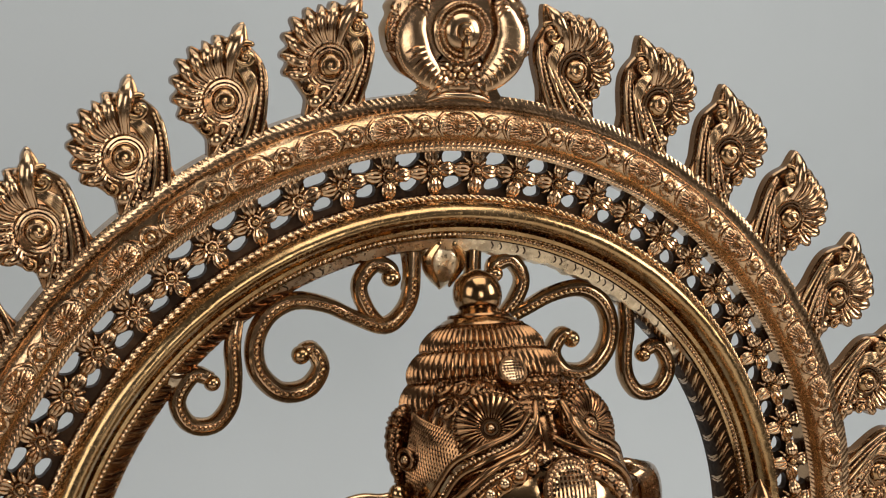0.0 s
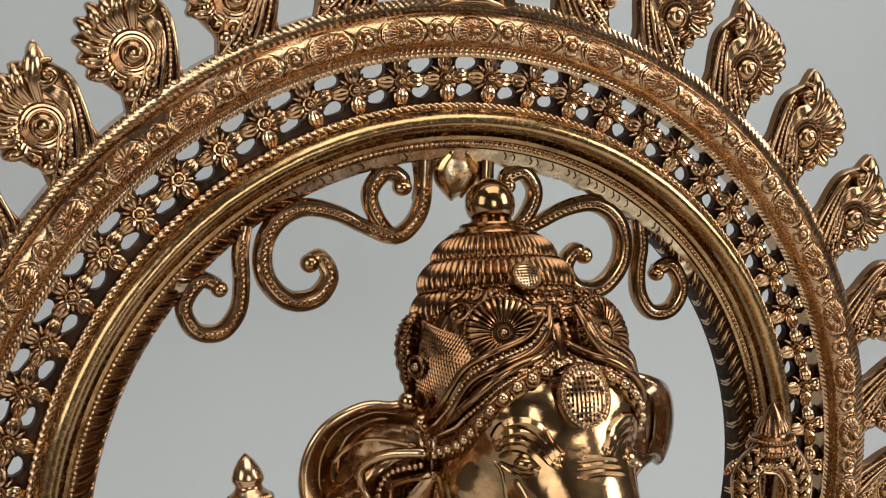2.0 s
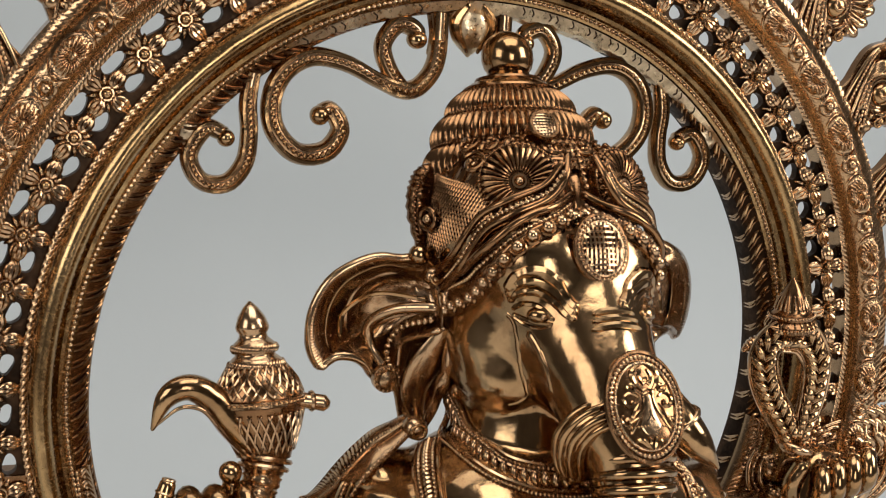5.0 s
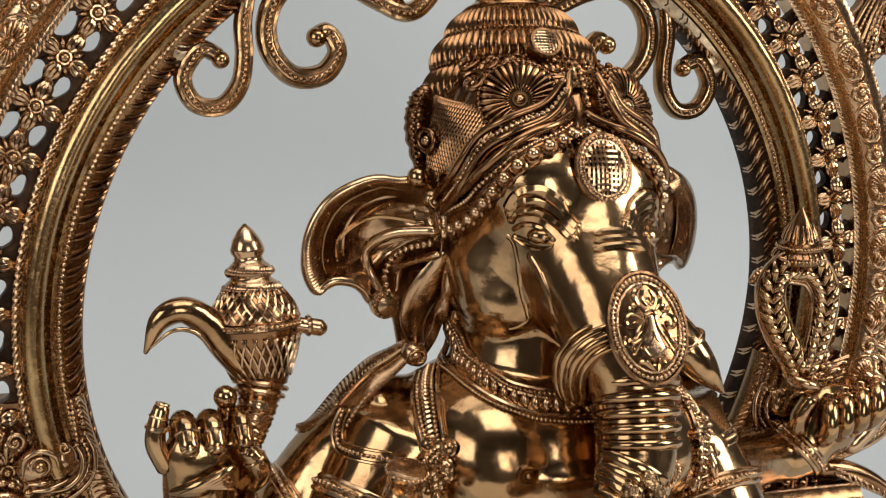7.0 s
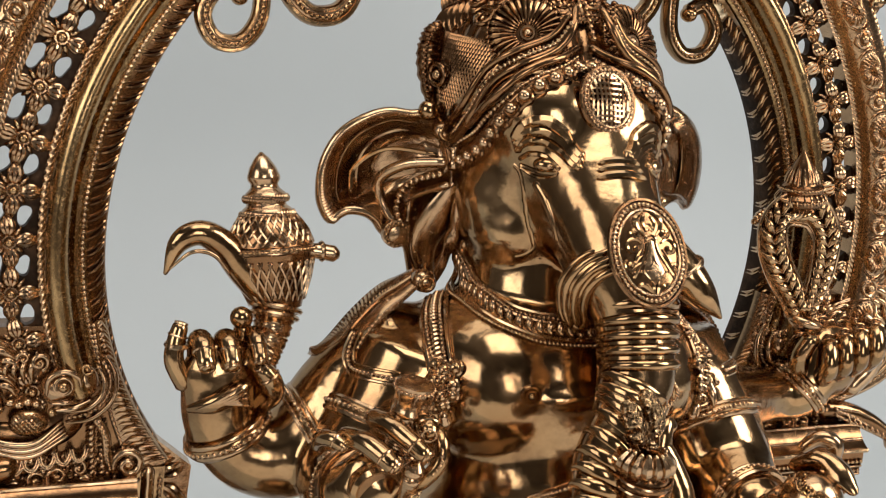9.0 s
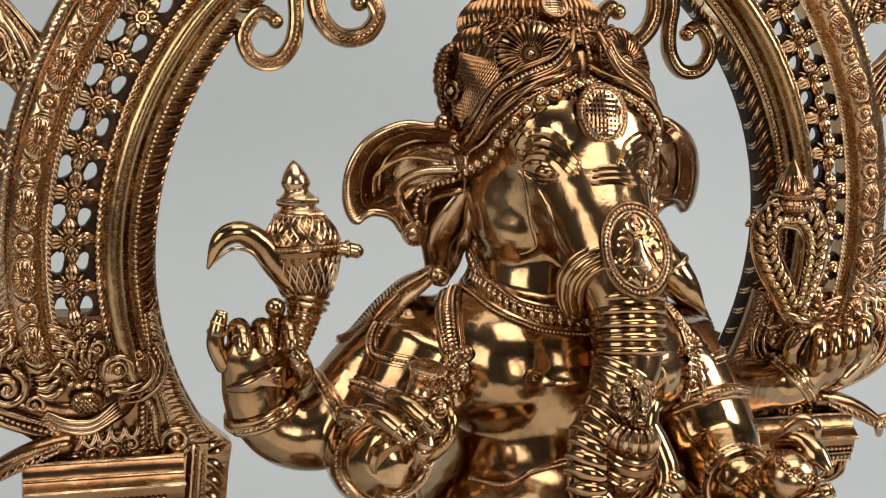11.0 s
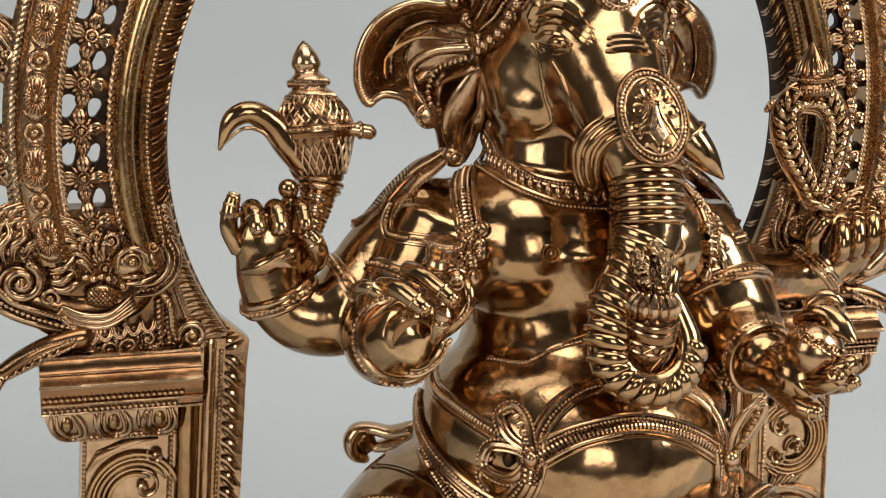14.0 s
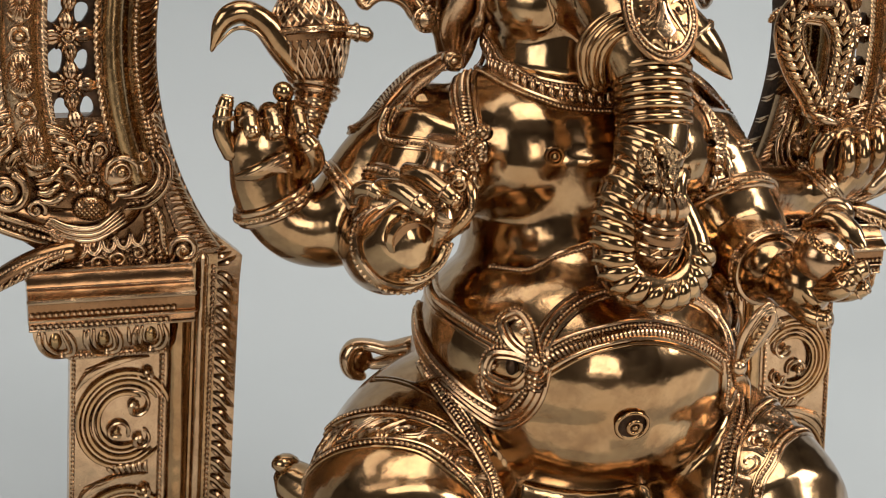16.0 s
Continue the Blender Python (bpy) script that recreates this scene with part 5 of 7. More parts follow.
    b.tube([J(.051, -.072, .694), J(.050, -.076, .686), J(.051, -.078, .678)], [.0032, .0036, .003], 1, n=8, rib=(.0022, .35))


def crown(b):
    """The tall headdress: three fluted tiers leaning back to a ball, over a chased cap with a jewelled brow band."""
    DISC = (-.0110, -.0900, .7735)
    axis = Matrix.Translation((-.001, -.047, .712)) @ pose(0, 0, 0, -15, -2)
    # cap
    rows = []
    q = np.linspace(0, 2 * math.pi, 252, endpoint=False)
    for t in np.linspace(-.42, 1.05, 16):
        g = 1 - .026 * np.abs(np.sin(21 * q)) ** .7 * (1 if t > .15 else 0)
        rows.append(np.stack([.0545 * g * math.cos(t) * np.cos(q), -.053 + .0665 * g * math.cos(t) * np.sin(q), np.full(252, .714 + .058 * math.sin(t))], 1))
    b.grid(rows, 1)
    # crossed lattice lines on the cap's flanks
    for s in (-1, 1):
        for fam in (-1, 1):
            for k in range(-26, 27):
                pts = []
                for g in np.linspace(0, 1, 7):
                    z = .690 + .052 * g
                    th = math.radians(22) + (k * .034 + fam * (g - .5) * .42)
                    if -.10 < th < .92:
                        t = math.asin((z - .714) / .058)
                        pts.append((s * .0549 * math.cos(t) * math.cos(th), -.053 - .0669 * math.cos(t) * math.sin(th), z))
                if len(pts) > 2:
                    b.tube(pts, .00056, 1, n=4, per=2)
    # tiers
    for r0, r1, z0, z1 in ((.0440, .0405, .024, .046), (.0400, .0335, .042, .062), (.0325, .0230, .058, .075)):
        prof = [(r0 * .88, z0)] + [(r0 + (r1 - r0) * f + .0055 * math.sin(math.pi * f) ** .7, z0 + (z1 - z0) * f) for f in np.linspace(.05, .95, 8)] + [(r1 * .94, z1)]
        b.lathe(prof, axis, 1, 256, flute=(64, .05))
        b.ring(axis @ Vector((0, 0, z0 + .001)), r0 + .0005, .0016, axis.to_3x3() @ Vector((0, 0, 1)), 1, 48, 6)
        ringp = [axis @ Vector(((r0 + .001) * math.cos(t), (r0 + .001) * math.sin(t), z0 + .0035)) for t in np.linspace(0, 6.283, 40, endpoint=False)]
        b.beads([tuple(p) for p in ringp], .0011, .0026, 1, closed=True, per=3)
    b.lathe([(.0215, .0710), (.0232, .0745), (.0205, .0775), (.0150, .0800), (.0118, .0822), (.0108, .0836), (.0124, .0856), (.0136, .0900), (.0134, .0945), (.0116, .0995), (.0078, .1030), (.0034, .1050), (.0008, .1058)], axis, 4, 40)
    for r, z in ((.0232, .0745), (.0165, .0795)):
        b.ring(axis @ Vector((0, 0, z)), r, .0013, axis.to_3x3() @ Vector((0, 0, 1)), 1, 40, 6)

    # round petalled bosses
    def boss(c, nrm, r, petals=28):
        m = Matrix.Translation(c) @ Vector(nrm).to_track_quat("Z", "Y").to_matrix().to_4x4()
        b.lathe([(r * 1.02, -.010), (r, .0006), (r * .92, -.0004), (r * .34, .0006), (r * .05, .0016)], m, 1, 40)
        b.beads([tuple(m @ Vector((r * 1.03 * math.cos(t), r * 1.03 * math.sin(t), .0006))) for t in np.linspace(0, 6.283, 44, endpoint=False)], .0010, .0024, 1, closed=True, per=2)
        for k in range(petals):
            a = 2 * math.pi * k / petals
            d = Vector((math.cos(a), math.sin(a), 0))
            b.tube([tuple(m @ (d * r * .30 + Vector((0, 0, .0022)))), tuple(m @ (d * r * .66 + Vector((0, 0, .0030)))), tuple(m @ (d * r * .95 + Vector((0, 0, .0014))))], [.0005, r * .052, r * .080], 1, n=6, per=3)
        b.ring(m @ Vector((0, 0, .0022)), r * .17, r * .05, m.to_3x3() @ Vector((0, 0, 1)), 0, 16, 6)
        b.ball(m @ Vector((0, 0, .0020)), r * .12, 0, 8, 6)

    two(lambda s: boss((s * .0270, -.1035, .7475), (s * .38, -.82, .42), .0184, 32))
    # raised rims that sweep round the bosses to a peak over the brow
    for s in (-1, 1):
        arc = [(s * .0071, -.111, .7626), (s * .0108, -.118, .7535), (s * .0185, -.1186, .743), (s * .0348, -.1154, .734), (s * .0442, -.106, .7236), (s * .0516, -.099, .705), (s * .0525, -.0800, .690)]
        b.tube(arc, [.0018, .0024, .0026, .0026, .0026, .0026, .0022], 1, n=8)
        b.tube([(x * 1.06, y + .003, z + .006) for x, y, z in arc[1:]], .0019, 1, n=8)
        b.beads([(x * 1.03, y - .0005, z + .0032) for x, y, z in arc[1:]], .0012, .0026, 0)
        band = [(s * .0030, -.1210, .7440), (s * .0147, -.125, .734), (s * .0278, -.127, .728), (s * .0385, -.124, .7170), (s * .0464, -.1185, .7050), (s * .0480, -.103, .6920), (s * .0492, -.074, .6775)]
        band = snap(spline(band, 1, 3)[0], .0022)
        for c in along(np.array(band), .0086):
            nn = SKIN.find_nearest(Vector(c))[1]
            b.ball(tuple(Vector(c) + nn * .0006), .0031, 0, 10, 7)
            b.ring(tuple(c), .0038, .0009, tuple(nn), 1, 14, 5)
        b.tube(snap([(x, y, z + .0048) for x, y, z in band], .0012), .0022, 1, n=8, per=2)
        b.tube(snap([(x, y, z - .0044) for x, y, z in band], .0006), .0011, 1, n=6, per=2)
        hem = snap([(x * 1.02, y, z + .0095) for x, y, z in band], .0025)
        b.beads(hem, .0014, .0029, 0, per=2)
        b.tube([(x * 1.03, y + .001, z + .0044) for x, y, z in hem], .0022, 1, n=8, per=2)
        # side lotus knob behind the ear
        b.tube([(s * .0525, -.050, .742), (s * .0555, -.052, .732), (s * .0560, -.053, .716), (s * .054, -.055, .703)], [.003, .0052, .0050, .003], 2, n=12)
        b.tube([(s * .0530, -.050, .7455), (s * .0575, -.052, .738), (s * .0588, -.054, .724), (s * .0560, -.056, .707)], [.0032, .0060, .0062, .0040], 1, n=14, per=10, rib=(.0023, .22))
        b.beads([(s * .0560, -.056, .744), (s * .0610, -.058, .736), (s * .0625, -.060, .724), (s * .0600, -.062, .709)], .0013, .0027, 1)
        b.ring((s * .0575, -.066, .722), .0050, .0015, (s, -.5, 0), 1)
        b.ball((s * .0575, -.066, .722), .0028, 0)
        # curls above and beside the bosses
        for cx, cy, cz, r, t0 in ((.0470, -.0860, .7560, .0062, .4), (.0270, -.0905, .7680, .0052, 1.2), (.0090, -.0960, .7665, .0050, 2.6), (.0440, -.0700, .7640, .0045, 2.0)):
            nn = Vector((cx / .059 ** 2 * s, (cy + .053) / .069 ** 2, (cz - .714) / .058 ** 2)).normalized()
            k = 1.035 / math.sqrt((cx / .059) ** 2 + ((cy + .053) / .069) ** 2 + ((cz - .714) / .058) ** 2)
            mm = Matrix.Translation((s * cx * k, -.053 + (cy + .053) * k, .714 + (cz - .714) * k)) @ nn.to_track_quat("Z", "Y").to_matrix().to_4x4()
            sp = [tuple(mm @ Vector((s * r * (1.35 - .22 * t) * math.cos(1.25 * t + t0), r * (1.35 - .22 * t) * math.sin(1.25 * t + t0), .0012 + .0004 * t))) for t in np.linspace(0, 5.2, 18)]
            b.tube(sp, np.linspace(.0010, .0018, 18), 1, n=7, per=2)
            b.ball(tuple(mm @ Vector((0, 0, .0016))), r * .26, 0, 8, 6)
    for x, z in ((.001, .7455), (-.0035, .7415), (.0052, .7410)):
        c = snap([(x, -.124, z)], .0026)[0]
        b.ball(c, .0030, 0, 10, 7)
        b.ring(c, .0036, .0008, (0, -.9, .4), 1, 14, 5)
    # crossed lines on the small disc
    mm = Matrix.Translation((DISC[0], DISC[1] - .001, DISC[2] + .0005)) @ Vector((0, -.8, .6)).to_track_quat("Z", "Y").to_matrix().to_4x4()
    for k in range(-3, 4):
        w = .0016 * k
        h = math.sqrt(max(0, .0060 ** 2 - w * w))
        b.tube([tuple(mm @ Vector((w, -h, .0004))), tuple(mm @ Vector((w, 0, .0012))), tuple(mm @ Vector((w, h, .0004)))], .0005, 0, n=4, per=2)
        b.tube([tuple(mm @ Vector((-h, w, .0004))), tuple(mm @ Vector((0, w, .0012))), tuple(mm @ Vector((h, w, .0004)))], .0005, 0, n=4, per=2)
    # small grains where the rims meet
    b.beads([(0, -.104, .7660), (0, -.112, .7570), (.0005, -.1195, .7480)], .0016, .0034, 1)
    dm = Matrix.Translation(DISC) @ Vector((0, -.8, .6)).to_track_quat('Z', 'Y').to_matrix().to_4x4()
    b.lathe([(.0066, -.008), (.0066, -.0004), (.0045, .0002), (.0006, .0006)], dm, 6, 24)
    b.ring((DISC[0], DISC[1] - .0004, DISC[2] + .0003), .0068, .0014, (0, -.8, .6), 1, 24, 6)


    def on_cap(p, lift):
        """A place on the cap's dome, raised by a share of its size."""
        x, y, z = p[0] / .0545, (p[1] + .053) / .0665, (p[2] - .714) / .058
        k = (1 + lift) / math.sqrt(x * x + y * y + z * z)
        return (p[0] * k, -.053 + (p[1] + .053) * k, .714 + (p[2] - .714) * k)

    for z, r, kind in ((.7610, .0016, 0), (.7640, .0012, 1), (.7665, .0014, 0), (.7590, .0011, 1)):
        rim = [on_cap((.050 * math.sin(t), -.053 - .058 * math.cos(t), z + .004 * math.cos(t)), .035) for t in np.linspace(-1.15, 1.15, 24)]
        if kind:
            b.beads(rim, r, r * 2.2, 1, per=2)
        else:
            b.tube(rim, r, 1, n=7, per=2)
    for t in np.linspace(-1.0, 1.0, 9):
        c = Vector(on_cap((.046 * math.sin(t), -.053 - .052 * math.cos(t), .7735), .05))
        n = (c - Vector((0, -.053, .714))).normalized()
        mq = Matrix.Translation(c) @ n.to_track_quat("Z", "Y").to_matrix().to_4x4()
        b.tube([tuple(mq @ Vector((.0044 * (1 - .15 * w) * math.cos(1.25 * w + t * 2), .0044 * (1 - .15 * w) * math.sin(1.25 * w + t * 2), .0004 * w))) for w in np.linspace(0, 5, 14)], np.linspace(.0008, .0014, 14), 1, n=6, per=2)


def oval_boss(b, c, nrm, rx, rz, mat=3):
    """An oval medallion with a beaded rim."""
    q = Vector(nrm).to_track_quat("Z", "Y").to_matrix().to_4x4()
    m = Matrix.Translation(c) @ q
    a = np.linspace(0, 2 * math.pi, 40, endpoint=False)
    for f, h, r, mt in ((1.0, 0.000, .0012, mat), (.80, .0010, .0009, 1)):
        b.tube([tuple(m @ Vector((rx * f * math.cos(t), rz * f * math.sin(t), h))) for t in a], r, mt, n=6, per=1, closed=True, up=tuple(m.to_3x3() @ Vector((0, 0, 1))))
    b.beads([tuple(m @ Vector((rx * .9 * math.cos(t), rz * .9 * math.sin(t), .0010))) for t in a], .0011, .0023, 1, per=1, closed=True)
    rows = [[tuple(m @ Vector((rx * f * math.cos(t), rz * f * math.sin(t), .0022 * (1 - f * f)))) for t in a] for f in (1.0, .8, .6, .4, .2, .02)]
    b.grid(rows, mat)
    return m


def face(b):
    # brow medallion with crossed lines
    m = oval_boss(b, snap([(.0052, -.1302, .7217)], .0012)[0], (.06, -.93, .36), .0140, .0162, 6)
    for k in range(-4, 5):
        w = k * .0023
        h = .0122 * math.sqrt(max(0, 1 - (w / .0108) ** 2))
        b.tube([tuple(m @ Vector((w, -h, .0014))), tuple(m @ Vector((w, 0, .0028))), tuple(m @ Vector((w, h, .0014)))], .0008, 1, n=5, per=3)
        v = k * .0026
        h = .0106 * math.sqrt(max(0, 1 - (v / .0126) ** 2))
        b.tube([tuple(m @ Vector((-h, v, .0014))), tuple(m @ Vector((0, v, .0028))), tuple(m @ Vector((h, v, .0014)))], .0008, 1, n=5, per=3)
    # three lines on the brow
    for k in range(3):
        z = .6965 - .0048 * k
        b.tube(snap([(x, -.150, z + .0016 * (1 - ((x - .0065) / .013) ** 2)) for x in np.linspace(-.0055, .0175, 9)], .0009), [.0006] + [.0017] * 7 + [.0006], 0, n=6, per=3)
    # trunk medallion with leafwork
    m = oval_boss(b, snap([(.0090, -.1750, .6580)], .0032)[0], (.02, -.88, .47), .0194, .0252, 6)

    def on_boss(x, z, up=0.0):
        return tuple(m @ Vector((x, z, .0023 * (1 - (x / .0194) ** 2 - (z / .025) ** 2) + up)))

    def line(pts, r=.0008, mt=0, n=5):
        b.tube([on_boss(x, z, .0001) for x, z in pts], r, mt, n=n, per=5)

    # engraved vase with a flame top, leaf scrolls at its sides and a fan below
    b.tube([on_boss(.0015, .0045), on_boss(.0012, -.0005), on_boss(.0010, -.0060), on_boss(.0010, -.0095)], [.0014, .0020, .0042, .0056], 1, n=16, flat=.10)
    for s in (-1, 1):
        c = .0012
        line([(c, .0205), (c + s * .0060, .0160), (c + s * .0058, .0110), (c + s * .0028, .0072)], [.0005, .0012, .0010, .0005])
        line([(c + s * .0018, .0170), (c + s * .0030, .0135), (c + s * .0014, .0100)])
        line([(c + s * .0020, .0045), (c + s * .0036, -.0010), (c + s * .0105, -.0120)], .0007)
        for k, (cx, cz, r, t0) in enumerate(((.0092, .0020, .0046, 2.6), (.0118, -.0065, .0030, 1.0), (.0075, .0090, .0026, .2))):
            line([(c + s * (cx + r * (1 - .16 * t) * math.cos(t0 - 1.2 * t)), cz + r * (1 - .16 * t) * math.sin(t0 - 1.2 * t)) for t in np.linspace(0, 5.0, 15)], np.linspace(.0007, .0012, 15))
        for k in range(3):
            line([(c + s * .0052, .0012 - .003 * k), (c + s * (.0085 + .001 * k), -.0035 - .002 * k), (c + s * (.0098 + .0008 * k), -.0085 - .0008 * k)], [.0004, .0009, .0004])
        line([(c, .0078), (c + s * .0020, .0072), (c + s * .0026, .0058)], .0006)
        line([(c, .0060), (c + s * .0020, .0054), (c + s * .0026, .0042)], .0006)
        for k in range(3):
            line([(c + s * .0006, -.0200), (c + s * (.0012 + .0024 * k), -.0165 + .0006 * k), (c + s * (.0018 + .0036 * k), -.0140 - .0012 * k)], [.0004, .0011, .0005])
        line([(c, -.0020), (c + s * .0008, -.0052), (c + s * .0022, -.0068)], .0005, 5)
    b.beads([on_boss(x, -.0090 - .048 * (x - .0012) ** 2 / .0104) for x in np.linspace(-.0095, .0115, 12)], .0007, .0016, 0, per=2)
    b.ring(on_boss(.0012, .0118), .0014, .0005, tuple(m.to_3x3() @ Vector((0, 0, 1))), 0, 12, 5)
    # eyes, lids and brows
    for s in (-1, 1):
        e = snap([(s * .0255 + .001, -.1330, .6905)], -.0014)[0]
        b.ball(e, (.0066, .0046, .0040), 0, 14, 9, pose(0, 0, 0, 0, 0, s * 25))
        b.ball((e[0] + s * .0004, e[1] - .0036, e[2]), .0016, 1, 8, 6)
        for k, r in ((0, .0022), (1, .0027), (2, .0029)):
            h = .0045 * k
            b.tube(snap(spline([(s * (.0372 + .0006 * k), -.1225, .6930 + h * .55), (s * .0345, -.1260, .6985 + h), (s * .0270, -.1320, .7015 + h * 1.05), (s * .0190, -.1352, .6980 + h), (s * .0140, -.1395, .6925 + h * .80), (s * .0095, -.1430, .6895 + h * .62)], 1, 4)[0], -.0005), [.0005] + [r] * 5 + [r * 1.15] * 8 + [r] * 6 + [.0006], 0, n=7, per=2)
        for up, r in ((.0036, .0013), (-.0036, .0010), (-.0062, .0008)):
            b.tube(snap(spline([(s * .0350, -.1240, .6895 + up * .4), (s * .0310, -.1290, .6910 + up), (s * .0250, -.1335, .6908 + up), (s * .0180, -.1370, .6880 + up * .3)], 1, 4)[0], .0002), r, 0, n=6, per=2)
        # the border of the oval cheek
        b.tube(snap(spline([(s * (.0335 + .0165 * math.sin(t)), -.116, .6660 + .0225 * math.cos(t)) for t in np.linspace(-2.9, .1, 9)], 1, 4)[0], -.0019), [.0006] + [.0024] * 29 + [.0006] * 3, 0, n=9, per=1)
        # folds running down between cheek and trunk
        for k in range(2):
            b.tube(snap(spline([(s * (.0290 - .0030 * k), -.1280, .6830 - .003 * k), (s * (.0245 - .0030 * k), -.1360, .6740), (s * (.0222 - .0026 * k), -.1420, .6640), (s * (.0205 - .0020 * k), -.1440, .6540)], 1, 4)[0], -.0020), [.0006] + [.0030 - .0004 * k] * 11 + [.0006], 0, n=9, per=2)
    # the curled lip beside the trunk
    lip = spline([(0.0030, -0.1690, 0.6540), (-0.0045, -0.1680, 0.6520), (-0.0108, -0.1640, 0.6470), (-0.0145, -0.1600, 0.6390), (-0.0138, -0.1575, 0.6295), (-0.0105, -0.1570, 0.6215)], [.0066, .0076, .0084, .0084, .0076, .0060], 6)
    b.tube(lip[0], lip[1], 0, n=18, per=1)
    ld = np.gradient(lip[0], axis=0)
    ld /= np.linalg.norm(ld, axis=1)[:, None]
    ls = np.cross(ld, (0, -1, 0))
    ls /= np.linalg.norm(ls, axis=1)[:, None]
    lf = np.cross(ls, ld)
    for k in range(6):
        a = -.2 + .62 * k
        b.tube(lip[0] + (lip[1] * .96)[:, None] * (math.cos(a) * ls + math.sin(a) * lf), [.0008] + [.0021] * (len(lip[0]) - 3) + [.0019, .0012], 0, n=8, per=1)
    b.ball(lip[0][-1], (.0068, .0062, .0062), 0, 16, 10)
    # rings round the trunk below the medallion
    for k in range(6):
        f = k / 5
        b.ring((.0128 - .0022 * f, -.1650 - .0150 * f, .6365 - .030 * f), .0182 - .0010 * f, .0032 - .0005 * f, (0, -.45 + .15 * f, -.9), 0, 44, 9)
    b.beads([(.0100 + .0196 * math.cos(t), -.1810 + .0192 * math.sin(t), .6010 - .006 * math.sin(t) * -1 - .003) for t in np.linspace(math.pi, 2 * math.pi, 16)], .0012, .0026, 1)
    for x, z, r in ((.0112, .5935, .0030), (.0095, .5865, .0036), (.0080, .5795, .0028)):
        c = snap([(x, -.210, z)], .0006)[0]
        b.ball(c, (r * 1.2, r, r), 1, 12, 8)
        b.ring((c[0], c[1], c[2] - r * .7), r * .9, .0008, (0, -.3, 1), 0, 16, 6)
    # ribs along the curl
    path, rad = spline([(.0080, -.184, .596), (.0025, -.189, .583), (-.012, -.199, .566), (-.0180, -.208, .551), (-.0155, -.215, .5375), (-.001, -.222, .5310), (.0145, -.219, .5355), (.0230, -.214, .549)], [.0188, .0172, .0147, .0125, .0107, .0097, .0094, .0090], 12)
    d = np.gradient(path, axis=0)
    d /= np.linalg.norm(d, axis=1)[:, None]
    for c in np.arange(1, len(path) - 1, 4.1):
        i = int(c)
        outer = np.cross(d[i], (0, -1, 0))
        outer /= np.linalg.norm(outer)
        front = np.cross(outer, d[i])
        front = front if front[1] < 0 else -front
        R = rad[i] - .0017
        pts = [path[i] + R * (math.cos(t) * outer + math.sin(t) * front) + d[i] * .0022 * (t - .8) for t in np.linspace(-.5, 2.3, 9)]
        b.tube(pts, [.0014, .0032, .0039, .0041, .0041, .0039, .0035, .0026, .0008], 0, n=12, per=3, flat=.55)
    edge = [path[i] + rad[i] * 1.02 * np.cross(d[i], (0, -1, 0)) for i in range(0, len(path), 4)]
    b.tube(edge, .0011, 1, n=6, per=3)
    # the sweet in the curl and its little crown of petals
    b.lathe([(.002, -.016), (.010, -.014), (.0125, -.008), (.0125, -.002), (.0118, .000), (.0128, .002), (.0128, .006), (.0115, .008), (.0120, .010), (.0085, .016), (.005, .019), (.001, .020)], Matrix.Translation((.001, -.2130, .5555)) @ pose(0, 0, 0, 14, 8), 6, 28)
    sw = Matrix.Translation((.001, -.2130, .5555)) @ pose(0, 0, 0, 14, 8)
    for z0, z1 in ((-.0125, -.0050), (-.0040, .0000)):
        zig = [tuple(sw @ Vector(((.0130 if z0 > -.01 else .0124) * math.cos(t), (.0130 if z0 > -.01 else .0124) * math.sin(t), z1 if k % 2 else z0))) for k, t in enumerate(np.linspace(math.pi, 2 * math.pi, 13))]
        b.tube(zig, .0006, 0, n=5, smooth=False)
    for z in (-.004, .0005, .0065, .0105):
        b.ring((.001, -.2130 - z * .2, .5555 + z), .0127, .0009, (0, -.2, 1), 1, 28, 6)
    for k in range(9):
        a = math.pi + k * math.pi / 8
        b.tube([(.001 + .010 * math.cos(a), -.213 + .010 * math.sin(a), .566), (.000 + .012 * math.cos(a), -.216 + .012 * math.sin(a), .573), (-.001 + .008 * math.cos(a), -.218 + .009 * math.sin(a), .580)], [.0022, .0026, .001], 1, n=6)
    b.tube([(.014, -.203, .573), (.0155, -.202, .581), (.0185, -.200, .585), (.0205, -.201, .582)], [.0060, .0045, .0034, .0026], 0, n=12)
    b.tube([(-.006, -.205, .596), (-.003, -.208, .588), (-.001, -.211, .580)], [.004, .005, .003], 2, n=10)
    b.tube([(.004, -.203, .600), (.008, -.206, .590), (.006, -.210, .578)], [.004, .005, .003], 2, n=10)


def finger(b, pts, r, nail=True):
    b.tube(pts, [r, r * 1.03, r * .96, r * .82][:len(pts)], 0, n=12, per=5)
    if nail:
        p, q = np.array(pts[-1]), np.array(pts[-2])
        d = (p - q) / np.linalg.norm(p - q)
        b.ring(tuple(p + d * r * .30), r * .60, r * .15, tuple(d), 1, 16, 6)
        b.ring(tuple((p * .35 + q * .65)), r * .97, r * .12, tuple(d), 1, 14, 5)


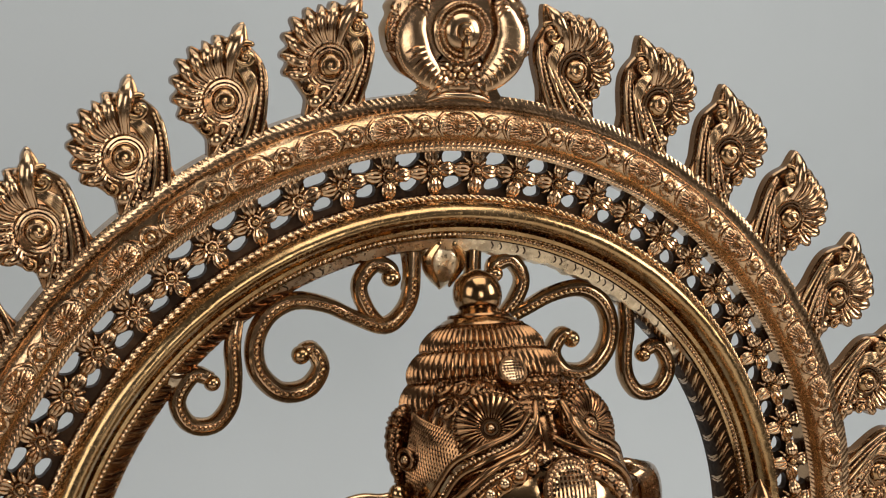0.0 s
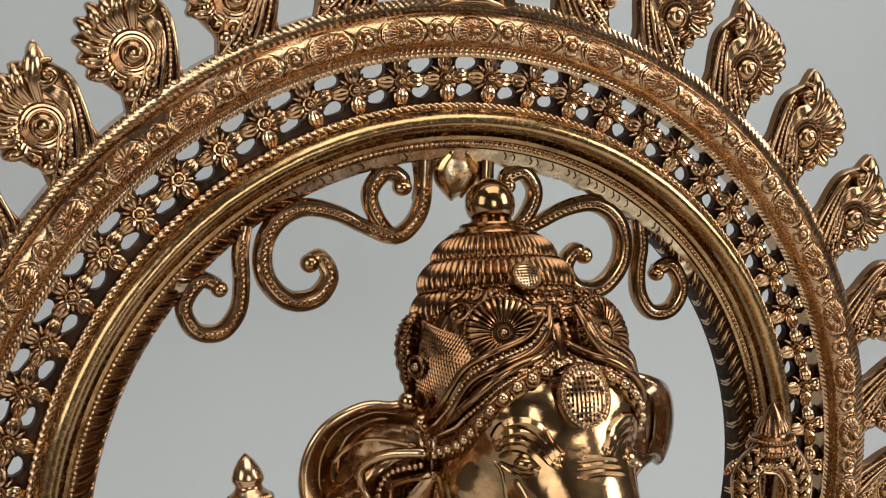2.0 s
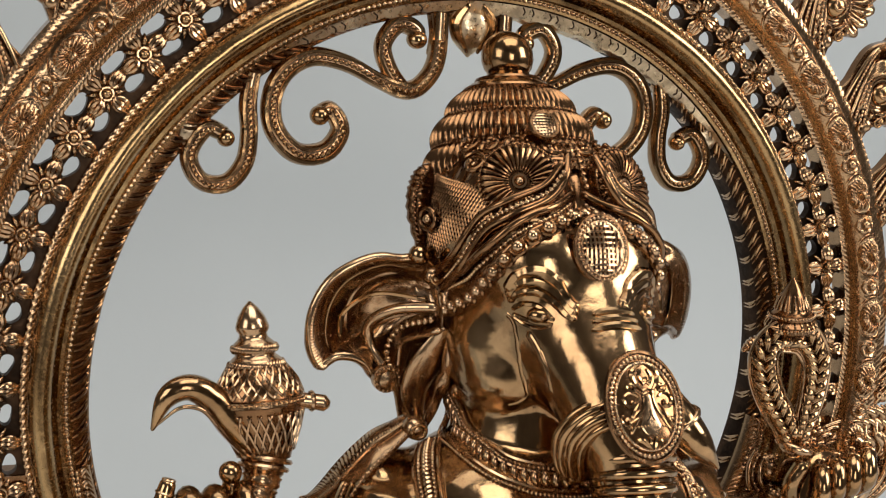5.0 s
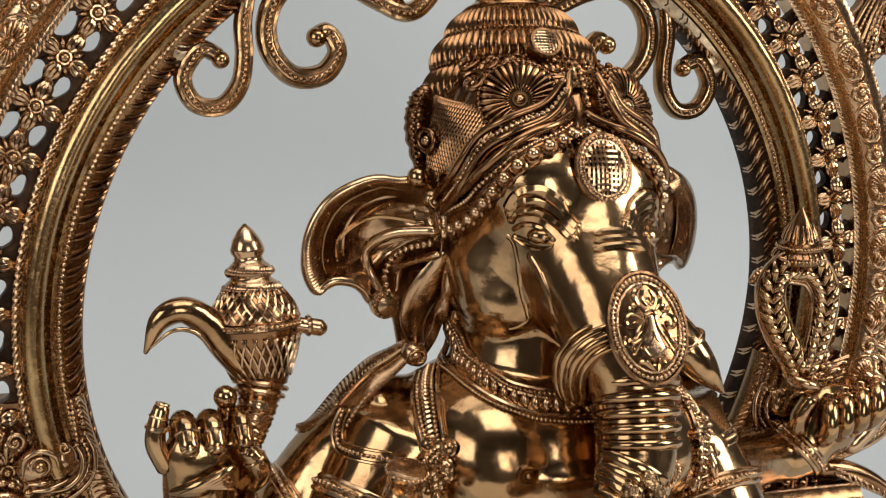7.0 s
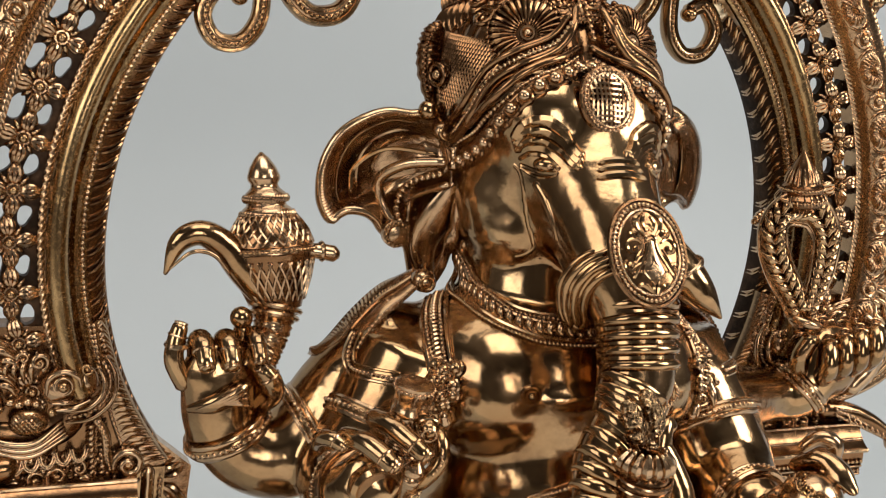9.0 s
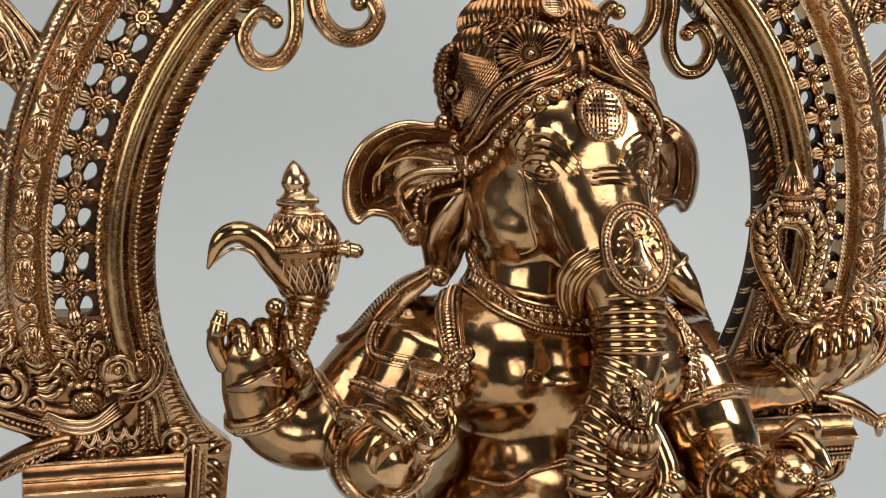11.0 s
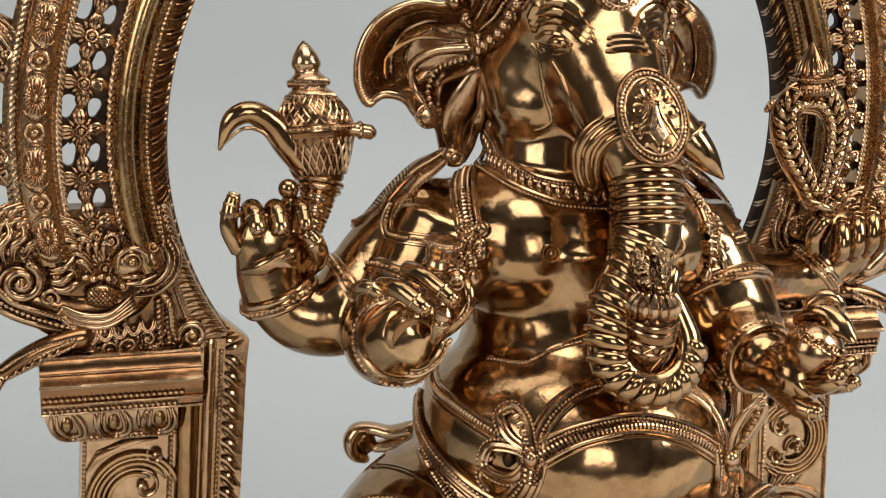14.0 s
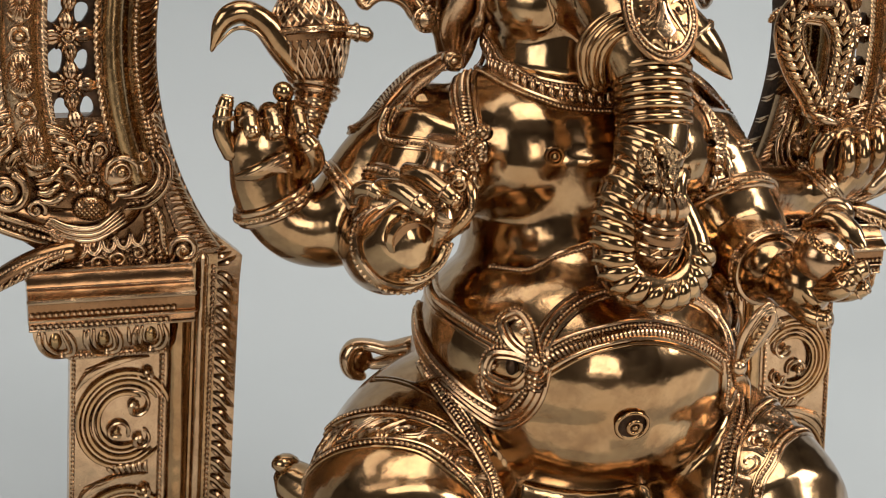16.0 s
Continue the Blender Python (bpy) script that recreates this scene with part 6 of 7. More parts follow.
def arms(b):
    # bracelets and armlets
    def bangle(c, nrm, r, flatten=1.0):
        n = Vector(nrm).normalized()
        for k in (-1, 0, 1):
            b.ring(tuple(Vector(c) + n * k * .0030), r, .0018 if k else .0024, tuple(n), 1 if k else 0, 36, 7)
        mm = n.to_track_quat("Z", "Y").to_matrix()
        b.beads([tuple(Vector(c) + mm @ Vector(((r + .002) * math.cos(t), (r + .002) * math.sin(t), 0))) for t in np.linspace(0, 6.283, 30, endpoint=False)], .0013, .0032, 1, closed=True, per=2)

    bangle((-.1600, -.0875, .545), (-.45, 0, .9), .0200)
    bangle((-.1180, -.0875, .5415), (-.85, 0, -.5), .0265)
    bangle((-.1100, -.1480, .5350), (.1, -.85, .5), .0212)
    bangle((-.0900, -.1080, .5510), (-.5, -.3, -.8), .0295)
    bangle((.1600, -.1000, .558), (.7, 0, .7), .0178)
    bangle((.1050, -.0890, .557), (.98, 0, -.1), .0235)
    bangle((.0900, -.1690, .5265), (.05, -1, -.1), .0198)
    bangle((.0885, -.1200, .5500), (.15, -.6, -.7), .0292)
    # rear hand holding the shell
    for x, z, r in ((-.1742, .5868, .0054), (-.1622, .5868, .0056), (-.1496, .5888, .0048)):
        finger(b, [(x, -.086, z - .006), (x - .0004, -.090, z + .0052), (x + .0002, -.0985, z + .0058), (x + .0006, -.1065, z - .0016)], r)
    for k in range(6):
        b.tube([(-.1776 + .0022 * k, -.1020 - .0004 * k, .5615 + .0006 * k), (-.1670 + .0016 * k, -.1062 - .0002 * k, .5680 - .0004 * k), (-.1570 + .0008 * k, -.1062, .5752 - .0022 * k)], [.0004, .0011, .0004], 1, n=6, per=4)
    finger(b, [(-.181, -.090, .570), (-.186, -.090, .582), (-.185, -.089, .592), (-.183, -.088, .599)], .0046)
    b.ring((-.1845, -.089, .590), .0050, .0014, (0, 0, 1), 1, 16, 6)
    finger(b, [(-.146, -.092, .560), (-.1415, -.099, .568), (-.1430, -.104, .576), (-.147, -.104, .582)], .0056)
    b.tube([(-.180, -.096, .5600), (-.170, -.1020, .5640), (-.160, -.1035, .5700), (-.153, -.1020, .5745)], [.0020, .0046, .0046, .0020], 0, n=12, flat=.8)
    b.ball((-.1552, -.090, .6035), (.0055, .0055, .0055), 0)
    b.tube([(-.152, -.086, .590), (-.1545, -.089, .598)], [.005, .0045], 0, smooth=False)
    shell = Matrix.Translation((-.1327, -.0806, .579)) @ pose(0, 0, 0, -11, -5.5)
    b.tube([(-.149, -.090, .568), (-.1445, -.087, .580), (-.139, -.082, .594), (-.1357, -.0755, .608)], [.0072, .0080, .0094, .0120], 1, n=22, per=14, rib=(.0028, .13))
    b.ring((-.1372, -.0785, .6010), .0112, .0014, (.2, .35, 1), 1, 30, 6)
    b.ring((-.1364, -.0772, .6045), .0122, .0014, (.2, .35, 1), 1, 30, 6)
    b.lathe([(.012, .026), (.0132, .030), (.0168, .040), (.0195, .048), (.0205, .0525)], shell, 6, 36)
    b.lathe([(.0205, .0525), (.0222, .0532), (.0222, .0560), (.0205, .0567)], shell, 1, 36)
    b.lathe([(.0205, .0567), (.0200, .0600), (.0165, .0670), (.0125, .0715)], shell, 6, 36)
    b.lathe([(.0122, .0690), (.0132, .0710), (.0133, .0728), (.0116, .0748), (.0098, .0762), (.0096, .0770), (.0108, .0786), (.0107, .0806), (.0092, .0826), (.0078, .0838), (.0068, .0850), (.0066, .0866), (.0078, .0884), (.0080, .0900), (.0064, .0946), (.0036, .0990), (.0006, .1020)], shell, 1, 30)
    b.beads([tuple(shell @ Vector((.0226 * math.cos(t), .0226 * math.sin(t), .0546))) for t in np.linspace(0, 6.283, 30, endpoint=False)], .0010, .0026, 0, closed=True, per=2)
    for k in range(44):
        t0 = 2 * math.pi * k / 44
        for r, z in ((.0134, .0719), (.0110, .0796)):
            b.tube([tuple(shell @ Vector(((r + .0002 - abs(w) * .0006) * math.cos(t0 + .08 * w), (r + .0002 - abs(w) * .0006) * math.sin(t0 + .08 * w), z + .0018 * w))) for w in (-1, 0, 1)], [.0003, .0006, .0003], 1, n=5, per=2)
    for k in range(26):
        for sgn in (-1, 1):
            t0 = 2 * math.pi * k / 26
            b.tube([tuple(shell @ Vector((r * math.cos(t0 + sgn * w), r * math.sin(t0 + sgn * w), z))) for r, w, z in ((.0138, 0, .030), (.0176, .2, .040), (.0203, .4, .049))], .0007, 1, n=5, per=2)
            b.tube([tuple(shell @ Vector((r * math.cos(t0 + sgn * w), r * math.sin(t0 + sgn * w), z))) for r, w, z in ((.0207, 0, .0575), (.0186, .25, .0640), (.0138, .5, .0712))], .0007, 1, n=5, per=2)
    b.tube([(-.143, -.078, .612), (-.152, -.077, .624), (-.162, -.078, .636), (-.173, -.079, .642), (-.183, -.079, .637), (-.189, -.079, .622)], [.0070, .0082, .0072, .0062, .0048, .0010], 0, n=18)
    b.tube([(-.160, -.084, .624), (-.168, -.085, .633), (-.178, -.085, .634), (-.187, -.081, .625)], [.0008, .0012, .0010, .0005], 1, n=8)
    b.tube([(-.125, -.078, .6345), (-.1165, -.079, .634), (-.109, -.080, .633)], [.0036, .0040, .0042], 1, n=12)
    b.ring((-.1150, -.079, .634), .0042, .0012, (1, 0, 0), 1, 14, 6)
    # front hand with its short staff
    finger(b, [(-.1215, -.162, .5695), (-.1172, -.174, .5715), (-.1118, -.183, .5688), (-.1075, -.189, .5652)], .0051)
    finger(b, [(-.1085, -.160, .5770), (-.1042, -.172, .5772), (-.0985, -.182, .5735), (-.0934, -.1885, .5694)], .0051)
    finger(b, [(-.1310, -.152, .5620), (-.1318, -.160, .5680), (-.1290, -.167, .5702), (-.1255, -.171, .5685)], .0040)
    finger(b, [(-.0900, -.154, .5620), (-.0875, -.164, .5740), (-.0868, -.171, .5765), (-.0880, -.176, .5750)], .0054)
    b.tube([(-.0835, -.168, .5760), (-.0822, -.177, .5715), (-.0838, -.181, .5625), (-.0895, -.179, .5535), (-.0930, -.174, .5470)], [.0028, .0036, .0036, .0034, .0024], 0, n=10)
    b.beads([(-.0830, -.1800, .5720), (-.0845, -.1845, .5630), (-.0895, -.1820, .5550)], .0011, .0025, 1)
    b.tube([(-.0955, -.182, .5620), (-.0968, -.180, .5530), (-.0985, -.176, .5435)], [.0050, .0046, .0022], 1, n=12, per=10, rib=(.0022, .16))
    arc = [(-.1210, -.1600, .5420), (-.1195, -.1620, .5345), (-.1144, -.1640, .5268), (-.1033, -.1660, .5244), (-.0932, -.1670, .5316), (-.0885, -.1670, .5417)]
    b.beads(arc, .0017, .0035, 1)
    b.tube([(x * 1.0 + (x + .105) * .12, y + .002, z + (z - .543) * .12) for x, y, z in arc], .0012, 1, n=6)
    b.tube([(x - (x + .105) * .12, y - .001, z - (z - .543) * .12) for x, y, z in arc], .0016, 0, n=7)
    palm = Matrix.Translation((-.1085, -.1690, .5455)) @ Vector((.12, -.95, -.18)).to_track_quat("Z", "Y").to_matrix().to_4x4() @ Matrix.Scale(.84, 4)
    b.lathe([(.0125, -.012), (.0152, -.004), (.0150, .0004), (.0128, .0022), (.0106, .0008)], palm, 0, 30)
    # palm's hollow in darker bronze, its shade painted in
    b.lathe([(.0108, .0010), (.0085, -.0010), (.0050, -.0030), (.0010, -.0040)], palm, 6, 30)
    b.lathe([(.008, -.03), (.0078, .010), (.0088, .012), (.0088, .015), (.0078, .016), (.0080, .022), (.0090, .024), (.0090, .028), (.0060, .029)], Matrix.Translation((-.093, -.158, .566)) @ pose(0, 0, 0, 8, 4), 1, 22)
    staff = Matrix.Translation((-.093, -.158, .566)) @ pose(0, 0, 0, 8, 4)
    for k in range(11):
        b.ring(staff @ Vector((0, 0, -.010 + .0018 * k)), .0080, .0007, staff.to_3x3() @ Vector((0, 0, 1)), 1, 22, 5)
    b.beads([tuple(staff @ Vector((.0092 * math.cos(t), .0092 * math.sin(t), .0260))) for t in np.linspace(0, 6.283, 24, endpoint=False)], .0009, .0022, 1, per=1, closed=True)
    # far hand with the noose
    for k in range(4):
        finger(b, [(.166 + .010 * k, -.112, .566 + .003 * k), (.162 + .010 * k, -.124, .576 + .003 * k), (.163 + .010 * k, -.121, .587 + .003 * k), (.168 + .010 * k, -.112, .590 + .003 * k)], .0052)
    finger(b, [(.196, -.104, .572), (.203, -.106, .584), (.200, -.108, .595)], .0054)
    finger(b, [(.155, -.106, .566), (.150, -.112, .580), (.154, -.114, .592)], .0056)
    b.tube([(.196, -.100, .556), (.208, -.100, .570), (.208, -.100, .588), (.198, -.102, .600)], [.006, .0065, .0065, .005], 1, n=12)
    # near hand with a bowl of sweets
    sweet = np.array([.1035, -.201, .5405])
    b.ball(sweet, (.0165, .0160, .0155), 1, 26, 16)
    for k in range(26):
        z = -.2 + 1.15 * ((k * .618) % 1.0)
        a = math.pi * (1.0 + 1.25 * ((k * .379) % 1.0)) - .3
        n = np.array([math.cos(a) * math.sqrt(max(0, 1 - z * z)), math.sin(a) * math.sqrt(max(0, 1 - z * z)), z])
        b.ring(tuple(sweet + n * .0160), .0022, .0007, tuple(n), 0, 12, 5)
        if k % 3 == 0:
            b.ball(tuple(sweet + n * .0162), .0010, 0, 7, 5)
    finger(b, [(.104, -.196, .521), (.111, -.209, .5235), (.1155, -.216, .5265), (.1190, -.2195, .5290)], .0054)
    finger(b, [(.102, -.204, .527), (.108, -.214, .5330), (.1125, -.219, .5370), (.1165, -.2210, .5400)], .0056)
    finger(b, [(.098, -.206, .524), (.102, -.216, .5265), (.105, -.221, .5300), (.107, -.2230, .5340)], .0056)
    finger(b, [(.090, -.194, .516), (.094, -.206, .5115), (.0975, -.213, .5105), (.1005, -.2170, .5115)], .0058)
    b.tube([(.104, -.184, .552), (.110, -.194, .5575), (.115, -.205, .5555), (.1185, -.2135, .5500)], [.0055, .0072, .0066, .0030], 0, n=12, flat=.6)
    b.tube([(.088, -.184, .534), (.089, -.196, .531), (.094, -.206, .523), (.098, -.210, .517)], [.0050, .0060, .0055, .0035], 0, n=12)
    b.tube([(.116, -.170, .556), (.124, -.172, .562), (.131, -.176, .560), (.132, -.178, .553)], [.003, .0045, .0045, .003], 1, n=10)


def dress(b):
    # collar of pearls and drops
    left = [(-.0500, -.0700, .6330), (-.0500, -.0900, .6275), (-.0455, -.1080, .6205), (-.0395, -.1290, .6160), (-.0274, -.1390, .6135), (-.0122, -.1440, .6130)]
    ring = left + [(.004, -.1450, .6130)] + [(-x + .002, y, z) for x, y, z in left[::-1][1:]]
    ribbon(b, ring, [(-.0072, .0013, 1, 0), (-.0046, .0011, 1, 1), (-.0024, .0012, 1, 0), (.0062, .0013, 1, 0), (.0088, .0010, 1, 1)], lift=.0010)
    q = np.array(snap(along(spline(ring, 1, 8)[0], .0050), .0010))
    for c in q:
        b.ball(c + np.array([0, 0, -.0014]), (.0024, .0024, .0050), 1, 8, 6)
        b.ball(c + np.array([0, -.0014, -.0030]), (.0013, .0016, .0024), 0, 8, 6)
    for s in (-1, 1):
        # shoulder piece: a hatched ridge with a turned-up tip, and a beaded oval
        M = lambda pts: [(s * -x, y, z) for x, y, z in pts]
        upper = np.array(spline(M([(-.0660, -.0771, .6245), (-.0737, -.0770, .6205), (-.0847, -.0768, .6150), (-.0982, -.0770, .6020), (-.1089, -.0773, .5888), (-.1143, -.0773, .5838), (-.1178, -.0772, .5830)]), 1, 8)[0])
        lower = np.array(spline(M([(-.0693, -.0935, .6195), (-.0780, -.0930, .6140), (-.0883, -.0930, .6075), (-.0983, -.0935, .5965), (-.1041, -.0935, .5880), (-.1110, -.0890, .5815), (-.1182, -.0800, .5818)]), 1, 8)[0])
        wide = 1 + .55 * np.sin(np.linspace(0, math.pi, len(upper))) ** .8
        lower = upper + (lower - upper) * wide[:, None]
        out = np.array([s * .25, -.55, .75])
        sheet = []
        for i, (u, l) in enumerate(zip(upper, lower)):
            row = [u + np.array([0, .004, -.004])]
            for w in np.linspace(0, 1, 9):
                row.append(u + (l - u) * w + out * (.0032 * math.sin(math.pi * min(1, .06 + w * .9)) ** .7))
            sheet.append(row + [l + np.array([0, .008, -.003])])
        b.grid(sheet, 1)
        b.tube(upper[::3], .0016, 1, n=7, per=4)
        for i in np.arange(2, len(upper) - 7, 1.05):
            k, w = int(i), i - int(i)
            u, l = upper[k] * (1 - w) + upper[k + 1] * w, lower[k] * (1 - w) + lower[k + 1] * w
            b.tube([u + out * .0022, u + (l - u) * .16 + out * .0036, u + (l - u) * .38 + out * .0042], [.0006, .0009, .0005], 1, n=5, per=2)
        b.tube((upper + (lower - upper) * .44 + out * .0040)[2:-3:3], .0010, 1, n=6, per=4)
        b.beads((upper + (lower - upper) * .95 + out * .0030)[1:-6], .0012, .0026, 1, per=1)
        oval = snap(M([(-.0991, -.0952, .5964), (-.1042, -.1003, .5880), (-.1048, -.1081, .5830), (-.0988, -.1198, .5835), (-.0880, -.1290, .5840)]), .0008)
        ribbon(b, oval, [(0, .0012, 1, 1), (.0028, .0009, 1, 0), (-.0030, .0008, 0, 0)], lift=.0004)
        b.ball((s * .066, -.090, .6225), (.0065, .0065, .006), 1)
        b.ring((s * .066, -.096, .6225), .0035, .0013, mat=0)
        path = M([(-.0610, -.0930, .6205), (-.0646, -.1065, .6120), (-.0685, -.1242, .6020), (-.0695, -.1348, .5920)])
        ribbon(b, path, [(-.0062, .0013, 1, 0), (-.0034, .0012, 1, 1), (.0002, .0020, 1, 2), (.0038, .0012, 1, 1), (.0064, .0013, 1, 0)], lift=.0012)
        for k in range(11):
            c = snap([(s * (.0720 - .0044 * (k % 3) - .0006 * (k // 3)), -.134 - .0035 * (k % 3), .5930 - .0058 * (k // 3) - .0022 * (k % 2))], .0022)[0]
            n = tuple(SKIN.find_nearest(Vector(c))[1])
            b.ball(c, (.0034, .0032, .0034), 1, 10, 7)
            b.ring(c, .0036, .0009, n, 1, 12, 5)
            b.ring(tuple(np.array(c) + np.array(n) * .0026), .0018, .0007, n, 0, 10, 5)
        tip = snap([(s * .0680, -.139, .5700), (s * .0675, -.139, .5640), (s * .0670, -.138, .5585)], .0016)
        b.tube(tip, [.0030, .0036, .0010], 1, n=8)
        # breast
        n = snap([(s * .0328, -.1590, .5850)])[0]
        b.ring((n[0], n[1] - .0004, n[2]), .0044, .0010, (s * .1, -1, 0), 0, 20, 6)
        b.ring((n[0], n[1] - .0006, n[2]), .0024, .0008, (s * .1, -1, 0), 0, 16, 6)
        b.ball((n[0], n[1] - .0010, n[2]), .0016, 0, 8, 6)
    # jewelled flower with hanging drops on the far shoulder
    for cx, cy, cz, r in ((.0733, -.1297, .5925, .0070), (.0655, -.1267, .6040, .0050)):
        c, n = np.array(snap([(cx, cy, cz)], .0012)[0]), SKIN.find_nearest(Vector((cx, cy, cz)))[1]
        m = Matrix.Translation(c) @ n.to_track_quat("Z", "Y").to_matrix().to_4x4()
        b.ball(tuple(m @ Vector((0, 0, .0016))), r * .30, 0, 12, 8)
        b.ring(tuple(m @ Vector((0, 0, .0010))), r * .42, r * .10, tuple(n), 1, 18, 6)
        for k in range(9):
            t = 2 * math.pi * k / 9
            d = Vector((math.cos(t), math.sin(t), 0))
            b.tube([tuple(m @ (d * r * .45)), tuple(m @ (d * r * .78 + Vector((0, 0, .0020)))), tuple(m @ (d * r * 1.10))], [.0006, r * .22, .0006], 1, n=8, per=4)
            b.ball(tuple(m @ (Vector((math.cos(t + .35), math.sin(t + .35), 0)) * r * 1.12)), r * .14, 0, 8, 6)
    for k in range(5):
        drop = snap([(.0690 + .0026 * k, -.131 - .0006 * k, .5850), (.0700 + .0030 * k, -.133 - .0006 * k, .5800 - .0010 * (k % 2))], .0012)
        b.tube(drop, [.0010, .0017], 1, n=8, smooth=False)
    b.tube(snap([(.0765, -.134, .5800), (.0785, -.136, .5740), (.0800, -.137, .5670)], .0014), [.0022, .0030, .0008], 1, n=10)
    # thread over the chest fold and the waist
    line = [(-.0600, -.1450, .5235), (-.0464, -.1640, .5275), (-.0281, -.1630, .5320), (-.0120, -.1700, .5420)]
    line = snap(spline(line, 1, 4)[0], .0008)
    b.beads(line, .0010, .0022, 1, per=2)
    b.tube(snap([(x, y, z + .0026) for x, y, z in line], .0004), .0009, 1, n=5, per=2)

    # the serpent belt: two bands over the belly, hip bands, sash and looped knots
    def belly(x, z, lift=.0015):
        return snap([on(BELLY[0], BELLY[1], x, z)], lift)[0]

    ribbon(b, [(-.0557, -.208, .494), (-.0489, -.1986, .501), (-.0367, -.194, .514), (-.0177, -.191, .5226), (.012, -.191, .5245), (.0411, -.192, .5204), (.0535, -.193, .5033), (.0569, -.2045, .4845)],
           [(-.0036, .0012, 1, 0), (-.0008, .0018, 1, 0), (.0020, .0011, 1, 1), (.0046, .0016, 1, 0)])
    ribbon(b, [(-.0539, -.204, .4878), (-.0407, -.2067, .4969), (-.0263, -.213, .506), (-.0003, -.214, .5097), (.0252, -.213, .503), (.0538, -.205, .4844)],
           [(-.0060, .0012, 1, 0), (-.0036, .0010, 1, 1), (.0000, .0024, 1, 2), (.0040, .0015, 1, 0), (.0066, .0010, 0, 0)])
    for s in (-1, 1):
        M = lambda pts: [(s * -x, y, z) for x, y, z in pts]
        ribbon(b, M([(-.0800, -.095, .506), (-.083, -.128, .501), (-.0806, -.152, .500), (-.0745, -.179, .498), (-.0640, -.190, .494)]),
               [(-.0044, .0014, 1, 0), (-.0014, .0015, 1, 2), (.0018, .0012, 1, 0), (.0042, .0014, 1, 0)])
        sash = [(-.0900, -.100, .488), (-.0922, -.127, .477), (-.0869, -.157, .4666), (-.0728, -.179, .4576), (-.0612, -.189, .4568), (-.0565, -.204, .4725), (-.0554, -.208, .491)]
        ribbon(b, M(sash), [(-.0060, .0016, 1, 0), (-.0030, .0014, 1, 1), (.0002, .0020, 1, 0), (.0034, .0018, 1, 0), (.0062, .0013, 1, 0)], lift=.0012)
        # tail of the sash that crosses the thigh
        ribbon(b, M([(-.0915, -.131, .470), (-.0845, -.160, .4575), (-.0760, -.182, .4440), (-.0660, -.200, .4260), (-.0600, -.212, .4080)]), [(-.0030, .0012, 1, 0), (.0, .0014, 1, 1), (.0030, .0014, 1, 2), (.0056, .0012, 1, 0)], lift=.0010)
    loop_a = [(-.0570, -.2076, .4956), (-.0552, -.1960, .5060), (-.0590, -.1855, .5120), (-.0660, -.1830, .5060), (-.0640, -.1930, .4970), (-.0583, -.2075, .4930)]
    ribbon(b, loop_a, [(-.0030, .0012, 1, 0), (.0, .0019, 1, 0), (.0026, .0011, 0, 1)], lift=.0022)
    loop_b = [(-.0571, -.208, .4930), (-.0640, -.1960, .4935), (-.0710, -.1860, .4895), (-.0725, -.1860, .4780), (-.0650, -.2010, .4755), (-.0572, -.2065, .4860)]
    ribbon(b, loop_b, [(-.0028, .0012, 1, 0), (.0, .0020, 1, 0), (.0028, .0011, 1, 1)], lift=.0022)
    ribbon(b, [(-.0585, -.2070, .4925), (-.0570, -.2000, .5010), (-.0600, -.1910, .5090)], [(.0, .0024, 1, 1)], lift=.0050)
    ribbon(b, [(-.0690, -.187, .4850), (-.0730, -.181, .4740), (-.0690, -.184, .4650)], [(-.0012, .0013, 1, 0), (.0012, .0012, 1, 1)], lift=.0012)
    # near-black ball stands in for shade in the loop's opening
    b.ball(snap([(-.0640, -.196, .4860)], .001)[0], (.0030, .0040, .0042), 5, 10, 7)
    b.ball((-.0566, -.2090, .4915), (.0036, .0040, .0044), 1)
    for k in range(3):
        b.ring((-.0560, -.2085, .4860 - .003 * k), .0042, .0011, (.2, -.2, 1), 1, 14, 6)
    # leaf-shaped loop that stands out at the other side
    for k, r in ((0, .0022), (1, .0018), (2, .0016)):
        w = .0042 * k
        b.tube([(.0565, -.2060, .4835), (.0555 + w * .2, -.2100, .4990), (.0600 + w * .6, -.2130, .5130), (.0670 + w * .5, -.2140, .5205 - w * .6)], [.0014, r, r, .0012], 1, n=8)
        b.tube([(.0580, -.2060, .4835), (.0640 + w * .3, -.2090, .4960), (.0705 + w * .2, -.2120, .5100), (.0690, -.2140, .5195)], [.0014, r, r, .0012], 1, n=8)
    b.beads([(.0580, -.2085, .4860), (.0615, -.2135, .5000), (.0660, -.2155, .5130)], .0021, .0044, 0)
    b.ball((.0570, -.2075, .4835), (.0045, .0045, .0050), 1)
    for k in range(4):
        b.tube([(.0570, -.2070, .4815), (.0590 + .002 * k, -.2040, .4740), (.0630 + .003 * k, -.1960, .4670 - .002 * k)], [.0016, .0018, .0012], 1, n=7)
    # navel: near-black disc paints the hollow's shade, inside a raised rim and folds
    n = np.array(belly(-.0069, .460, 0))
    b.ball((n[0], n[1] + .0004, n[2]), (.0074, .0012, .0066), 5, 22, 9)
    b.ring((n[0], n[1] - .0002, n[2]), .0076, .0011, (-.05, -1, -.2), 0, 32, 8, rx=1.1)
    b.ring((n[0] + .001, n[1] - .0008, n[2] - .0008), .0034, .0014, (-.05, -1, -.2), 0, 22, 8)
    b.ball((n[0] + .001, n[1] - .0010, n[2] - .0008), .0018, 0)
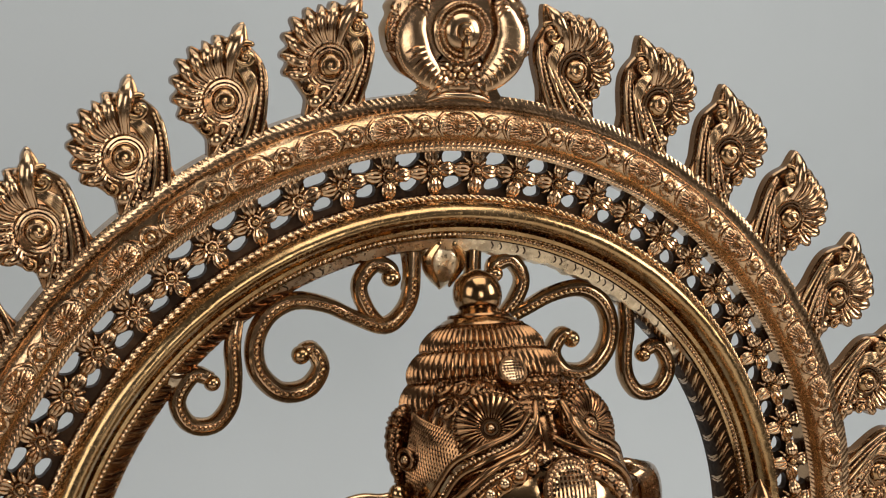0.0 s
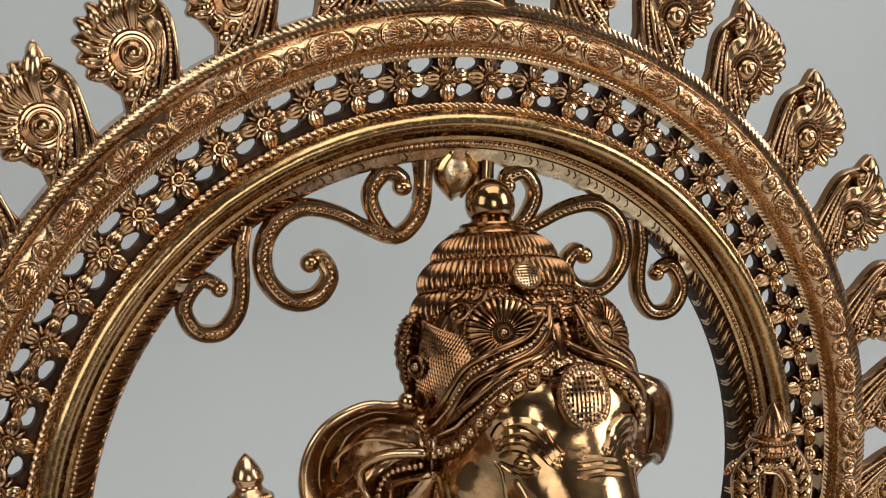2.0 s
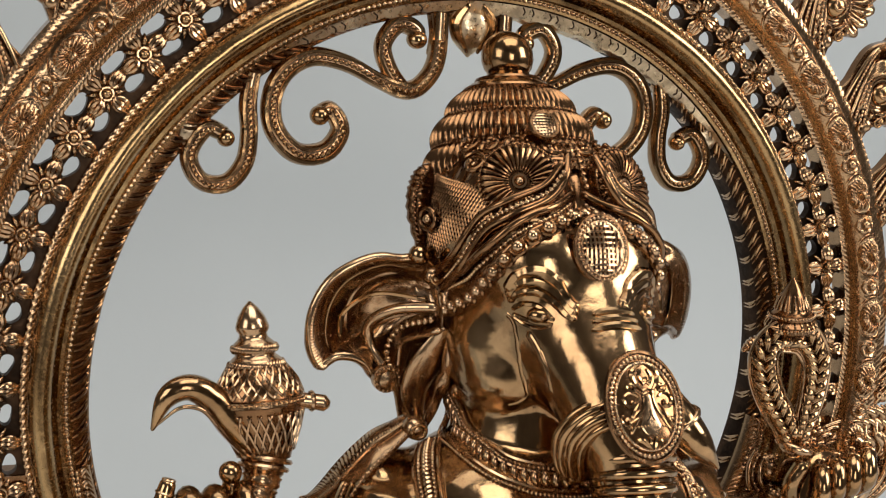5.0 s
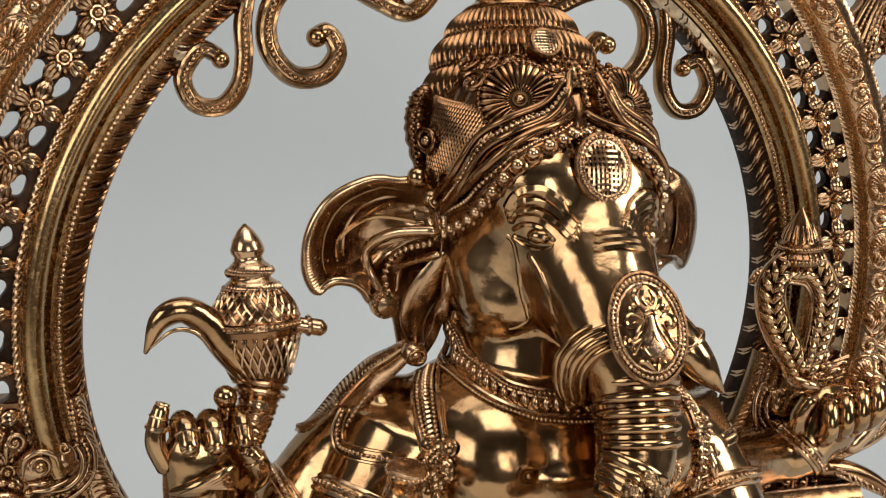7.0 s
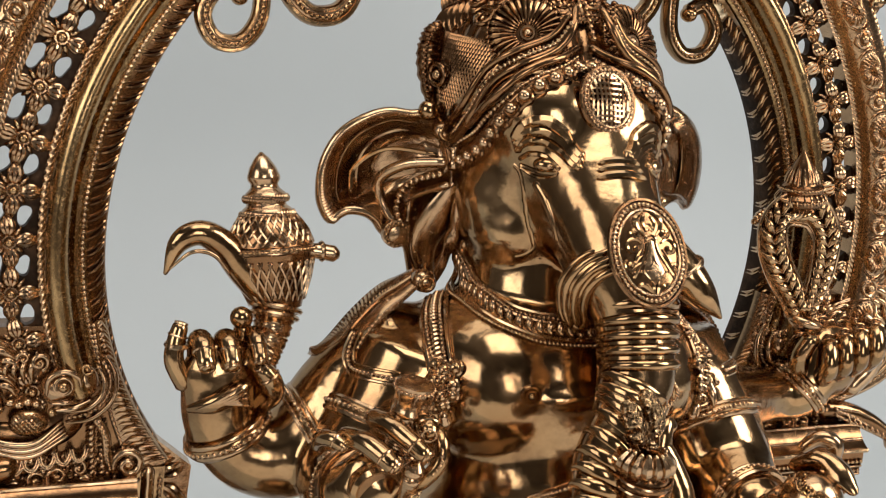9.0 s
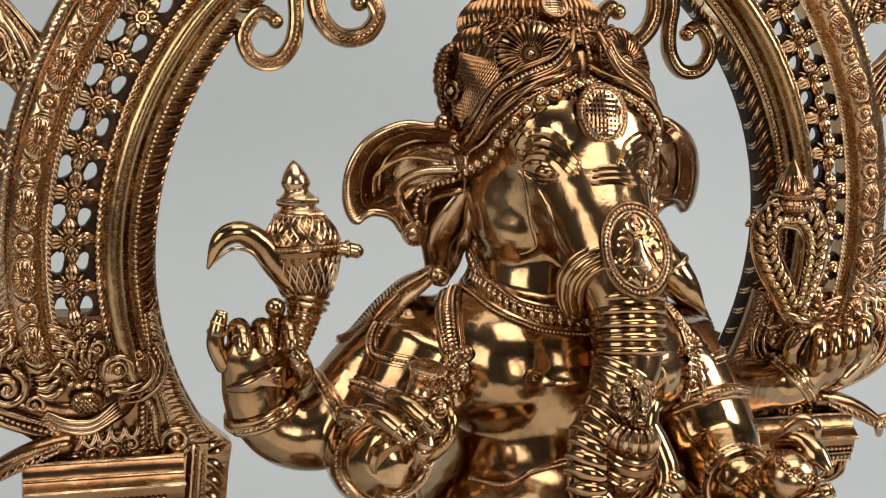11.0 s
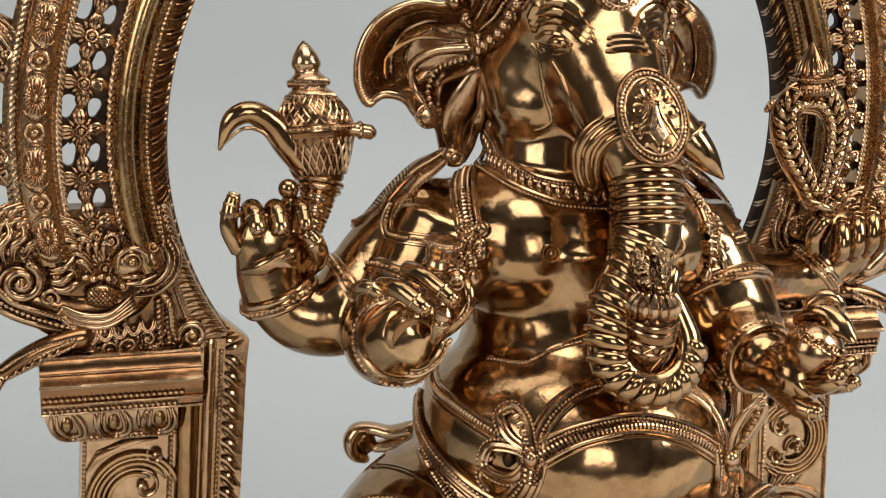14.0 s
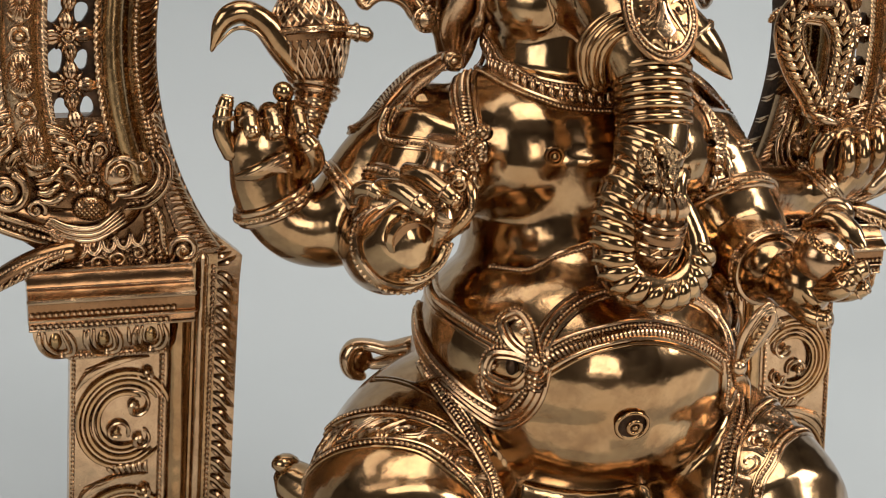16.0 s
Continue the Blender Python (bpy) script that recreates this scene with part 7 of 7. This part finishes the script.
    # patterned hems of the garment over the thighs
    top = [(-.1440, -.128, .432), (-.1271, -.152, .449), (-.1028, -.171, .453), (-.0803, -.186, .4415), (-.0683, -.196, .4235), (-.0620, -.206, .400)]
    low = [(-.1600, -.138, .402), (-.1514, -.157, .424), (-.1331, -.177, .4416), (-.1084, -.192, .444), (-.0939, -.2015, .435), (-.0838, -.207, .424), (-.0760, -.214, .400)]
    P0, P1 = along(spline(top, 1, 8)[0], .001), along(spline(low, 1, 8)[0], .001)
    for s in (-1, 1):
        F = lambda pts: snap([(-s * p[0] * (1.0 if s < 0 else .80), p[1] - (.0 if s < 0 else .016), p[2] - (.0 if s < 0 else .008)) for p in pts])
        for pts, o in ((top, 1), (low, -1)):
            q = F(spline(pts, 1, 4)[0])
            ribbon(b, q[::2], [(0, .0013, 1, 1), (o * .0030, .0009, 1, 0), (-o * .0026, .0009, 0, 0)], lift=.0004)
        N = 9
        for j in range(N):
            t = (j + .5) / N
            a, c = np.array(P0[int(t * (len(P0) - 1))]), np.array(P1[int(t * (len(P1) - 1))])
            a2, c2 = np.array(P0[int(min(t + .05, 1) * (len(P0) - 1))]), np.array(P1[int(min(t + .05, 1) * (len(P1) - 1))])
            ez = (a - c) * .36
            ex = (a2 + c2 - a - c) / 2
            ex = ex / (np.linalg.norm(ex) + 1e-9) * np.linalg.norm(ez) * .95
            m = (a + c) / 2
            flip = 1 if j % 2 else -1
            for r0, turns, rad in ((1.0, 5.2, .0012), (.62, 3.6, .0009)):
                sp = [m + (ex * math.cos(1.15 * w - .6) + flip * ez * math.sin(1.15 * w - .6)) * r0 * (1 - .15 * w) for w in np.linspace(0, turns, 16)]
                b.tube(F(sp), np.linspace(rad * .6, rad, 16), 1, n=5, per=1)
            for w in (-1, 0, 1):
                lf = [m - ex * .9 - flip * ez * .9, m - ex * (1.15 + .15 * w) + flip * ez * (.1 + .2 * w), m - ex * (.8 + .25 * w) + flip * ez * .95]
                b.tube(F(spline(lf, 1, 4)[0]), [.0004] + [.0009] * 7 + [.0004], 1, n=5, per=1)
    for dz in (0, .010):
        ribbon(b, [(-.118, -.120, .458 + dz * .6), (-.100, -.150, .4635 + dz * .7), (-.082, -.172, .455 + dz * .6), (-.070, -.186, .440 + dz * .5)], [(0, .0010, 0, 0)], lift=.0002)
    # cloth end behind the hip and the toes past the knee
    b.tube([(-.081, -.080, .459), (-.092, -.070, .4535), (-.101, -.063, .4535), (-.1095, -.060, .4520), (-.1135, -.060, .4450), (-.1115, -.061, .4370), (-.1045, -.063, .4345)], [.0045, .0040, .0038, .0042, .0044, .0040, .0030], 1, n=12, flat=1.5)
    b.ball((-.105, -.062, .4445), (.0065, .0030, .0075), 6)
    b.tube([(-.083, -.077, .4495), (-.093, -.068, .4445), (-.100, -.064, .4420)], [.0045, .0040, .0030], 1, n=10, flat=1.5)
    for k in range(5):
        b.ball((-.157 + .003 * k, -.104 - .006 * (k % 2), .401 - .0062 * k), (.008, .007, .0056), 0, 10, 7)
    b.tube([(-.155, -.105, .392), (-.14, -.12, .385), (-.12, -.13, .375)], [.012, .016, .018], 0, n=12)


b = Build()
v, f = fused(statue_core(), 0.0018, 20)
b.add(v, f, 0)
SKIN = BVHTree.FromPolygons(v.tolist(), f)
SKIN.find_nearest((0, 0, 0))
ear(b, -1, 1.0)
ear(b, 1, 0.78, 0.011)
head = Build()
crown(head)
hv, hf, hm = head.arrays()
slot = {0: 1, 1: 6, 2: 6, 3: 6, 4: 0, 6: 6}
for k in set(hm):
    b.add(hv, [f for f, m in zip(hf, hm) if m == k], slot[k])
face(b)
arms(b)
dress(b)


def settle(p):
    """The rear arm with the noose drawn back towards the arch."""
    x, y, z = p[:, 0], p[:, 1], p[:, 2]
    arm = np.maximum(step(x, .100, .150) * step(z, .500, .535), step(x, .075, .112) * step(z, .585, .605)) * step(y, -.160, -.130)
    return p + arm[:, None] * (.055 * np.array([.684, 1, -.21]) + .07 * (p - np.array([.165, -.10, .60])))


b.v = [settle(np.asarray(p, float)) for p in b.v]


def noose(b):
    """A broad leafy loop of rope, pinched together in the hand, under a spired cap."""
    line = [(.1851, -.0535, .5920), (.1770, -.0526, .6056), (.1679, -.0513, .6189), (.1612, -.0500, .6337), (.1602, -.0490, .6468), (.1668, -.0488, .6555), (.1775, -.0492, .6575), (.1880, -.0500, .6540), (.1958, -.0513, .6411), (.1957, -.0524, .6243), (.1931, -.0531, .6108), (.1895, -.0537, .5980)]
    half = [.0066, .0080, .0088, .0094, .0092, .0092, .0100, .0096, .0092, .0085, .0070, .0055]
    p, w = spline(line, half, 12, True)
    d = np.roll(p, -1, 0) - np.roll(p, 1, 0)
    d /= np.linalg.norm(d, axis=1)[:, None]
    side = np.cross(d, (0, 1, 0))
    front = np.array([0, -1.0, 0])
    rows = [[p[i] + side[i] * w[i] * o - front * back + front * up for o, up, back in ((-1, .0004, 0), (-.92, .0018, 0), (-.5, .0024, 0), (0, .0014, 0), (.5, .0024, 0), (.92, .0018, 0), (1, .0004, 0), (.8, 0, .004), (-.8, 0, .004))] for i in range(len(p))]
    b.grid(rows, 6, loop=True)
    gone = np.concatenate([[0], np.cumsum(np.linalg.norm(np.diff(p, axis=0), axis=1))])
    fine = np.arange(.003, gone[-1] - .003, .0062)
    at = lambda q: np.stack([np.interp(fine, gone, q[:, j]) for j in range(3)], 1)
    top = .45 * gone[-1]
    rnd = random.Random(11)
    for c, t, n, r, s in zip(at(p), at(d), at(side), np.interp(fine, gone, w), fine):
        rise = 1 if s < top else -1
        for o in (-1, 1):
            r2 = r * rnd.uniform(.78, .90)
            a, m, e = c - t * rise * .0020 + front * .0022, c + n * o * r2 * .55 + t * rise * .0030 + front * .0042, c + n * o * r2 + t * rise * .0085 + front * .0022
            b.tube([a, m, e], [.0012, .0027, .0008], 0, n=9, per=5, flat=.7)
            b.tube([a + front * .0016, m + front * .0016 + t * rise * .0004, e + front * .0006], [.0003, .0006, .0003], 1, n=5, per=3)
    for o, r in ((-1, .0014), (1, .0014), (-.84, .0007), (.84, .0007)):
        b.tube(p + side * w[:, None] * o + front * .0016, r, 1, n=7, per=1, closed=True)
    cap = Matrix.Translation((.1785, -.0465, .6650)) @ pose(0, 0, 0, 0, -5)
    b.lathe([(.0100, -.009), (.0142, -.004), (.0148, -.001), (.0125, .0015), (.0132, .003), (.0132, .0052), (.0104, .0066), (.0100, .0080), (.0088, .0120), (.0048, .0200), (.0005, .0262)], cap, 6, 28)
    for r, z in ((.0150, -.0026), (.0134, .0042)):
        b.beads([tuple(cap @ Vector((r * math.cos(t), r * math.sin(t), z))) for t in np.linspace(0, 2 * math.pi, 40, endpoint=False)], .0009, .0021, 1, per=1, closed=True)
    for k in range(22):
        t = 2 * math.pi * k / 22
        b.tube([tuple(cap @ Vector((r * math.cos(t), r * math.sin(t), z))) for r, z in ((.0146, -.004), (.0150, -.001), (.0130, .0014))], .0006, 1, n=5, per=2)
        b.tube([tuple(cap @ Vector((r * math.cos(t), r * math.sin(t), z))) for r, z in ((.0102, .0080), (.0090, .0120), (.0066, .0165))], [.0006, .0005, .0002], 1, n=5, per=2)
    b.tube([(.1590, -.0480, .6530), (.1530, -.0465, .6510), (.1484, -.0455, .6470)], [.0050, .0042, .0016], 1, n=10, per=8, rib=(.0022, .2))
    b.ring((.1880, -.0535, .5890), .0100, .0028, (.3, 0, 1), 1, 30, 8)


noose(b)
# the whole tusk
b.tube([(0.0265, -0.1600, 0.6600), (0.0317, -0.1711, 0.6511), (0.0365, -0.1759, 0.6453), (0.0429, -0.1788, 0.6379), (0.0509, -0.1807, 0.6296)], [.0090, .0096, .0086, .0062, .0010], 0, n=18)
b.ring((0.0326, -0.1712, 0.6506), .0096, .0018, (.55, -.1, -.8), 1)
LEAN = np.array([[1.0085, 0.0119, -0.0133], [0.0485, 0.9681, -0.0629], [-0.0512, 0.0093, 0.9881]])
b.v = [p @ LEAN.T + np.array([0.0116, 0.0551, 0.0040]) for p in b.v]
statue = new("statue", b.mesh("statue", BRONZES, 50))
statue.location = (0.013, 0, 0)
tagged(statue, "polished bronze seated elephant-headed statue with four arms and a tall crown", "statue")
